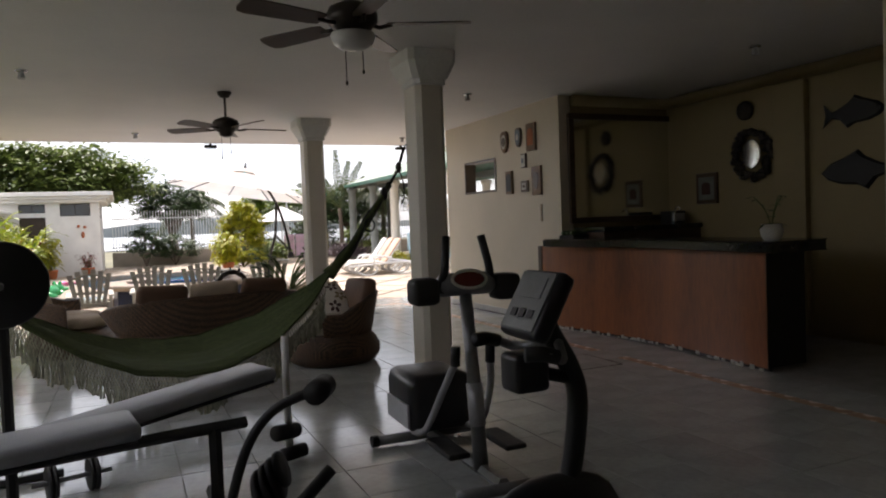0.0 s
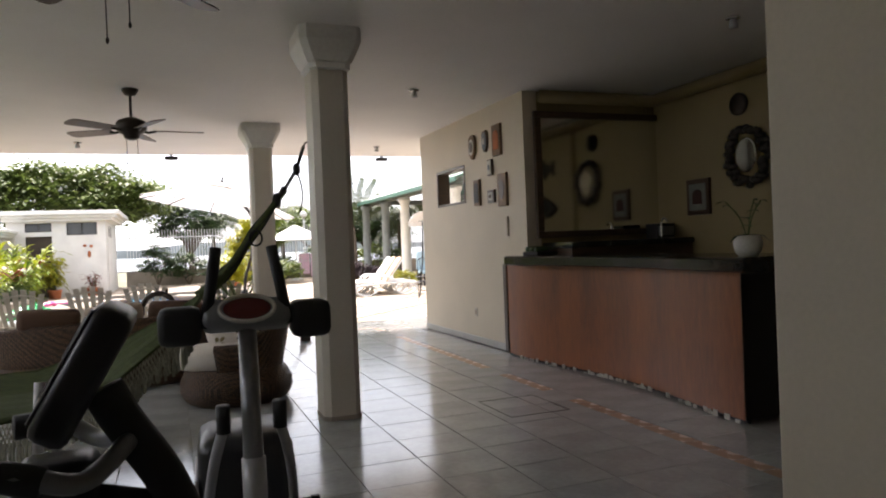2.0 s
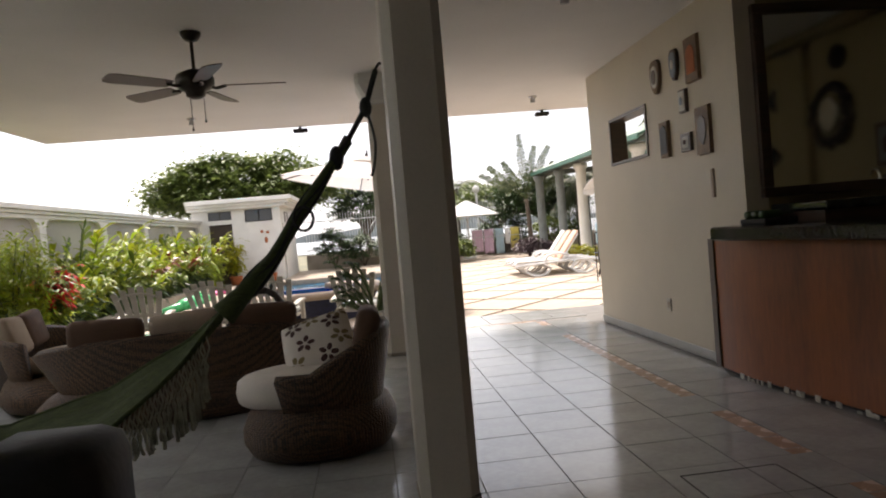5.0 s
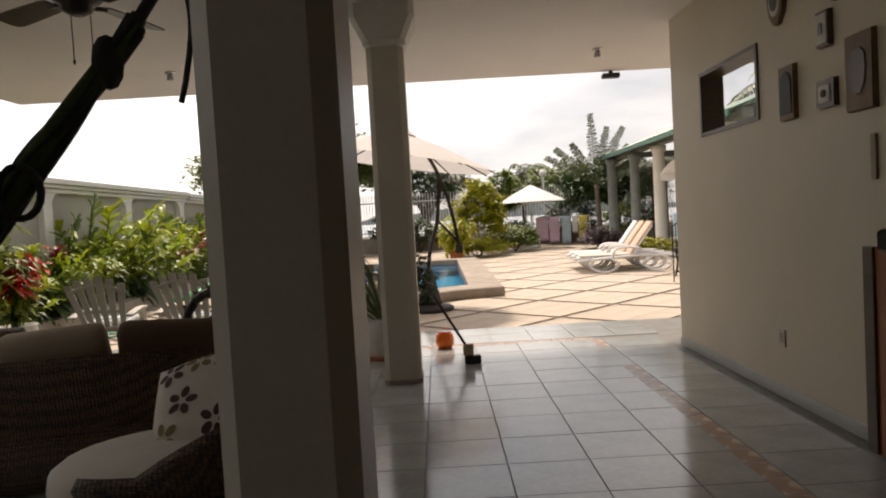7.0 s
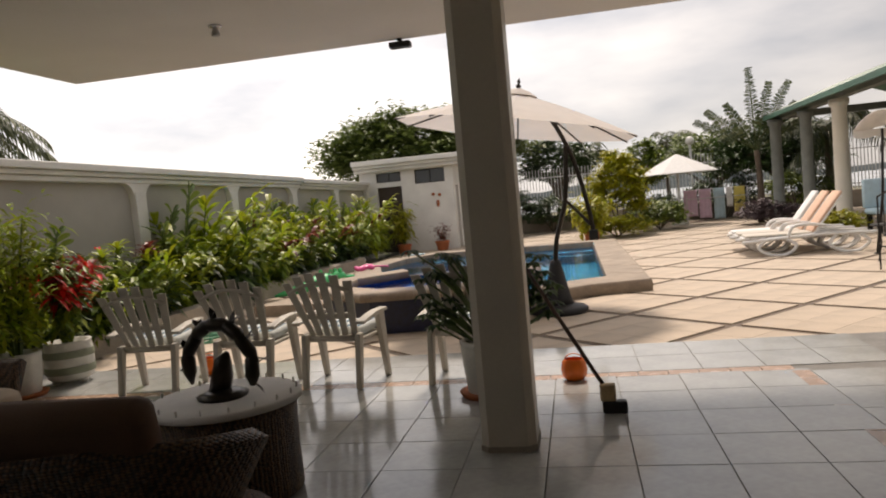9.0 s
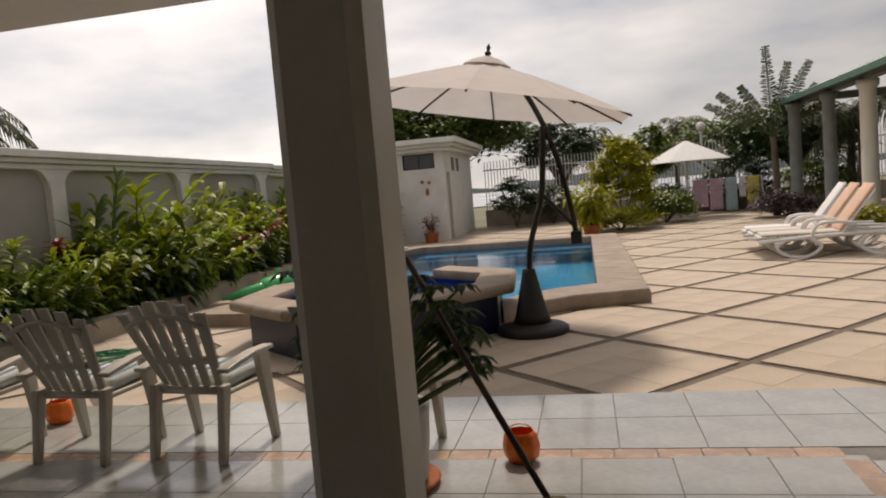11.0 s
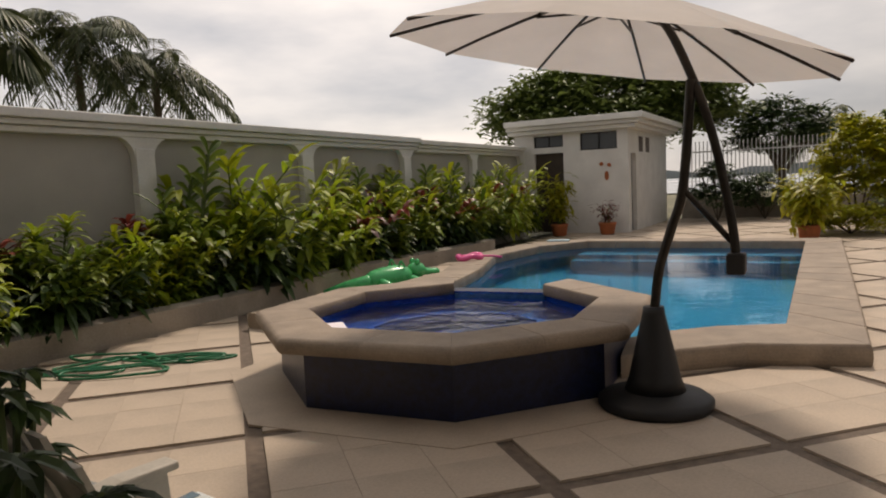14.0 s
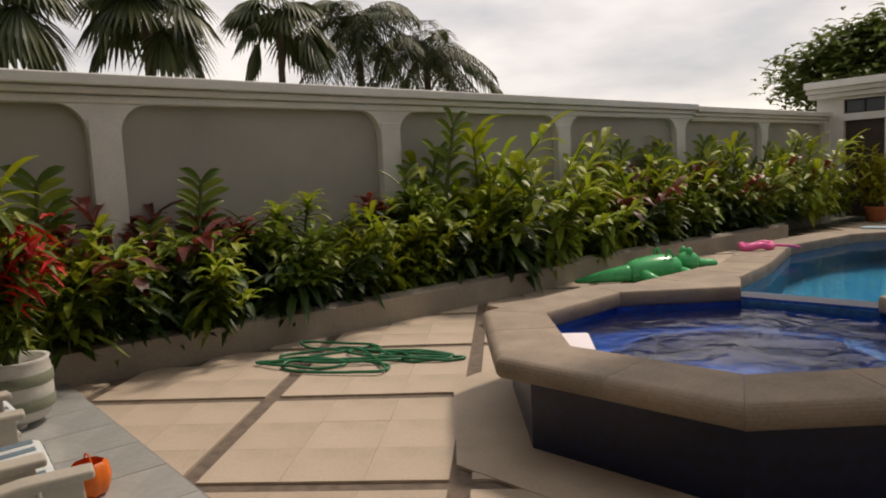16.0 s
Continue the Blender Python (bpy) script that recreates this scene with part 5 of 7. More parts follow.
ch = resin_chair()
ch.matrix_basis = pose(0.68, 11.61, 0, 0, 0, 3)
for cx, cy, ra in ((1.52, 11.60, -4), (2.24, 11.62, -9), (3.22, 11.58, -9)):
    copy_thing(ch, pose(cx, cy, 0, 0, 0, ra))

for x, y in ((3.97, 11.36), (0.84, 12.06)):
    b = thing("orange_bucket", "small orange plastic pumpkin bucket on the floor", "bucket", x, y, 0, 0, "orange buckets")
    g = Geo()
    for r_, z in ((0.055, 0), (0.075, 0.02), (0.085, 0.07), (0.075, 0.13), (0.06, 0.145)):
        for j in range(24):
            a = 2 * math.pi * j / 24
            k = r_ * (1 + 0.06 * math.cos(a * 8))
            g.v.append((k * math.cos(a), k * math.sin(a), z))
    for i in range(4):
        for j in range(24):
            g.f.append((i * 24 + j, i * 24 + (j + 1) % 24, i * 24 + 24 + (j + 1) % 24, i * 24 + 24 + j))
    g.f.append(tuple(reversed(range(24))))
    part("pail", g, "orange", b, "", True)
    part("bail", Geo().tube([(0.06 * math.cos(a), 0, 0.14 + 0.04 * math.sin(a)) for a in [i * math.pi / 8 for i in range(9)]], 0.004, 5), "orange", b)

br = thing("broom", "broom leaning with dark bristles on the tiles", "broom", 4.19, 10.58, 0)
part("bristles", Geo().box(-0.06, -0.035, 0.0, 0.08, 0.035, 0.07, 0.012), "black", br)
part("block", Geo().box(-0.07, -0.03, 0.07, 0.02, 0.03, 0.17, 0.012), "broomw", br, "pale wooden block")
part("handle", Geo().tube([(-0.03, 0.0, 0.13), (-0.30, 0.13, 0.59), (-0.57, 0.27, 1.05)], 0.013, 8), "darkwood", br, "thin dark handle", True)


def pot(kind, r):
    if kind == "striped":
        p = part("pot", Geo().lathe([(0.15, 0.03), (0.19, 0.06), (0.205, 0.18), (0.205, 0.30), (0.19, 0.36), (0.20, 0.38), (0.17, 0.38), (0.16, 0.33)], 24), "potwhite", r, "chalky white pot with sage bands", True)
        for z in (0.10, 0.24):
            part("band", Geo().lathe([(0.2075, z), (0.2105, z + 0.005), (0.2105, z + 0.06), (0.2075, z + 0.065)], 24, close=False), "potgreen", p, "sage green band", True)
        for k in range(3):
            part("foot", Geo().ball((0.13 * math.cos(k * 2.1), 0.13 * math.sin(k * 2.1), 0.02), 0.04, 0.04, 0.02, 8, 5), "potwhite", p)
        return 0.34
    if kind == "dark":
        part("planter", Geo().box(-0.24, -0.24, 0, 0.24, 0.24, 0.36, 0.02), "potdark", r, "dark square planter")
        return 0.36
    if kind == "white":
        part("pot", Geo().lathe([(0.13, 0), (0.15, 0.02), (0.17, 0.20), (0.18, 0.34), (0.185, 0.37), (0.15, 0.37), (0.14, 0.32)], 24), "potwhite", r, "plain white round pot", True)
        part("saucer", Geo().lathe([(0.19, -0.001), (0.21, 0.03), (0.19, 0.03)], 24), "terracotta", r, "", True)
        return 0.33
    part("pot", Geo().lathe([(0.14, 0), (0.17, 0.03), (0.20, 0.22), (0.22, 0.25), (0.22, 0.30), (0.19, 0.30), (0.18, 0.26)], 24), "terracotta", r, "terracotta pot", True)
    return 0.27


def bush(x, y, kind, h, rad, leaves, size, mt, label, z=0.0, red=0, stems=7):
    """Potted shrub: branching stems and many leaves in an uneven crown."""
    r = thing("potted_plant", label, "potted plant", x, y, z, random.uniform(0, 360), "potted plants by the terrace")
    z0 = pot(kind, r)
    part("soil", Geo().lathe([(0.14, z0 - 0.03), (0.0001, z0 - 0.02)], 16, close=False), "soil", r)
    st, lf, fl = Geo(), Geo(), Geo()
    for k in range(stems):
        a = 2 * math.pi * k / stems + random.uniform(-0.3, 0.3)
        sp = random.uniform(0.3, 1.0) * rad
        hh = h * random.uniform(0.75, 1.05)
        pts = spline([(0.03 * math.cos(a), 0.03 * math.sin(a), z0 - 0.03), (0.4 * sp * math.cos(a), 0.4 * sp * math.sin(a), z0 + hh * 0.45), (sp * math.cos(a), sp * math.sin(a), z0 + hh)], 5)
        st.tube(pts, [0.014 - 0.001 * i for i in range(len(pts))], 5)
        for i in range(leaves):
            p = pts[random.randrange(3, len(pts))] + Vector((random.gauss(0, 1), random.gauss(0, 1), random.gauss(0, 0.8))) * rad * 0.26
            b = random.uniform(0, 2 * math.pi)
            lf.leaf(p, (math.cos(b), math.sin(b), random.uniform(-0.5, 0.6)), size * random.uniform(0.6, 1.2), size * 0.42, random.uniform(0.1, 0.6), segs=2)
        if red and k % 2 == 0:
            c = pts[-1] + Vector((random.uniform(-0.1, 0.1), random.uniform(-0.1, 0.1), -0.15))
            for j in range(46):
                b = random.uniform(0, 2 * math.pi)
                fl.leaf(c + Vector((random.gauss(0, 0.06), random.gauss(0, 0.06), random.gauss(0, 0.07))), (math.cos(b), math.sin(b), random.uniform(-0.6, 0.5)), 0.17, 0.07, 0.4, segs=2)
    part("stem", st, "stem", r)
    part("foliage", lf, mt, r)
    if red:
        part("flower_head", fl, "flower", r, "bright red bracts")
    return r


def schefflera(x, y, kind, label, h=0.75, n=26, lobe=None):
    r = thing("potted_plant", label, "potted plant", x, y, 0, 0, "potted plants by the terrace")
    z0 = pot(kind, r)
    st, lf = Geo(), Geo()
    for k in range(n):
        a = random.uniform(0, 2 * math.pi)
        rr = random.uniform(0.03, 0.20 if lobe else 0.42)
        tip = Vector((rr * math.cos(a), rr * math.sin(a), z0 + h * random.uniform(0.15, 1.0)))
        if lobe:
            tip += Vector(lobe) * (1 if k % 2 else -1) * random.uniform(0.7, 1.1)
        st.tube(spline([(0, 0, z0 - 0.03), (tip.x * 0.4, tip.y * 0.4, tip.z * 0.75), tip], 4), 0.008, 5)
        for j in range(9):
            b = 2 * math.pi * j / 9 + random.uniform(-0.2, 0.2)
            lf.leaf(tip, (math.cos(b), math.sin(b), 0.15), random.uniform(0.06, 0.10), 0.046, 0.6, segs=3)
    part("stem", st, "stem", r)
    tagged(part("foliage", lf, "lf_dark", r), kind="stuff")


random.seed(4)
bush(-0.55, 10.95, "white", 1.25, 0.42, 170, 0.125, "lf_lime", "tall leafy shrub in a white pot on a saucer", red=0)
bush(-0.62, 11.55, "white", 1.15, 0.40, 170, 0.125, "lf_lime", "leafy shrub in a white pot near the column")
bush(-0.50, 12.0, "striped", 0.80, 0.19, 60, 0.17, "lf_mid", "shrub with red bracts in a banded pot", red=1)
bush(-0.55, 10.42, "dark", 0.55, 0.34, 60, 0.16, "lf_mid", "low leafy plant in a dark square planter", stems=6)
schefflera(3.42, 11.08, "white", "dark umbrella plant with drooping leaflets in a pot", 0.66, 58, (0.36, -0.17, 0))
schefflera(-0.9, 9.3, "white", "dark leafy plant in a white pot by the column", 0.5, 18)


# ---- planting bed ----
def ginger(nst, h, mt, tip=None):
    """Arching stalks with broad blades in two ranks, upright lighter ones at the head that paint in sunlit tips."""
    st, lf, l2 = Geo(), Geo(), Geo()
    for k in range(nst):
        a = random.uniform(0, 2 * math.pi)
        lean = random.uniform(0.15, 0.7) * h
        hh = h * random.uniform(0.45, 1.1)
        b0 = Vector((random.uniform(-0.16, 0.16), random.uniform(-0.26, 0.26), 0))
        pts = spline([b0, b0 + Vector((lean * 0.25 * math.cos(a), lean * 0.25 * math.sin(a), hh * 0.55)), b0 + Vector((lean * math.cos(a), lean * math.sin(a), hh))], 5)
        st.tube(pts, 0.009, 4, False)
        for i in range(2, len(pts)):
            p = pts[i]
            top = i > len(pts) - 5
            for sd in (-1, 1):
                b = a + sd * random.uniform(0.35, 1.3) + random.uniform(-0.3, 0.3)
                rise = random.uniform(0.6, 1.6) if top else random.uniform(0.1, 0.8)
                (l2 if tip and top else lf).leaf(p, (math.cos(b), math.sin(b), rise), random.uniform(0.30, 0.50), random.uniform(0.09, 0.15), random.uniform(0.3, 0.8), segs=4)
    return st, lf, l2


def cordyline(nst, h, mt, tip):
    """Bare canes, each with a rosette of long blades at its head."""
    st, lf, l2 = Geo(), Geo(), Geo()
    for k in range(nst):
        a = 2 * math.pi * k / nst + random.uniform(-0.4, 0.4)
        hh = h * random.uniform(0.65, 1.05)
        pts = spline([(0.05 * math.cos(a), 0.05 * math.sin(a), 0), (0.14 * math.cos(a), 0.14 * math.sin(a), hh * 0.5), (0.20 * math.cos(a), 0.20 * math.sin(a), hh)], 5)
        st.tube(pts, 0.012, 5)
        for j in range(22):
            b = 2.4 * j
            up = 0.15 + 1.5 * j / 22
            (l2 if j > 9 else lf).leaf(pts[-1] - Vector((0, 0, 0.22 * (1 - j / 22))), (math.cos(b), math.sin(b), up), random.uniform(0.28, 0.42), 0.105, 0.55, segs=4)
    return st, lf, l2


def heliconia(nst, h, mt, tip):
    """Upright canes with broad blades in two ranks, stacked like a ladder."""
    st, lf, l2 = Geo(), Geo(), Geo()
    for k in range(nst):
        a = 2.1 * k + 0.4
        hh = h * (1.0, 0.82, 0.7)[k % 3]
        b0 = Vector((0.10 * math.cos(a), 0.14 * math.sin(a), 0))
        pts = spline([b0, b0 + Vector((0.02, 0.03 * math.sin(a), hh * 0.5)), b0 + Vector((0.05, 0.10 * math.sin(a), hh))], 6)
        st.tube(pts, 0.014, 6)
        for i in range(3, len(pts)):
            for sd in (-1, 1):
                rise = 0.35 + 0.9 * i / len(pts)
                (l2 if i > len(pts) - 4 else lf).leaf(pts[i], (random.uniform(-0.1, 0.4), sd, rise), hh * random.uniform(0.22, 0.30), hh * 0.085, 0.35, up=(1, 0, 0.3), segs=5)
    return st, lf, l2


random.seed(11)
KINDS = []
for nm, nst, h, mt, tip, lab in (("ginger_plant", 14, 1.05, "lf_mid", "lf_lime", "clump of arching green shell ginger leaves"), ("ginger_plant", 12, 1.15, "lf_lime", "lf_lime", "lime green ginger clump in the planting bed"), ("ginger_plant", 15, 0.85, "lf_dark", "lf_mid", "dark green ginger clump against the garden wall"), ("cordyline_plant", 2, 1.3, "lf_dark", "lf_red", "tall cane cordyline with burgundy leaf tops"), ("cordyline_plant", 3, 1.25, "lf_mid", "lf_lime", "green cordyline with lime young leaves"), ("croton_plant", 8, 0.95, "lf_dark", "lf_red", "croton shrub with dark and red leaves"), ("heliconia_plant", 3, 1.0, "lf_mid", "lf_mid", "tall heliconia with broad paired leaves against the wall")):
    st, lf, l2 = {"cordyline_plant": cordyline, "heliconia_plant": heliconia}.get(nm, ginger)(nst, h, mt, tip)
    KINDS.append((nm, st, lf, l2, mt, tip, lab))
made = {}
TALL = ((16.35, 1.75), (19.6, 1.45), (20.7, 1.35), (21.8, 1.5), (22.9, 1.55), (24.0, 1.4), (25.2, 1.45), (13.6, 1.25), (12.4, 1.3))
ACCENT = ((13.1, 5, 1.15), (13.9, 3, 0.95), (14.5, 4, 0.95), (15.5, 3, 1.0), (17.1, 1, 1.25), (17.6, 4, 1.0), (18.6, 1, 1.2), (19.9, 5, 1.25), (21.1, 1, 1.2), (22.3, 5, 1.2), (23.4, 1, 1.15), (24.6, 5, 1.2), (11.9, 1, 1.0))
for i in range(90 + len(TALL) + len(ACCENT)):
    y = 2.2 + 25.2 * (i + random.uniform(-0.4, 0.4)) / 70 if i < 70 else 10.6 + 0.32 * (i - 70)
    row = i % 2 if i < 70 else 1
    x = -2.12 + 0.42 * row + random.uniform(-0.08, 0.08) if i < 70 else -1.62 + random.uniform(-0.06, 0.06)
    k = random.choice((0, 1, 0, 2, 0, 2) if row else (0, 2, 3, 1, 1, 4, 5))
    # near end gets mostly dark kinds, putting its shade into leaf colour
    if y < 15.5:
        k = random.choice((2, 2, 0, 2, 1) if row else (2, 2, 5, 3, 0, 1))
    m = pose(x, y, 0.09, random.uniform(-4, 4), random.uniform(0, 8), random.uniform(0, 360)) @ Matrix.Scale((random.choice((0.7, 0.85, 1.0, 1.15, 1.3)) * random.uniform(0.9, 1.1) if k not in (3, 4) else random.uniform(0.9, 1.2)) * (0.78 if y < 16 and k < 3 else 1.0) * (0.8 if i >= 70 else 1.0), 4)
    if i >= 90 + len(TALL):
        y, k, size = ACCENT[i - 90 - len(TALL)]
        m = pose(-1.98, y, 0.09, 0, 4, 47 * i) @ Matrix.Scale(size, 4)
    elif i >= 90:
        k = 6
        m = pose(-2.2, TALL[i - 90][0], 0.09, 0, 5, 12 * math.sin(i)) @ Matrix.Scale(TALL[i - 90][1], 4)
    if k not in made:
        nm, st, lf, l2, mt, tip, lab = KINDS[k]
        r = thing(nm, lab, "plant", 0, 0, 0, 0, "planting along the garden wall")
        part("stem", st, "stem", r)
        tagged(part("foliage", lf, mt, r), kind="stuff")
        # ginger tops: sunlight painted as lighter green; cordyline and croton tops: own colour
        tagged(part("young_growth", l2, tip, r), kind="stuff")
        made[k] = r
        r.matrix_basis = m
    else:
        c = copy_thing(made[k], Matrix())
        c.matrix_basis = m


# ---- pool house ----
def pool_house():
    x0, x1, y0, y1 = -2.6, 0.42, 28.1, 32.8
    h = thing("pool_house", "small white pool house with stepped flat roof", "pool house", 0, 0, PATIO)
    fx = [(x0, x0 + 0.55, 0, 2.6), (x0 + 0.55, x0 + 1.35, 2.55, 2.6), (x0 + 0.55, x0 + 1.35, 2.1, 2.25), (x0 + 1.35, x0 + 1.8, 0, 2.6), (x0 + 1.8, x0 + 2.75, 0, 2.12), (x0 + 1.8, x0 + 2.75, 2.56, 2.6), (x0 + 2.75, x1, 0, 2.6)]
    for a, b, za, zb in fx:
        part("wall", Geo().box(a, y0, za, b, y0 + 0.18, zb), "white", h, "white rendered front wall")
    for ya, yb, za, zb in ((y0 + 0.85, y1, 0, 2.0), (y0 + 0.18, y1, 2.0, 2.6), (y0 + 0.18, y0 + 0.3, 0, 2.0)):
        part("wall", Geo().box(x1 - 0.18, ya, za, x1, yb, zb), "white", h, "white rendered side wall")
    part("wall", Geo().box(x0, y0 + 0.18, 0, x0 + 0.18, y1, 2.6), "white", h)
    part("wall", Geo().box(x0, y1, 0, x1, y1 + 0.18, 2.6), "white", h)
    part("door", Geo().box(x1 - 0.15, y0 + 0.3, 0.02, x1 - 0.11, y0 + 0.85, 2.0), "black", h, "dark narrow door")
    # dark sheet fills the doorway and paints its unlit inside
    part("doorway_door", Geo().box(x0 + 0.55, y0 + 0.12, 0.02, x0 + 1.35, y0 + 0.16, 2.1), "potdark", h, "dark sheet standing for the unlit open doorway")
    for a, b, za, zb in ((x0 + 0.55, x0 + 1.35, 2.25, 2.55), (x0 + 1.8, x0 + 2.75, 2.12, 2.56)):
        wdw = part("window", Geo().box(a + 0.03, y0 + 0.08, za + 0.03, b - 0.03, y0 + 0.09, zb - 0.03), "glass", h, "dark louvred window")
        part("frame", Geo().box(a, y0 + 0.05, za, b, y0 + 0.12, za + 0.03).box(a, y0 + 0.05, zb - 0.03, b, y0 + 0.12, zb).box(a, y0 + 0.05, za + 0.03, a + 0.03, y0 + 0.12, zb - 0.03).box(b - 0.03, y0 + 0.05, za + 0.03, b, y0 + 0.12, zb - 0.03).box((a + b) / 2 - 0.015, y0 + 0.05, za + 0.03, (a + b) / 2 + 0.015, y0 + 0.12, zb - 0.03), "iron", wdw)
    for k, yy in enumerate((29.3, 30.1)):
        part("side_window", Geo().box(x1 - 0.01, yy, 2.05, x1 + 0.005, yy + 0.45, 2.45), "darkwood", h)
    # dark sheet across the house stands for shade behind the windows
    part("interior", Geo().box(x0 + 0.2, y0 + 0.9, 0, x1 - 0.2, y0 + 0.95, 2.55), "potdark", h)
    for k, (e, za, zb) in enumerate(((0.25, 2.6, 2.70), (0.36, 2.704, 2.80), (0.48, 2.804, 2.95))):
        part("cornice", Geo().box(x0 - 0.1, y0 - e, za, x1 + e, y1 + 0.3, zb, 0.012), "white", h, "white stepped cornice")

    for ox, oz, rz_ in ((-0.25, 1.75, 0.05), (-0.05, 1.72, 0.05), (-0.12, 1.45, 0.12)):
        part("wall_ornament", Geo().ball((ox, y0 - 0.03, oz), 0.055, 0.03, rz_, 8, 5), "terracotta", h, "small hanging ornament")


pool_house()
random.seed(21)
bush(-1.1, 27.2, "terra", 1.1, 0.42, 46, 0.26, "lf_yellow", "yellow-green cordyline in a terracotta pot", PATIO, stems=8)
bush(4.45, 25.75, "terra", 0.85, 0.55, 60, 0.30, "lf_yellow", "bushy yellow-green plant in a terracotta pot", PATIO, stems=9)
bush(0.0, 27.6, "terra", 0.5, 0.25, 40, 0.14, "lf_red", "small dark red plant in a pot", PATIO, stems=5)

# ---- pool toys, hose ----
cr = thing("inflatable_crocodile", "green inflatable crocodile beside the pool", "inflatable", -0.50, 18.30, PATIO, 62)
cr.matrix_basis = cr.matrix_basis @ Matrix.Diagonal((0.82, 0.95, 0.95, 1))
part("body", Geo().tube(spline([(-0.35, 0, 0.15), (-0.1, 0, 0.17), (0.2, 0, 0.18), (0.42, 0, 0.17)], 4), [0.12, 0.15, 0.175, 0.19, 0.2, 0.205, 0.21, 0.21, 0.21, 0.205, 0.19, 0.17, 0.13], 16, flat=0.8), "croc", cr, "", True)
part("tail", Geo().tube(spline([(-0.32, 0, 0.15), (-0.6, 0.05, 0.13), (-0.85, 0.14, 0.09), (-1.0, 0.24, 0.06)], 4), [0.13 - 0.009 * i for i in range(13)], 12, flat=0.85), "croc", cr, "", True)
hd = part("head", Geo().ball((0.58, 0, 0.24), 0.17, 0.15, 0.12, 14, 9), "croc", cr, "", True)
part("snout", Geo().tube(spline([(0.66, 0, 0.22), (0.85, 0, 0.20), (1.02, 0, 0.19)], 4), [0.10, 0.10, 0.095, 0.09, 0.085, 0.085, 0.085, 0.08, 0.05], 12, flat=0.6), "croc", hd, "", True)
for sx, sy in ((-0.2, 1), (-0.2, -1), (0.38, 1), (0.38, -1)):
    part("foot", Geo().tube(spline([(sx, sy * 0.14, 0.14), (sx + 0.05, sy * 0.27, 0.10), (sx + 0.17, sy * 0.33, 0.06)], 4), [0.06, 0.07, 0.075, 0.075, 0.07, 0.065, 0.06, 0.055, 0.04], 10), "croc", cr, "", True)
for yy in (-0.07, 0.07):
    part("eye", Geo().ball((0.56, yy, 0.36), 0.05, 0.045, 0.055, 10, 6), "croc", hd, "", True)
    part("handle", Geo().tube(spline([(0.15, yy * 2, 0.32), (0.2, yy * 2, 0.41), (0.27, yy * 2, 0.32)]), 0.015, 6), "croc", cr)
for k in range(7):
    part("back_ridge", Geo().ball((-0.42 + 0.12 * k, 0, 0.315 - 0.012 * abs(k - 4) ** 1.6), 0.05, 0.025, 0.035, 8, 5), "croc", cr, "", True)
pt = thing("pink_pool_float", "bright pink deflated float on the coping", "pool float", -0.35, 20.55, 0.10, 70)
part("ring", Geo().tube([(0.22 * math.cos(i * math.pi / 10), 0.14 * math.sin(i * math.pi / 10), 0.05 + 0.02 * math.sin(i)) for i in range(21)], 0.045, 8), "pinktoy", pt, "", True)
part("strap", Geo().tube(spline([(0.2, -0.05, 0.05), (0.35, -0.2, 0.04), (0.42, -0.32, 0.02)]), 0.02, 6), "pinktoy", pt, "", True)
sk = thing("blue_skimmer_lid", "small pale blue lid lying on the coping", "lid", 0.0, 23.9, 0.10, 10)
part("lid", Geo().box(-0.22, -0.1, 0, 0.22, 0.1, 0.03, 0.01), "bluec", sk)
random.seed(8)
hp = []
for cx, cy, rx, ry, turn in ((-0.25, 13.95, 0.42, 0.30, 0.3), (-0.45, 14.15, 0.50, 0.40, 2.2), (-0.15, 14.45, 0.50, 0.20, 0.8), (-0.50, 13.85, 0.30, 0.24, 3.5), (-0.75, 14.3, 0.42, 0.16, 1.2), (-0.02, 14.5, 0.30, 0.18, 5.0)):
    for i in range(9):
        a = turn + i * 0.78
        x, y = rx * math.cos(a), ry * math.sin(a)
        hp.append((cx + x * 0.8 + y * 0.4, cy + y * 0.8 + x * 0.3, 0.012 + 0.005 * (len(hp) % 5)))
hs = thing("garden_hose", "tangled green garden hose on the patio", "hose", 0, 0, PATIO, 0)
part("hose", Geo().tube(spline(hp, 6), 0.011, 6), "hose", hs, "", True)

# ---- cantilever umbrella ----
ub = thing("cantilever_umbrella", "large ecru cantilever umbrella on a black base", "parasol", 3.79, 14.60, PATIO)
part("base_plate", Geo().lathe([(0.32, 0), (0.335, 0.02), (0.335, 0.05), (0.30, 0.075), (0.19, 0.10), (0.16, 0.11)], 36), "black", ub, "round black base", True)
part("base_cone", Geo().lathe([(0.18, 0.10), (0.15, 0.18), (0.09, 0.45), (0.065, 0.56), (0.06, 0.60), (0.035, 0.60)], 24), "black", ub, "", True)
HUBX, HUBY, HUBZ = -0.14, 0.52, 2.66
part("pole", Geo().tube(spline([(0.0, 0, 0.5), (0.03, 0.02, 0.80), (0.10, 0.04, 1.05), (0.17, 0.05, 1.3), (0.22, 0.06, 1.9)]), 0.028, 10), "bronze", ub, "dark bent mast", True)
part("arm", Geo().tube(spline([(0.455, 0.02, 0.86), (0.43, 0.03, 1.1), (0.34, 0.05, 1.55), (0.22, 0.08, 1.92), (0.05, 0.25, 2.26), (HUBX, HUBY, 2.44)]), 0.026, 10), "bronze", ub, "curved dark arm", True)
part("brace", Geo().tube([(0.17, 0.05, 1.28), (0.43, 0.03, 0.98)], 0.018, 8), "bronze", ub)
part("crank_box", Geo().box(0.405, -0.04, 0.80, 0.505, 0.06, 0.92, 0.012), "black", ub)
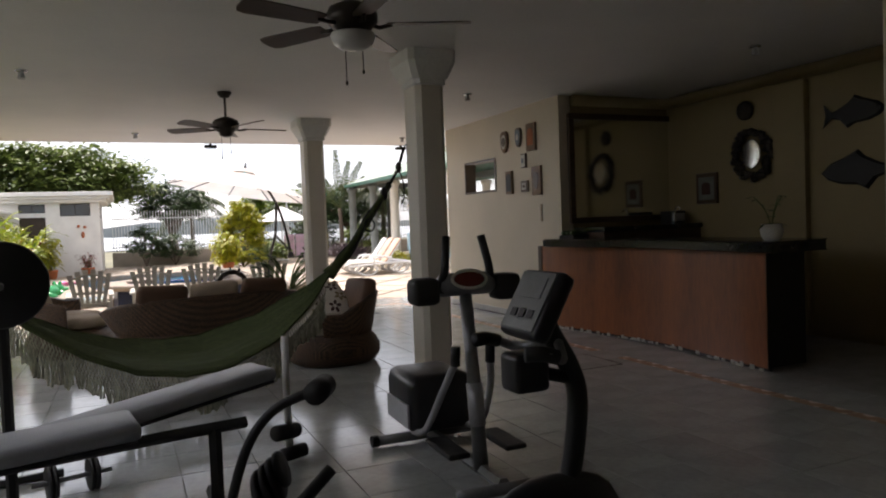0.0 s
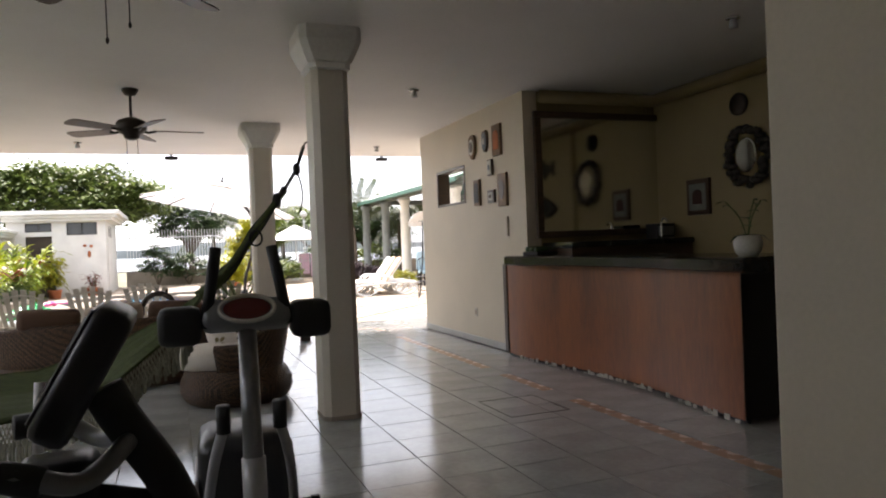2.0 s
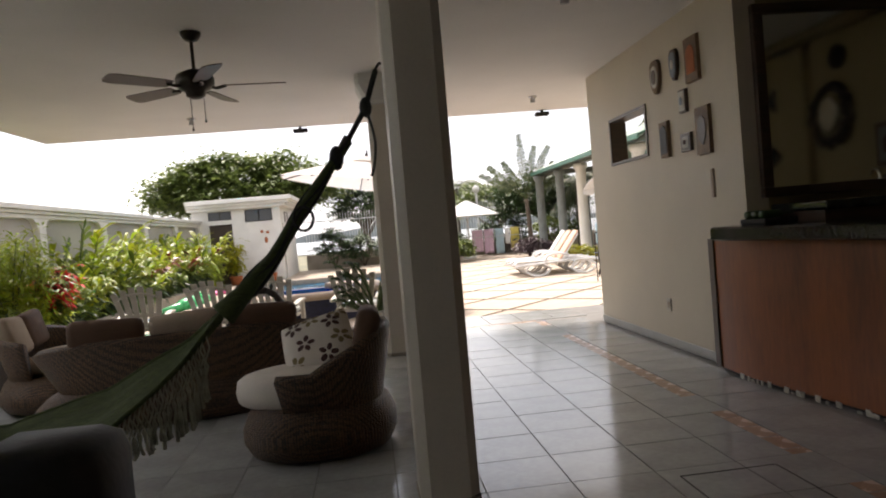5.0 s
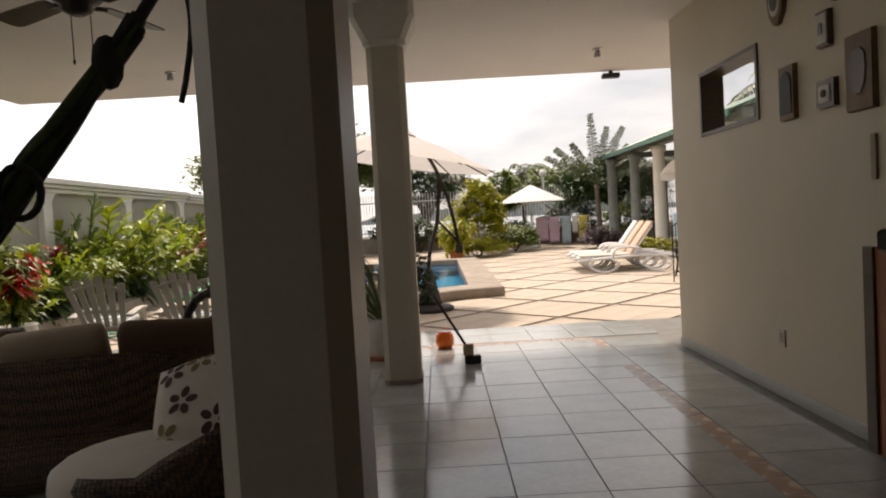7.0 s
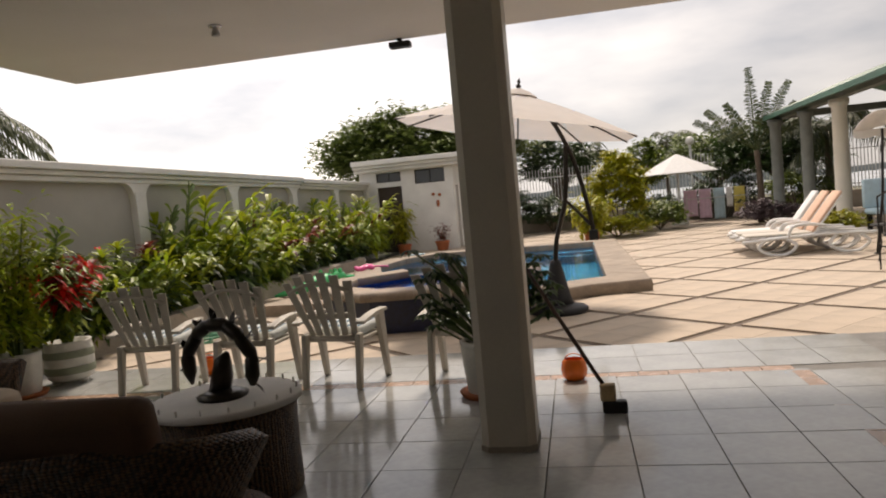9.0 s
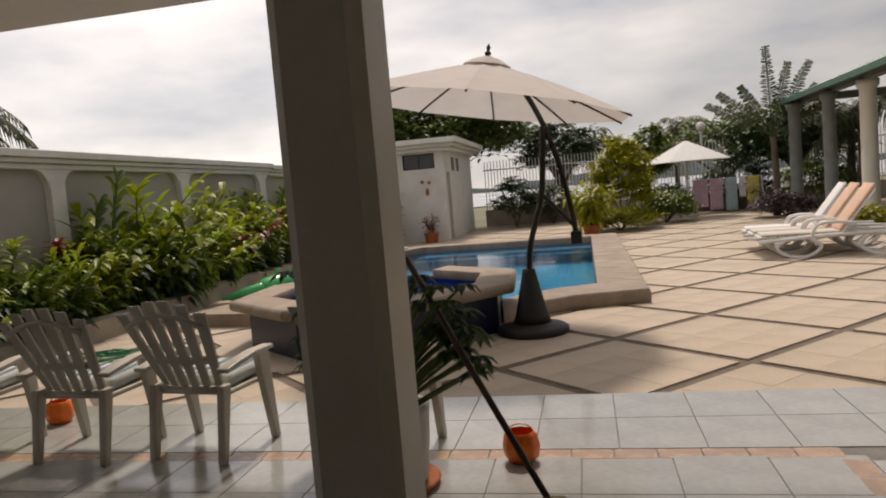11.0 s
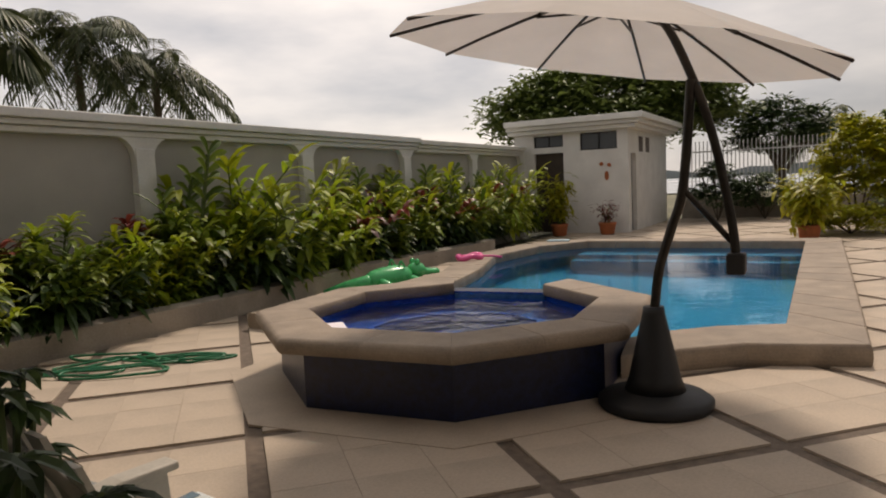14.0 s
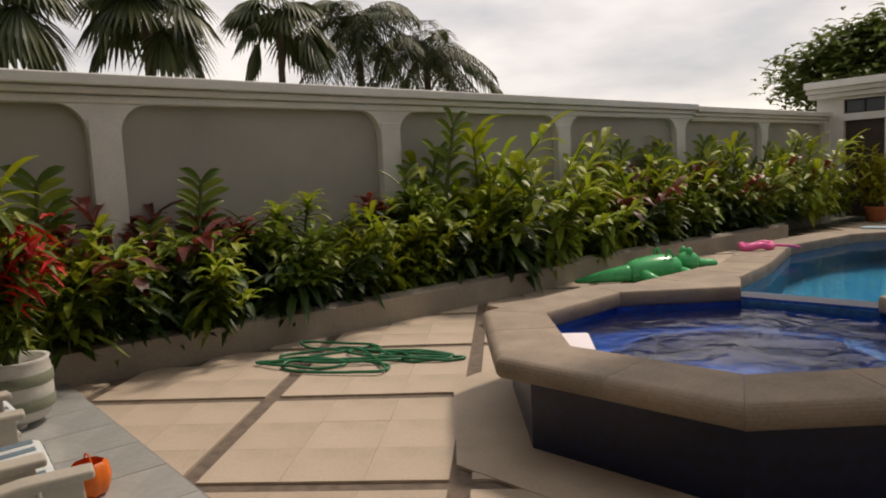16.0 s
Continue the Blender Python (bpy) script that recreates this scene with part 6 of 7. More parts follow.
tilt = pose(HUBX - 0.62, HUBY, 0, 0, 10.0, 0)
cv = Geo()
RC = 1.47
NR = 10
for i in range(NR):
    a0, a1 = 2 * math.pi * (i + 0.58) / NR, 2 * math.pi * (i + 1.58) / NR
    rows_ = []
    for k in range(7):
        s = k / 6
        z = HUBZ - 0.02 - 0.43 * s ** 1.25
        row_ = []
        for j in range(7):
            t = j / 6
            p = Vector((math.cos(a0), math.sin(a0), 0)).lerp(Vector((math.cos(a1), math.sin(a1), 0)), t) * (RC * s)
            p.z = z - 0.03 * math.sin(math.pi * t) * s * (1 - s) * 2
            row_.append(p)
        rows_.append(row_)
    o = len(cv.v)
    for row_ in rows_:
        cv.v += [tuple(p) for p in row_]
    for k in range(6):
        for j in range(6):
            q = o + k * 7 + j
            cv.f.append((q, q + 1, q + 8, q + 7))
can = part("canopy", cv, "canopy", ub, "ecru cloth canopy", False, m=tilt)
part("vent", Geo().lathe([(0.24, HUBZ - 0.045), (0.15, HUBZ + 0.01), (0.03, HUBZ + 0.05)], 16), "canopy", can, "small top cap")
part("finial", Geo().lathe([(0.02, HUBZ + 0.04), (0.035, HUBZ + 0.08), (0.012, HUBZ + 0.10), (0.022, HUBZ + 0.13), (0.004, HUBZ + 0.17)], 12), "bronze", can, "", True)
part("hub", Geo().lathe([(0.04, HUBZ - 0.22), (0.055, HUBZ - 0.2), (0.055, HUBZ - 0.12), (0.03, HUBZ - 0.05)], 14), "bronze", ub, "", True, m=tilt)
for i in range(NR):
    a = 2 * math.pi * (i + 0.58) / NR
    c_, s_ = math.cos(a), math.sin(a)
    rb = part("rib", Geo().tube([(c_ * RC * k, s_ * RC * k, HUBZ - 0.035 - 0.43 * k ** 1.25) for k in (0.03, 0.25, 0.5, 0.75, 1.0)], 0.011, 6), "bronze", ub, "", m=tilt)
    part("strut", Geo().tube([(c_ * 0.05, s_ * 0.05, HUBZ - 0.17), (c_ * RC * 0.42, s_ * RC * 0.42, HUBZ - 0.05 - 0.43 * 0.42 ** 1.25)], 0.009, 6), "bronze", rb)


# ---- loungers ----
def lounger(x, y, rz, towel, label):
    r = thing("sun_lounger", label, "sun lounger", x, y, PATIO, rz, "white sun loungers")
    for sx in (-0.3, 0.3):
        part("side_rail", Geo().tube(spline([(sx, -1.13, 0.25), (sx, -0.3, 0.30), (sx, 0.35, 0.32), (sx, 0.9, 0.30)]), 0.03, 8), "whiteresin", r, "", True)
        part("leg", Geo().tube(spline([(sx, -0.75, 0.28), (sx, -0.88, 0.14), (sx, -0.70, 0.02), (sx, -0.45, 0.02), (sx, -0.30, 0.16), (sx, -0.45, 0.27)]), 0.028, 8), "whiteresin", r, "curved white leg", True)
        part("leg", Geo().tube(spline([(sx, 0.30, 0.29), (sx, 0.20, 0.14), (sx, 0.38, 0.02), (sx, 0.62, 0.02), (sx, 0.78, 0.16), (sx, 0.65, 0.28)]), 0.028, 8), "whiteresin", r, "curved white leg", True)
        part("armrest", Geo().tube(spline([(sx * 1.12, -0.42, 0.32), (sx * 1.16, -0.34, 0.47), (sx * 1.14, -0.1, 0.50), (sx * 1.1, 0.15, 0.46)]), 0.026, 8), "whiteresin", r, "", True)
    for k in range(11):
        part("seat_slat", Geo().box(-0.28, -1.12 + 0.13 * k, 0.30, 0.28, -1.01 + 0.13 * k, 0.325, 0.005), "whiteresin", r)
    bk_ = part("backrest", Geo().box(-0.28, 0.0, -0.015, 0.28, 0.74, 0.015, 0.01), "whiteresin", r, m=pose(0, -0.02, 0.33, 54, 0, 0))
    part("back_cushion", Geo().box(-0.27, 0.01, 0.016, 0.27, 0.80, 0.06, 0.02), towel, bk_, "", True)
    part("seat_cushion", Geo().box(-0.27, -1.08, 0.326, 0.27, -0.03, 0.365, 0.018), towel if towel != "peach" else "cream", r, "", True)


lounger(7.99, 19.98, -97, "peach", "white resin sun lounger with peach cushion")
lounger(7.95, 19.30, -96, "peach", "white resin sun lounger with faded peach towel")
lounger(8.03, 20.64, -98, "whitec", "white resin sun lounger with white cushion")

# ---- towel rack ----
tk = thing("towel_rack", "folding drying rack hung with pastel towels", "drying rack", 8.9, 32.3, PATIO, -4)
for sx in (-1.0, 1.0):
    part("leg", Geo().tube([(sx, -0.3, 0), (sx, 0.0, 1.1), (sx, 0.3, 0)], 0.018, 6), "whitesteel", tk)
part("rail", Geo().tube([(-1.0, 0, 1.1), (1.0, 0, 1.1)], 0.016, 6), "whitesteel", tk)
part("rail", Geo().tube([(-1.0, -0.15, 0.8), (1.0, -0.15, 0.8)], 0.014, 6), "whitesteel", tk)
for k, (sx, w_, mt, lo) in enumerate(((-0.86, 0.46, "pinkc", 0.15), (-0.38, 0.40, "pinkc", 0.05), (0.08, 0.36, "bluec", 0.0), (0.42, 0.2, "whitec", 0.4), (0.74, 0.36, "yellowc", 0.2))):
    tw = thing("hanging_towel", {"pinkc": "pale pink towel hung on the rack", "bluec": "pale blue towel hung on the rack", "whitec": "white cloth hung on the rack", "yellowc": "yellow towel hung on the rack"}[mt], "towel", 8.9 + sx, 32.3 - 0.07 * sx, PATIO, -4, "towels on the drying rack")
    q = Geo()
    for i in range(9):
        for j in range(9):
            u, v = i / 8 - 0.5, j / 8
            q.v.append((u * w_, -0.03 - 0.02 * math.sin(u * 18) * v, 1.12 - v * (1.07 - lo)))
    for i in range(8):
        for j in range(8):
            q.f.append((i * 9 + j, i * 9 + j + 1, i * 9 + j + 10, i * 9 + j + 9))
    t_ = part("cloth", q, mt, tw, "", True)
    t_.modifiers.new("thickness", "SOLIDIFY").thickness = 0.01

# ---- small white parasol ----
pu = thing("patio_parasol", "white square parasol by the far planting", "parasol", 7.5, 31.2, PATIO)
part("pole", Geo().tube([(0, 0, 0), (0, 0, 2.25)], 0.03, 10), "whitesteel", pu)
part("base", Geo().lathe([(0.28, 0), (0.28, 0.06), (0.05, 0.10)], 20), "potwhite", pu, "", True)
part("canopy", Geo().lathe([(1.35, 1.72), (1.33, 1.74), (0.7, 2.05), (0.05, 2.36), (0.01, 2.36)], 8, phase=0.3, close=False), "whitec", pu, "white cloth canopy")
lm = thing("lamp_post", "white globe garden lamp on a pole", "street lamp", 8.6, 35.2, PATIO)
part("pole", Geo().tube([(0, 0, 0), (0, 0, 2.85)], 0.045, 10), "whitesteel", lm)
part("globe", Geo().ball((0, 0, 3.0), 0.17, 0.17, 0.17, 14, 10), "frost", lm, "", True)

# ---- pergola ----
pg = thing("pergola", "garden pavilion with green roof sheets and round columns", "pergola", 0, 0, PATIO)
pg.matrix_basis = pg.matrix_basis @ Matrix.Diagonal((1, 1, 1.07, 1))
for cx, cy, r_, mt in ((10.2, 24.3, 0.17, "pillar"), (9.95, 28.6, 0.16, "greypost"), (10.08, 26.3, 0.15, "greypost"), (12.2, 30.2, 0.16, "greypost"), (10.2, 19.6, 0.17, "pillar"), (14.0, 24.3, 0.17, "pillar")):
    part("column", Geo().lathe([(r_ + 0.05, 0), (r_ + 0.05, 0.12), (r_, 0.14), (r_ * 0.92, 2.6), (r_ * 1.25, 2.66), (r_ * 1.3, 2.78)], 20, (cx, cy, 0)), mt, pg, "", True)
part("beam", Geo().box(10.08, 18.6, 2.78, 10.32, 29.6, 2.96, 0.01), "greypost", pg)
part("beam", Geo().box(10.32, 28.5, 2.78, 14.2, 28.7, 2.96, 0.01), "greypost", pg)
part("beam", Geo().box(13.9, 18.6, 2.9, 14.1, 28.5, 3.1), "greypost", pg)
for k in range(11):
    y = 18.4 + k * 1.05
    q = Geo()
    for i in range(22):
        yy = y + 1.04 * i / 21
        q.v += [(9.75, yy, 2.90 + 0.02 * math.cos(i * 1.8)), (12.3, yy, 3.75 + 0.02 * math.cos(i * 1.8))]
    for i in range(21):
        q.f.append((2 * i, 2 * i + 1, 2 * i + 3, 2 * i + 2))
    sh = part("roof_sheet", q, "greenroof", pg)
    sh.modifiers.new("thickness", "SOLIDIFY").thickness = 0.02
    q2 = Geo().add([(12.3, y, 3.75), (14.8, y, 2.9), (14.8, y + 1.04, 2.9), (12.3, y + 1.04, 3.75)], [(0, 1, 2, 3)])
    sh = part("roof_sheet", q2, "greenroof", pg)
    sh.modifiers.new("thickness", "SOLIDIFY").thickness = 0.02
part("fascia", Geo().box(9.72, 18.4, 2.80, 9.76, 29.95, 2.92), "greenroof", pg)
for k in range(7):
    part("rafter", Geo().tube([(9.8, 18.9 + 1.7 * k, 2.86), (12.3, 18.9 + 1.7 * k, 3.68)], 0.04, 4), "greypost", pg)
ic_ = thing("iron_chair", "thin black iron garden chair by the wall corner", "chair", 8.15, 16.35, PATIO, 110)
for a, b in ((-0.2, -0.2), (0.2, -0.2), (0.2, 0.2), (-0.2, 0.2)):
    part("leg", Geo().tube([(a, b, 0), (a, b, 0.45 if b < 0 else 0.95)], 0.011, 6), "iron", ic_)
part("seat", Geo().lathe([(0.23, 0.44), (0.24, 0.455), (0.23, 0.47)], 18), "iron", ic_)
part("back", Geo().tube([(-0.2, 0.2, 0.95), (0, 0.22, 1.02), (0.2, 0.2, 0.95)], 0.011, 6).tube([(-0.1, 0.2, 0.5), (-0.1, 0.21, 0.98)], 0.008, 5).tube([(0.1, 0.2, 0.5), (0.1, 0.21, 0.98)], 0.008, 5), "iron", ic_)

it = thing("iron_side_table", "small round black iron side table", "side table", 8.42, 17.45, PATIO)
part("tabletop", Geo().lathe([(0.24, 0.50), (0.25, 0.51), (0.24, 0.525), (0.0001, 0.525)], 20), "iron", it)
for k in range(4):
    a = k * math.pi / 2 + 0.4
    part("leg", Geo().tube([(0.20 * math.cos(a), 0.20 * math.sin(a), 0.50), (0.16 * math.cos(a), 0.16 * math.sin(a), 0.25), (0.22 * math.cos(a), 0.22 * math.sin(a), 0)], 0.010, 6), "iron", it)
sw_ = thing("garden_swing", "black iron garden swing with white cloth canopy", "garden swing", 9.5, 18.0, PATIO, 8)
for sx in (-0.85, 0.85):
    for sy in (-0.5, 0.5):
        part("post", Geo().tube([(sx, sy, 0), (sx, sy * 0.55, 0.9), (sx, sy * 0.4, 1.9)], 0.02, 8), "iron", sw_, "", True)
        part("foot", Geo().lathe([(0.05, 0), (0.05, 0.012), (0.02, 0.02)], 12, (sx, sy, 0)), "iron", sw_)
    part("side_rail", Geo().tube([(sx, -0.45, 0.12), (sx, 0.45, 0.12)], 0.014, 6), "iron", sw_)
    part("hanger", Geo().tube([(sx * 0.86, 0, 1.9), (sx * 0.86, 0.02, 0.5)], 0.012, 6), "iron", sw_)
part("top_bar", Geo().tube([(-0.9, 0, 1.9), (0.9, 0, 1.9)], 0.02, 8), "iron", sw_)
q = Geo()
for i in range(13):
    for j in range(9):
        u, v = i / 12 * 2 - 1, j / 8 * 2 - 1
        q.v.append((1.0 * u, 0.72 * v, 2.18 - 0.24 * v * v - 0.03 * math.cos(u * 7)))
for i in range(12):
    for j in range(8):
        q.f.append((i * 9 + j, i * 9 + j + 1, i * 9 + j + 10, i * 9 + j + 9))
cn = part("canopy", q, "whitec", sw_, "white sagging cloth canopy", True)
cn.modifiers.new("thickness", "SOLIDIFY").thickness = 0.008
for sy in (-0.72, 0.72):
    q = Geo()
    for i in range(25):
        x = -1.0 + i / 12
        q.v += [(x, sy, 1.93), (x, sy * 1.01, 1.82 - 0.03 * abs(math.sin(i * math.pi / 4)))]
    q.f += [(2 * i, 2 * i + 2, 2 * i + 3, 2 * i + 1) for i in range(24)]
    vl = part("valance", q, "whitec", sw_, "scalloped white valance")
    vl.modifiers.new("thickness", "SOLIDIFY").thickness = 0.006
part("seat", Geo().box(-0.72, -0.22, 0.42, 0.72, 0.25, 0.50, 0.03), "bluec", sw_, "pale blue seat cushion", True)
part("backrest", Geo().box(-0.72, 0.22, 0.50, 0.72, 0.30, 0.92, 0.03), "bluec", sw_, "pale blue back cushion", True)
gb = thing("garden_bench", "pale blue cushioned bench under the pavilion roof", "bench", 10.95, 22.3, PATIO, 4)
part("seat", Geo().box(-1.0, -0.25, 0.38, 1.0, 0.25, 0.50, 0.04), "bluec", gb, "", True)
part("backrest", Geo().box(-1.0, 0.20, 0.50, 1.0, 0.32, 1.10, 0.04), "bluec", gb, "", True)
for sx in (-0.9, 0.9):
    part("leg", Geo().box(sx - 0.04, -0.22, 0, sx + 0.04, -0.14, 0.38, 0.006), "iron", gb)
    part("leg", Geo().box(sx - 0.04, 0.18, 0, sx + 0.04, 0.26, 0.38, 0.006), "iron", gb)

# ---- far fence and low wall ----
fn = tagged(new("garden_fence"), "white iron picket fence on a low wall", "fence", "", "structure")
part("low_wall", Geo().box(0.7, 34.0, -0.2, 22, 34.25, 0.55), "curb", fn, "low rubble wall")
part("rail", Geo().box(0.7, 34.1, 0.75, 22, 34.14, 0.79).box(0.7, 34.1, 2.0, 22, 34.14, 2.04), "whitesteel", fn)
pk = Geo()
for k in range(180):
    pk.box(0.75 + 0.118 * k, 34.105, 0.55, 0.775 + 0.118 * k, 34.135, 2.35)
tagged(part("pickets", pk, "whitesteel", fn), kind="stuff")
struct("wall_yard", Geo().box(16, 10, -0.2, 16.2, 34, 2.6), "panel", "plain garden wall closing the yard", "garden wall")

# ---- trees and shrubs ----
def crown(lf, c, rx, ry, rz, clumps, per, size):
    for k in range(clumps):
        a, b = random.uniform(0, 2 * math.pi), math.asin(random.uniform(-0.55, 1))
        q = random.uniform(0.55, 1.0)
        cc = Vector((c[0] + rx * q * math.cos(a) * math.cos(b), c[1] + ry * q * math.sin(a) * math.cos(b), c[2] + rz * q * math.sin(b)))
        for j in range(per):
            p = cc + Vector((random.gauss(0, 1), random.gauss(0, 1), random.gauss(0, 0.42))) * min(rx * 0.12, 0.40)
            t = random.uniform(0, 2 * math.pi)
            lf.leaf(p, (math.cos(t), math.sin(t), random.uniform(-0.2, 0.8)), size * random.uniform(0.7, 1.3), size * 0.75, 0.35, segs=2)


def tree(x, y, h, rx, ry, rz, clumps, per, size, label, mt="lf_tree", z=-0.2):
    r = thing("tree", label, "tree", x, y, z, random.uniform(0, 360), "garden trees")
    tk_ = Geo()
    tk_.tube(spline([(0, 0, 0), (0.1, 0.05, h * 0.35), (0.0, 0.1, h * 0.6), (0.1, 0, h * 0.9)], 4), [0.22 - 0.012 * i for i in range(13)], 9)
    for k in range(8):
        a = 2 * math.pi * k / 8 + random.uniform(-0.3, 0.3)
        z0 = h * random.uniform(0.40, 0.7)
        tk_.tube(spline([(0, 0, z0), (rx * 0.35 * math.cos(a), ry * 0.35 * math.sin(a), z0 + rz * 0.5), (rx * 0.8 * math.cos(a), ry * 0.8 * math.sin(a), h * random.uniform(0.8, 1.05))], 4), [0.10 - 0.009 * i for i in range(9)], 6)
    part("trunk", tk_, "bark", r, "", True)
    lf = Geo()
    crown(lf, (0, 0, h), rx, ry, rz, clumps, per, size)
    part("crown", lf, mt, r)


random.seed(33)
tree(-1.7, 34.9, 3.8, 4.4, 3.0, 1.75, 230, 90, 0.30, "broad spreading green tree behind the pool house")
tree(3.4, 37.5, 2.8, 1.7, 1.7, 1.2, 90, 36, 0.26, "small round tree behind the fence", "lf_dark")
tree(11.2, 33.5, 2.3, 2.3, 2.0, 1.3, 130, 40, 0.26, "dense dark tree by the pavilion", "lf_dark")
tree(6.4, 32.6, 2.2, 0.95, 0.95, 1.15, 60, 50, 0.2, "rounded green tree behind the yellow bush", "lf_mid")
tree(10.5, 40, 2.6, 3.0, 2.0, 1.0, 110, 34, 0.3, "low green tree beyond the fence")


def shrub(x, y, rx, rz, n, size, mt, label, z=PATIO):
    r = thing("shrub", label, "shrub", x, y, z, random.uniform(0, 360), "garden shrubs")
    st = Geo()
    for k in range(7):
        a = 2 * math.pi * k / 7
        st.tube([(0, 0, 0), (rx * 0.4 * math.cos(a), rx * 0.4 * math.sin(a), rz * 0.9), (rx * 0.7 * math.cos(a), rx * 0.7 * math.sin(a), rz * 1.5)], 0.015, 5)
    part("stem", st, "bark", r)
    lf = Geo()
    crown(lf, (0, 0, rz), rx, rx, rz, n, 26, size)
    part("foliage", lf, mt, r)


shrub(5.35, 28.3, 0.85, 1.3, 170, 0.17, "lf_yellow", "tall rounded yellow-green bush")
shrub(6.6, 29.2, 0.9, 0.45, 60, 0.15, "lf_mid", "low green bush in the far bed")
shrub(5.2, 27.3, 1.0, 0.30, 60, 0.15, "lf_yellow", "low yellow-green ground planting")
shrub(7.0, 33.2, 1.1, 0.55, 60, 0.16, "lf_dark", "dark hedge plant by the far fence")
shrub(3.2, 33.0, 1.0, 0.7, 60, 0.17, "lf_dark", "dark hedge plant by the white fence")
shrub(9.4, 33.4, 1.2, 0.9, 80, 0.17, "lf_dark", "dark hedge plant behind the towels")
shrub(11.0, 30.6, 1.0, 0.8, 70, 0.17, "lf_mid", "green shrub beside the pavilion column")
shrub(9.6, 28.4, 0.9, 0.35, 50, 0.15, "purple", "low purple-grey shrub by the paving")
shrub(2.0, 32.2, 0.7, 0.9, 70, 0.15, "lf_dark", "dark climbing shrub by the pool house")
shrub(9.3, 22.6, 0.7, 0.25, 40, 0.14, "lf_yellow", "low planting beside the pavilion")


def palm(x, y, h, frond, n, label, style=0, droop=0.9, z=-0.2, rtr=0.13):
    """Palm: ringed trunk and drooping fronds with many leaflets, or fans."""
    r = thing("palm_tree", label, "palm tree", x, y, z, 0 if style == 2 else random.uniform(0, 360), "palm trees")
    part("trunk", Geo().tube(spline([(0, 0, 0), (0.06, 0.03, h * 0.5), (0, 0, h)], 5), [rtr * (1 - 0.035 * i) for i in range(11)], 10), "bark", r, "", True)
    lf = Geo()
    for k in range(n):
        a = 2 * math.pi * k * 0.382 + random.uniform(-0.2, 0.2)
        el_ = random.uniform(-0.75, 1.15)
        L = frond * random.uniform(0.8, 1.1)
        d = Vector((math.cos(a) * math.cos(el_), math.sin(a) * math.cos(el_), math.sin(el_)))
        pts = [Vector((0, 0, h)) + d * (L * s) - Vector((0, 0, 1)) * (droop * L * s * s * 0.7) for s in [i / 8 for i in range(9)]]
        if style == 0:
            lf.tube(pts, 0.014, 4, False)
            for i in range(1, 9):
                for sub in (0, 0.33, 0.66):
                    if i == 8 and sub:
                        continue
                    p = pts[i] if not sub else pts[i].lerp(pts[min(i + 1, 8)], sub)
                    ax = (pts[min(i + 1, 8)] - pts[i - 1]).normalized()
                    sd = ax.cross(Vector((0, 0, 1)))
                    sd = sd.normalized() if sd.length > 0.01 else Vector((1, 0, 0))
                    ll = L * 0.30 * (1.15 - abs(i / 8 - 0.45))
                    for s_ in (-1, 1):
                        lf.leaf(p, sd * s_ + ax * 0.6 + Vector((0, 0, random.uniform(-0.3, 0.15))), ll, 0.04 * L, 0.65, segs=2)
        elif style == 1:
            st_ = pts[4]
            lf.tube(pts[:5], 0.016, 4, False)
            ax = (pts[5] - pts[3]).normalized()
            sd = ax.cross(Vector((0, 0, 1))).normalized()
            for j in range(15):
                t = (j / 14 - 0.5) * 2.6
                lf.leaf(st_, ax * math.cos(t) + sd * math.sin(t), L * 0.58, 0.095 * L, 0.6, segs=3)
        else:
            t = (k / (n - 1) - 0.5) * 1.9 + random.uniform(-0.07, 0.07)
            d = Vector((math.sin(t), 0.12 * math.cos(k), math.cos(t)))
            base_ = Vector((0, 0, h))
            reach = L * (1 - 0.25 * abs(t))
            rib = [base_ + d * (reach * j / 10) - Vector((0, 0, 0.10 * reach * (j / 10) ** 2)) for j in range(11)]
            lf.tube(rib, 0.018, 4, False)
            sd = d.cross(Vector((0, 1, 0))).normalized()
            for j in range(30):
                f = 0.30 + 0.70 * j / 30
                p = rib[int(f * 10)].lerp(rib[min(int(f * 10) + 1, 10)], f * 10 % 1)
                for s_ in (-1, 1):
                    lf.leaf(p, sd * s_ + d * random.uniform(0.35, 0.7), random.uniform(0.20, 0.32) * (1.05 - 0.6 * j / 30), random.uniform(0.05, 0.07), 0.25, up=(0, 1, 0), segs=3)
    part("crown", lf, "lf_palm", r)


random.seed(5)
palm(-18.37, 15.03, 7.27, 2.23, 26, "fan palm with hanging fronds beyond the wall", 1, rtr=0.2)
palm(-18.70, 19.07, 7.36, 2.23, 26, "tall fan palm beyond the garden wall", 1, rtr=0.2)
palm(-18.70, 23.61, 7.44, 2.15, 22, "slender fan palm beyond the garden wall", 1, rtr=0.16)
palm(-20.02, 27.73, 7.77, 3.13, 34, "dark feather palm beyond the garden wall", 0, rtr=0.2)
palm(-20.35, 31.53, 7.11, 3.13, 32, "bushy feather palm beyond the garden wall", 0, rtr=0.2)
palm(9.5, 29.0, 2.3, 2.5, 8, "fan-shaped traveller's palm by the pavilion", 2, 0.2, rtr=0.11)
palm(12.0, 30.5, 2.9, 2.0, 18, "feather palm behind the pavilion", 0)
palm(8.6, 42, 3.6, 1.9, 22, "feather palm beyond the far fence", 0)
palm(4.8, 43, 3.3, 2.0, 22, "feather palm beyond the white fence", 0)
palm(15.2, 26.8, 5.1, 2.0, 28, "dark feather palm over the pavilion roof", 0)
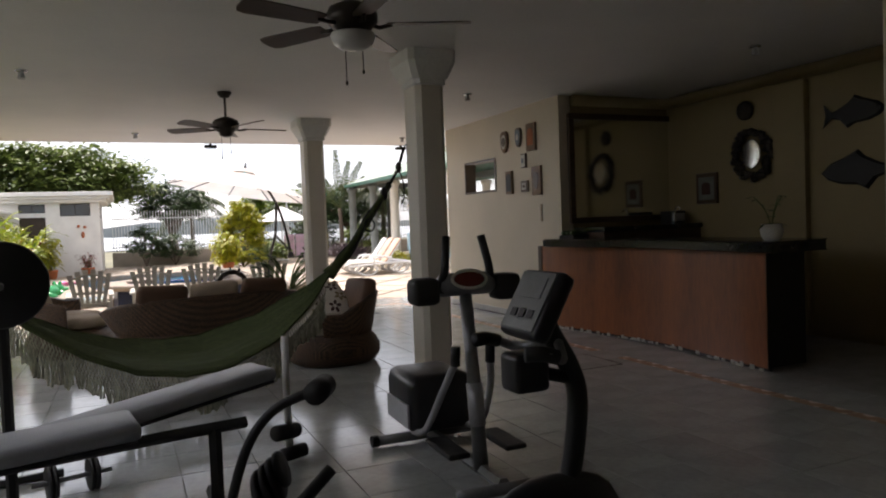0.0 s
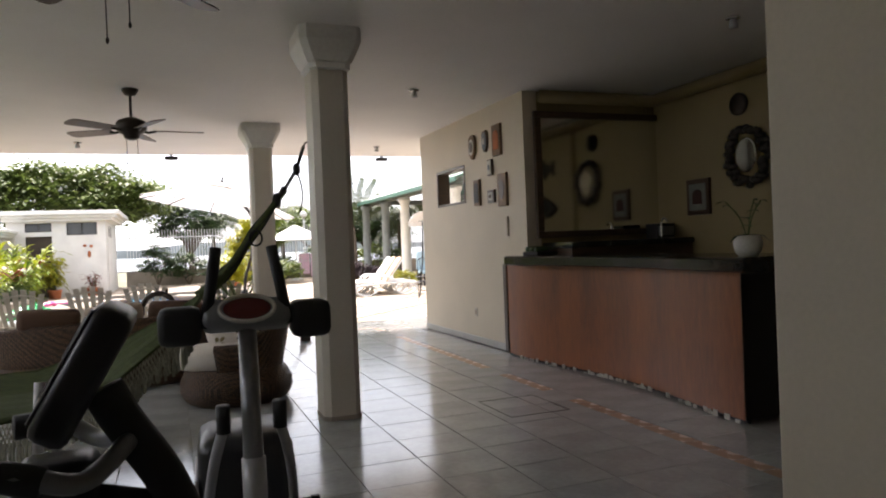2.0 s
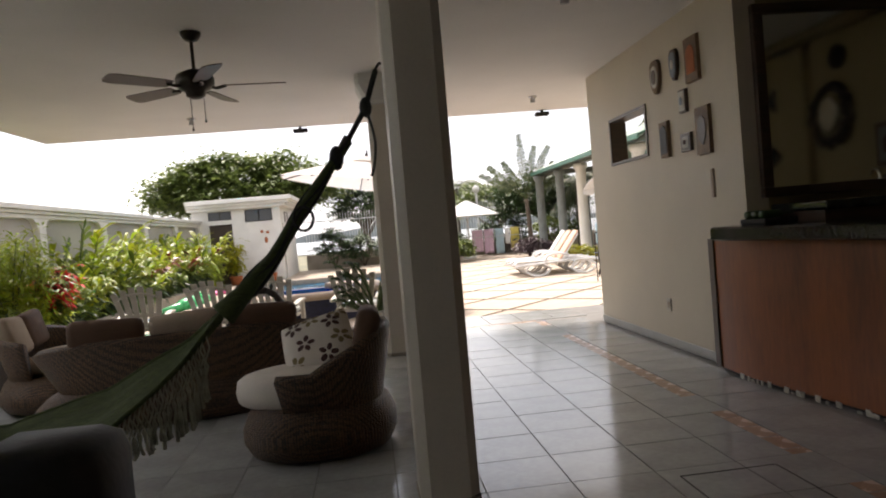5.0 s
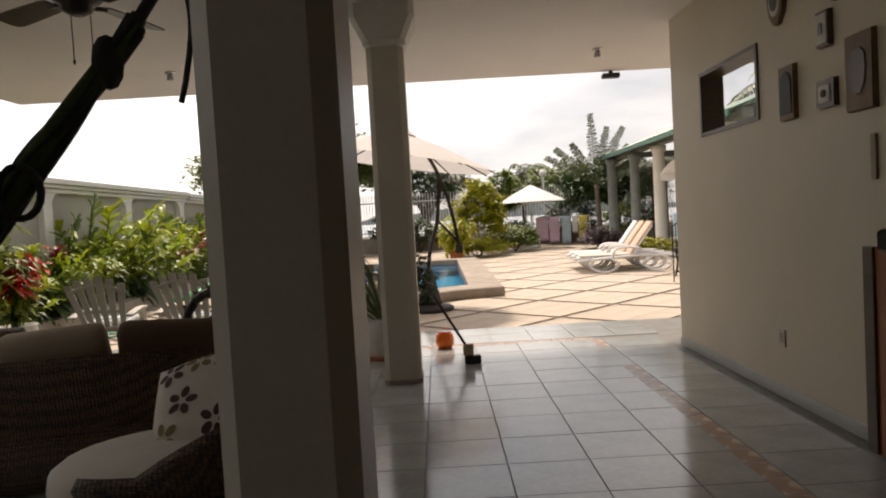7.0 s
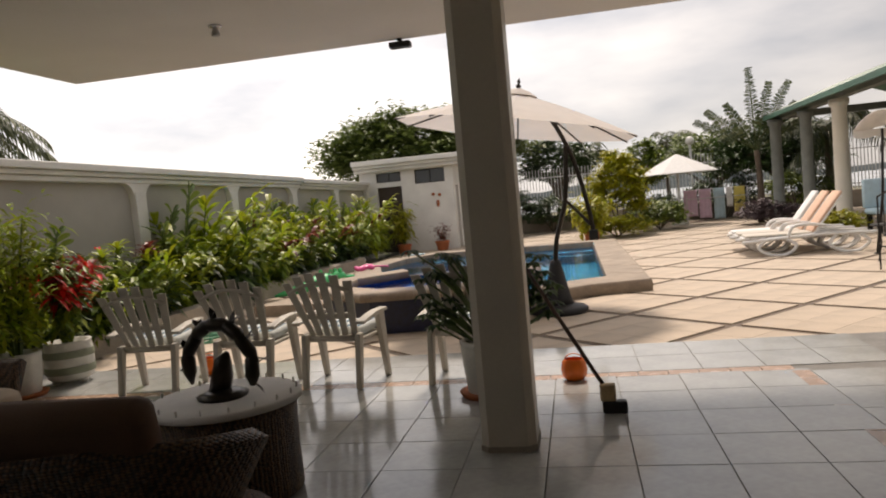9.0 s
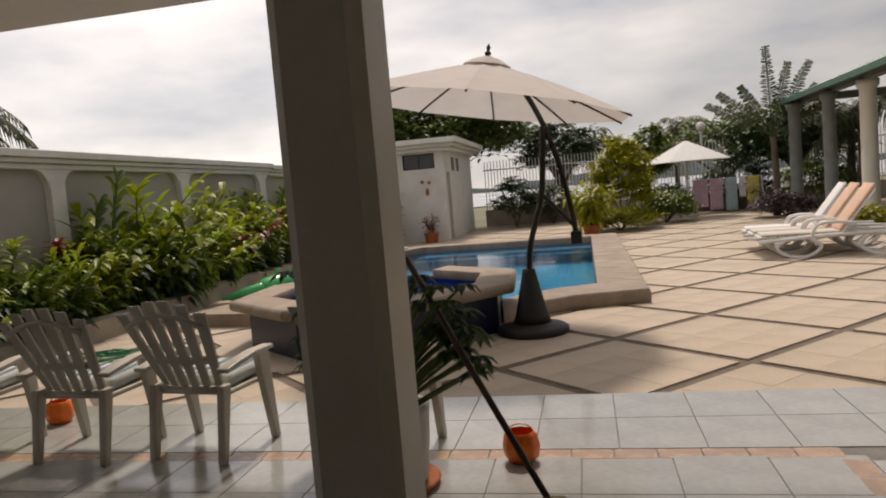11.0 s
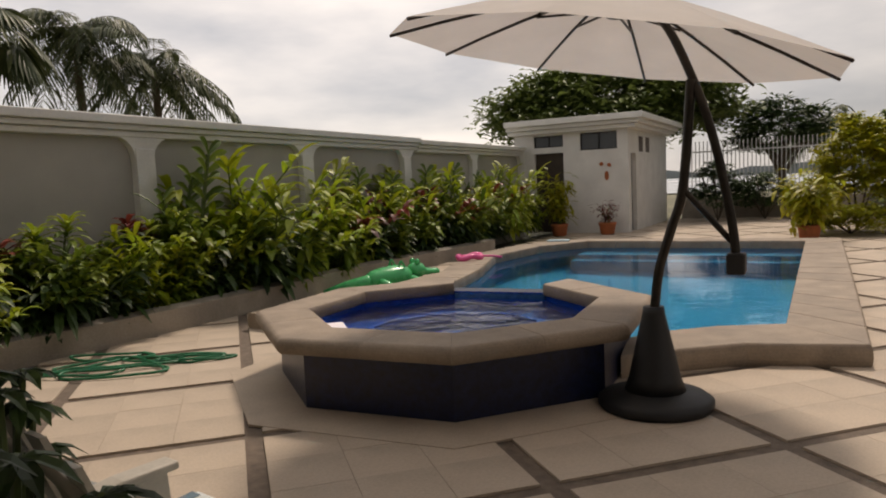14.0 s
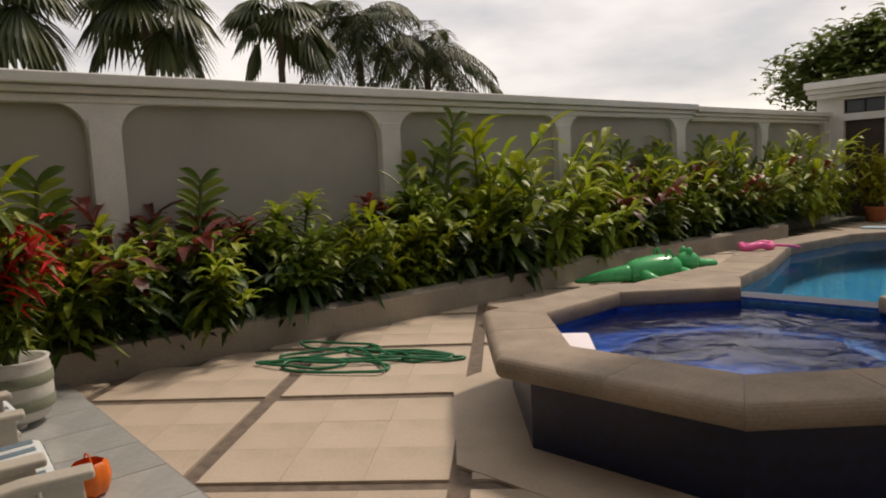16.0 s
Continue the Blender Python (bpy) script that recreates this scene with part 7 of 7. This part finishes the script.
for x, y, h in ((-19.4, 25.1, 4.2), (-18.5, 18.5, 4.0)):
    shrub(x, y, 2.1, h / 2, 90, 0.32, "lf_dark", "dark garden bush beyond the wall", -0.2)

# ---- distance ----
g = Geo()
g.add([(-250, 70, -0.6 + 0.5), (350, 70, -0.1), (350, 420, -0.1), (-250, 420, -0.1)], [(0, 1, 2, 3)])
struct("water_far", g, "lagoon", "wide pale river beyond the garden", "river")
# haze over the far shore is put into the hills' grey-blue colour
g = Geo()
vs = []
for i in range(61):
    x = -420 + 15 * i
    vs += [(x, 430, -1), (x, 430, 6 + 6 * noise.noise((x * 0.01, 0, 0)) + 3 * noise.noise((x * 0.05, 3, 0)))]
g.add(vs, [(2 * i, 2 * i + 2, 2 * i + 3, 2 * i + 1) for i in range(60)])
struct("backdrop", g, "hill", "far shore line with haze in its colour", "backdrop")

# ---- floor tiles and patio pavers ----
P = 0.41
GAP = 0.003


def flat_piece(nm, w_, h, zt, dep, c=0.002):
    me = bpy.data.meshes.new(nm)
    a, b = w_ / 2, h / 2
    me.from_pydata([(-a, -b, zt - dep), (a, -b, zt - dep), (a, b, zt - dep), (-a, b, zt - dep), (-a + c, -b + c, zt), (a - c, -b + c, zt), (a - c, b - c, zt), (-a + c, b - c, zt)], [], [(4, 5, 6, 7), (0, 1, 5, 4), (1, 2, 6, 5), (2, 3, 7, 6), (3, 0, 4, 7)])
    return me


def lay(parent, me, joined_mat, nm, spots, near, limit, mt):
    """Single pieces where the walk passes nearest, the others joined."""
    me.materials.append(M[mt])
    order = sorted(spots, key=lambda s: near(s[0], s[1]))
    for x, y, rz, jz in order[:limit]:
        ob = new(nm, me)
        ob.parent = parent
        ob.matrix_basis = pose(x, y, jz, 0, 0, rz)
    rest = Geo()
    vs, fs = [v.co.copy() for v in me.vertices], [tuple(p.vertices) for p in me.polygons]
    for x, y, rz, jz in order[limit:]:
        m_ = pose(x, y, jz, 0, 0, rz)
        rest.add([m_ @ v for v in vs], fs)
    if rest.v:
        tagged(part("far_" + nm + "s", rest, joined_mat, parent), kind="stuff")


random.seed(2)
spots = []
nx0, nx1 = -12, 3
for i in range(nx0, nx1 + 1):
    for j in range(-27, 7):
        x, y = 3.84 + P * (i + 0.5), 8.53 + P * (j + 0.5)
        if x > 5.33 or y > 11.36 or x < -1.15:
            continue
        spots.append((x, y, 0, random.uniform(-0.0012, 0.0004)))
lay(floor, flat_piece("tile", P - GAP, P - GAP, 0.0, 0.012), "tile2", "tile", spots, lambda x, y: abs(x - 3.9) + 0.35 * abs(y - 7.2), 230, "tile")
bspots = []
for j in range(34):
    y = 11.34 - P * (j + 0.5)
    bspots.append((5.73, y, 0, -0.0005))
lay(floor, flat_piece("border_tile", 0.5, P - GAP, 0.0, 0.012), "tile2", "border_tile", bspots, lambda x, y: abs(y - 7), 60, "tile")
espots = []
for i in range(17):
    for j in range(2):
        espots.append((-0.9 + P * (i + 0.5), 11.505 + 0.225 + 0.455 * j, 0, -0.0005))
lay(floor, flat_piece("edge_tile", P - GAP, 0.452, 0.0, 0.012), "tile2", "edge_tile", espots, lambda x, y: -x, 60, "tile")
ps = [(5.418, 11.35 - 0.2 * (k + 0.5), 90, 0) for k in range(45)]
lay(floor, flat_piece("terracotta_strip", 0.196, 0.11, 0.0, 0.012), "pink", "terracotta_strip", ps, lambda x, y: abs(y - 7), 60, "pink")
ps = [(5.40 - 0.2 * (k + 0.5), 11.435, 0, 0) for k in range(32)]
lay(floor, flat_piece("terracotta_strip", 0.196, 0.12, 0.0, 0.012), "pink", "terracotta_strip", ps, lambda x, y: -x, 60, "pink")

L45 = 1.268
e1, e2 = Vector((1, 1)).normalized(), Vector((1, -1)).normalized()
org = Vector((3.615, 13.30))
COVER = offset(HOLE, 0.18)
W3 = (L45 - 0.10) / 3
spots = []
for a in range(-24, 26):
    for b in range(-24, 26):
        for i in range(3):
            for j in range(3):
                c = org + e1 * (a * L45 + 0.05 + W3 * (i + 0.5)) + e2 * (b * L45 + 0.05 + W3 * (j + 0.5))
                if c.y < 12.3 or c.y > 33.9 or c.x < -1.25 or c.x > 15.8 or inside(c, COVER):
                    continue
                spots.append((c.x, c.y, 45, random.uniform(-0.0006, 0.0006)))
lay(patio, flat_piece("paver", W3 - 0.0007, W3 - 0.0007, PATIO, 0.014, 0.0006), "paver2", "paver", spots, lambda x, y: abs(x - 3.2) * 0.8 + abs(y - 14.0), 290, "paver")
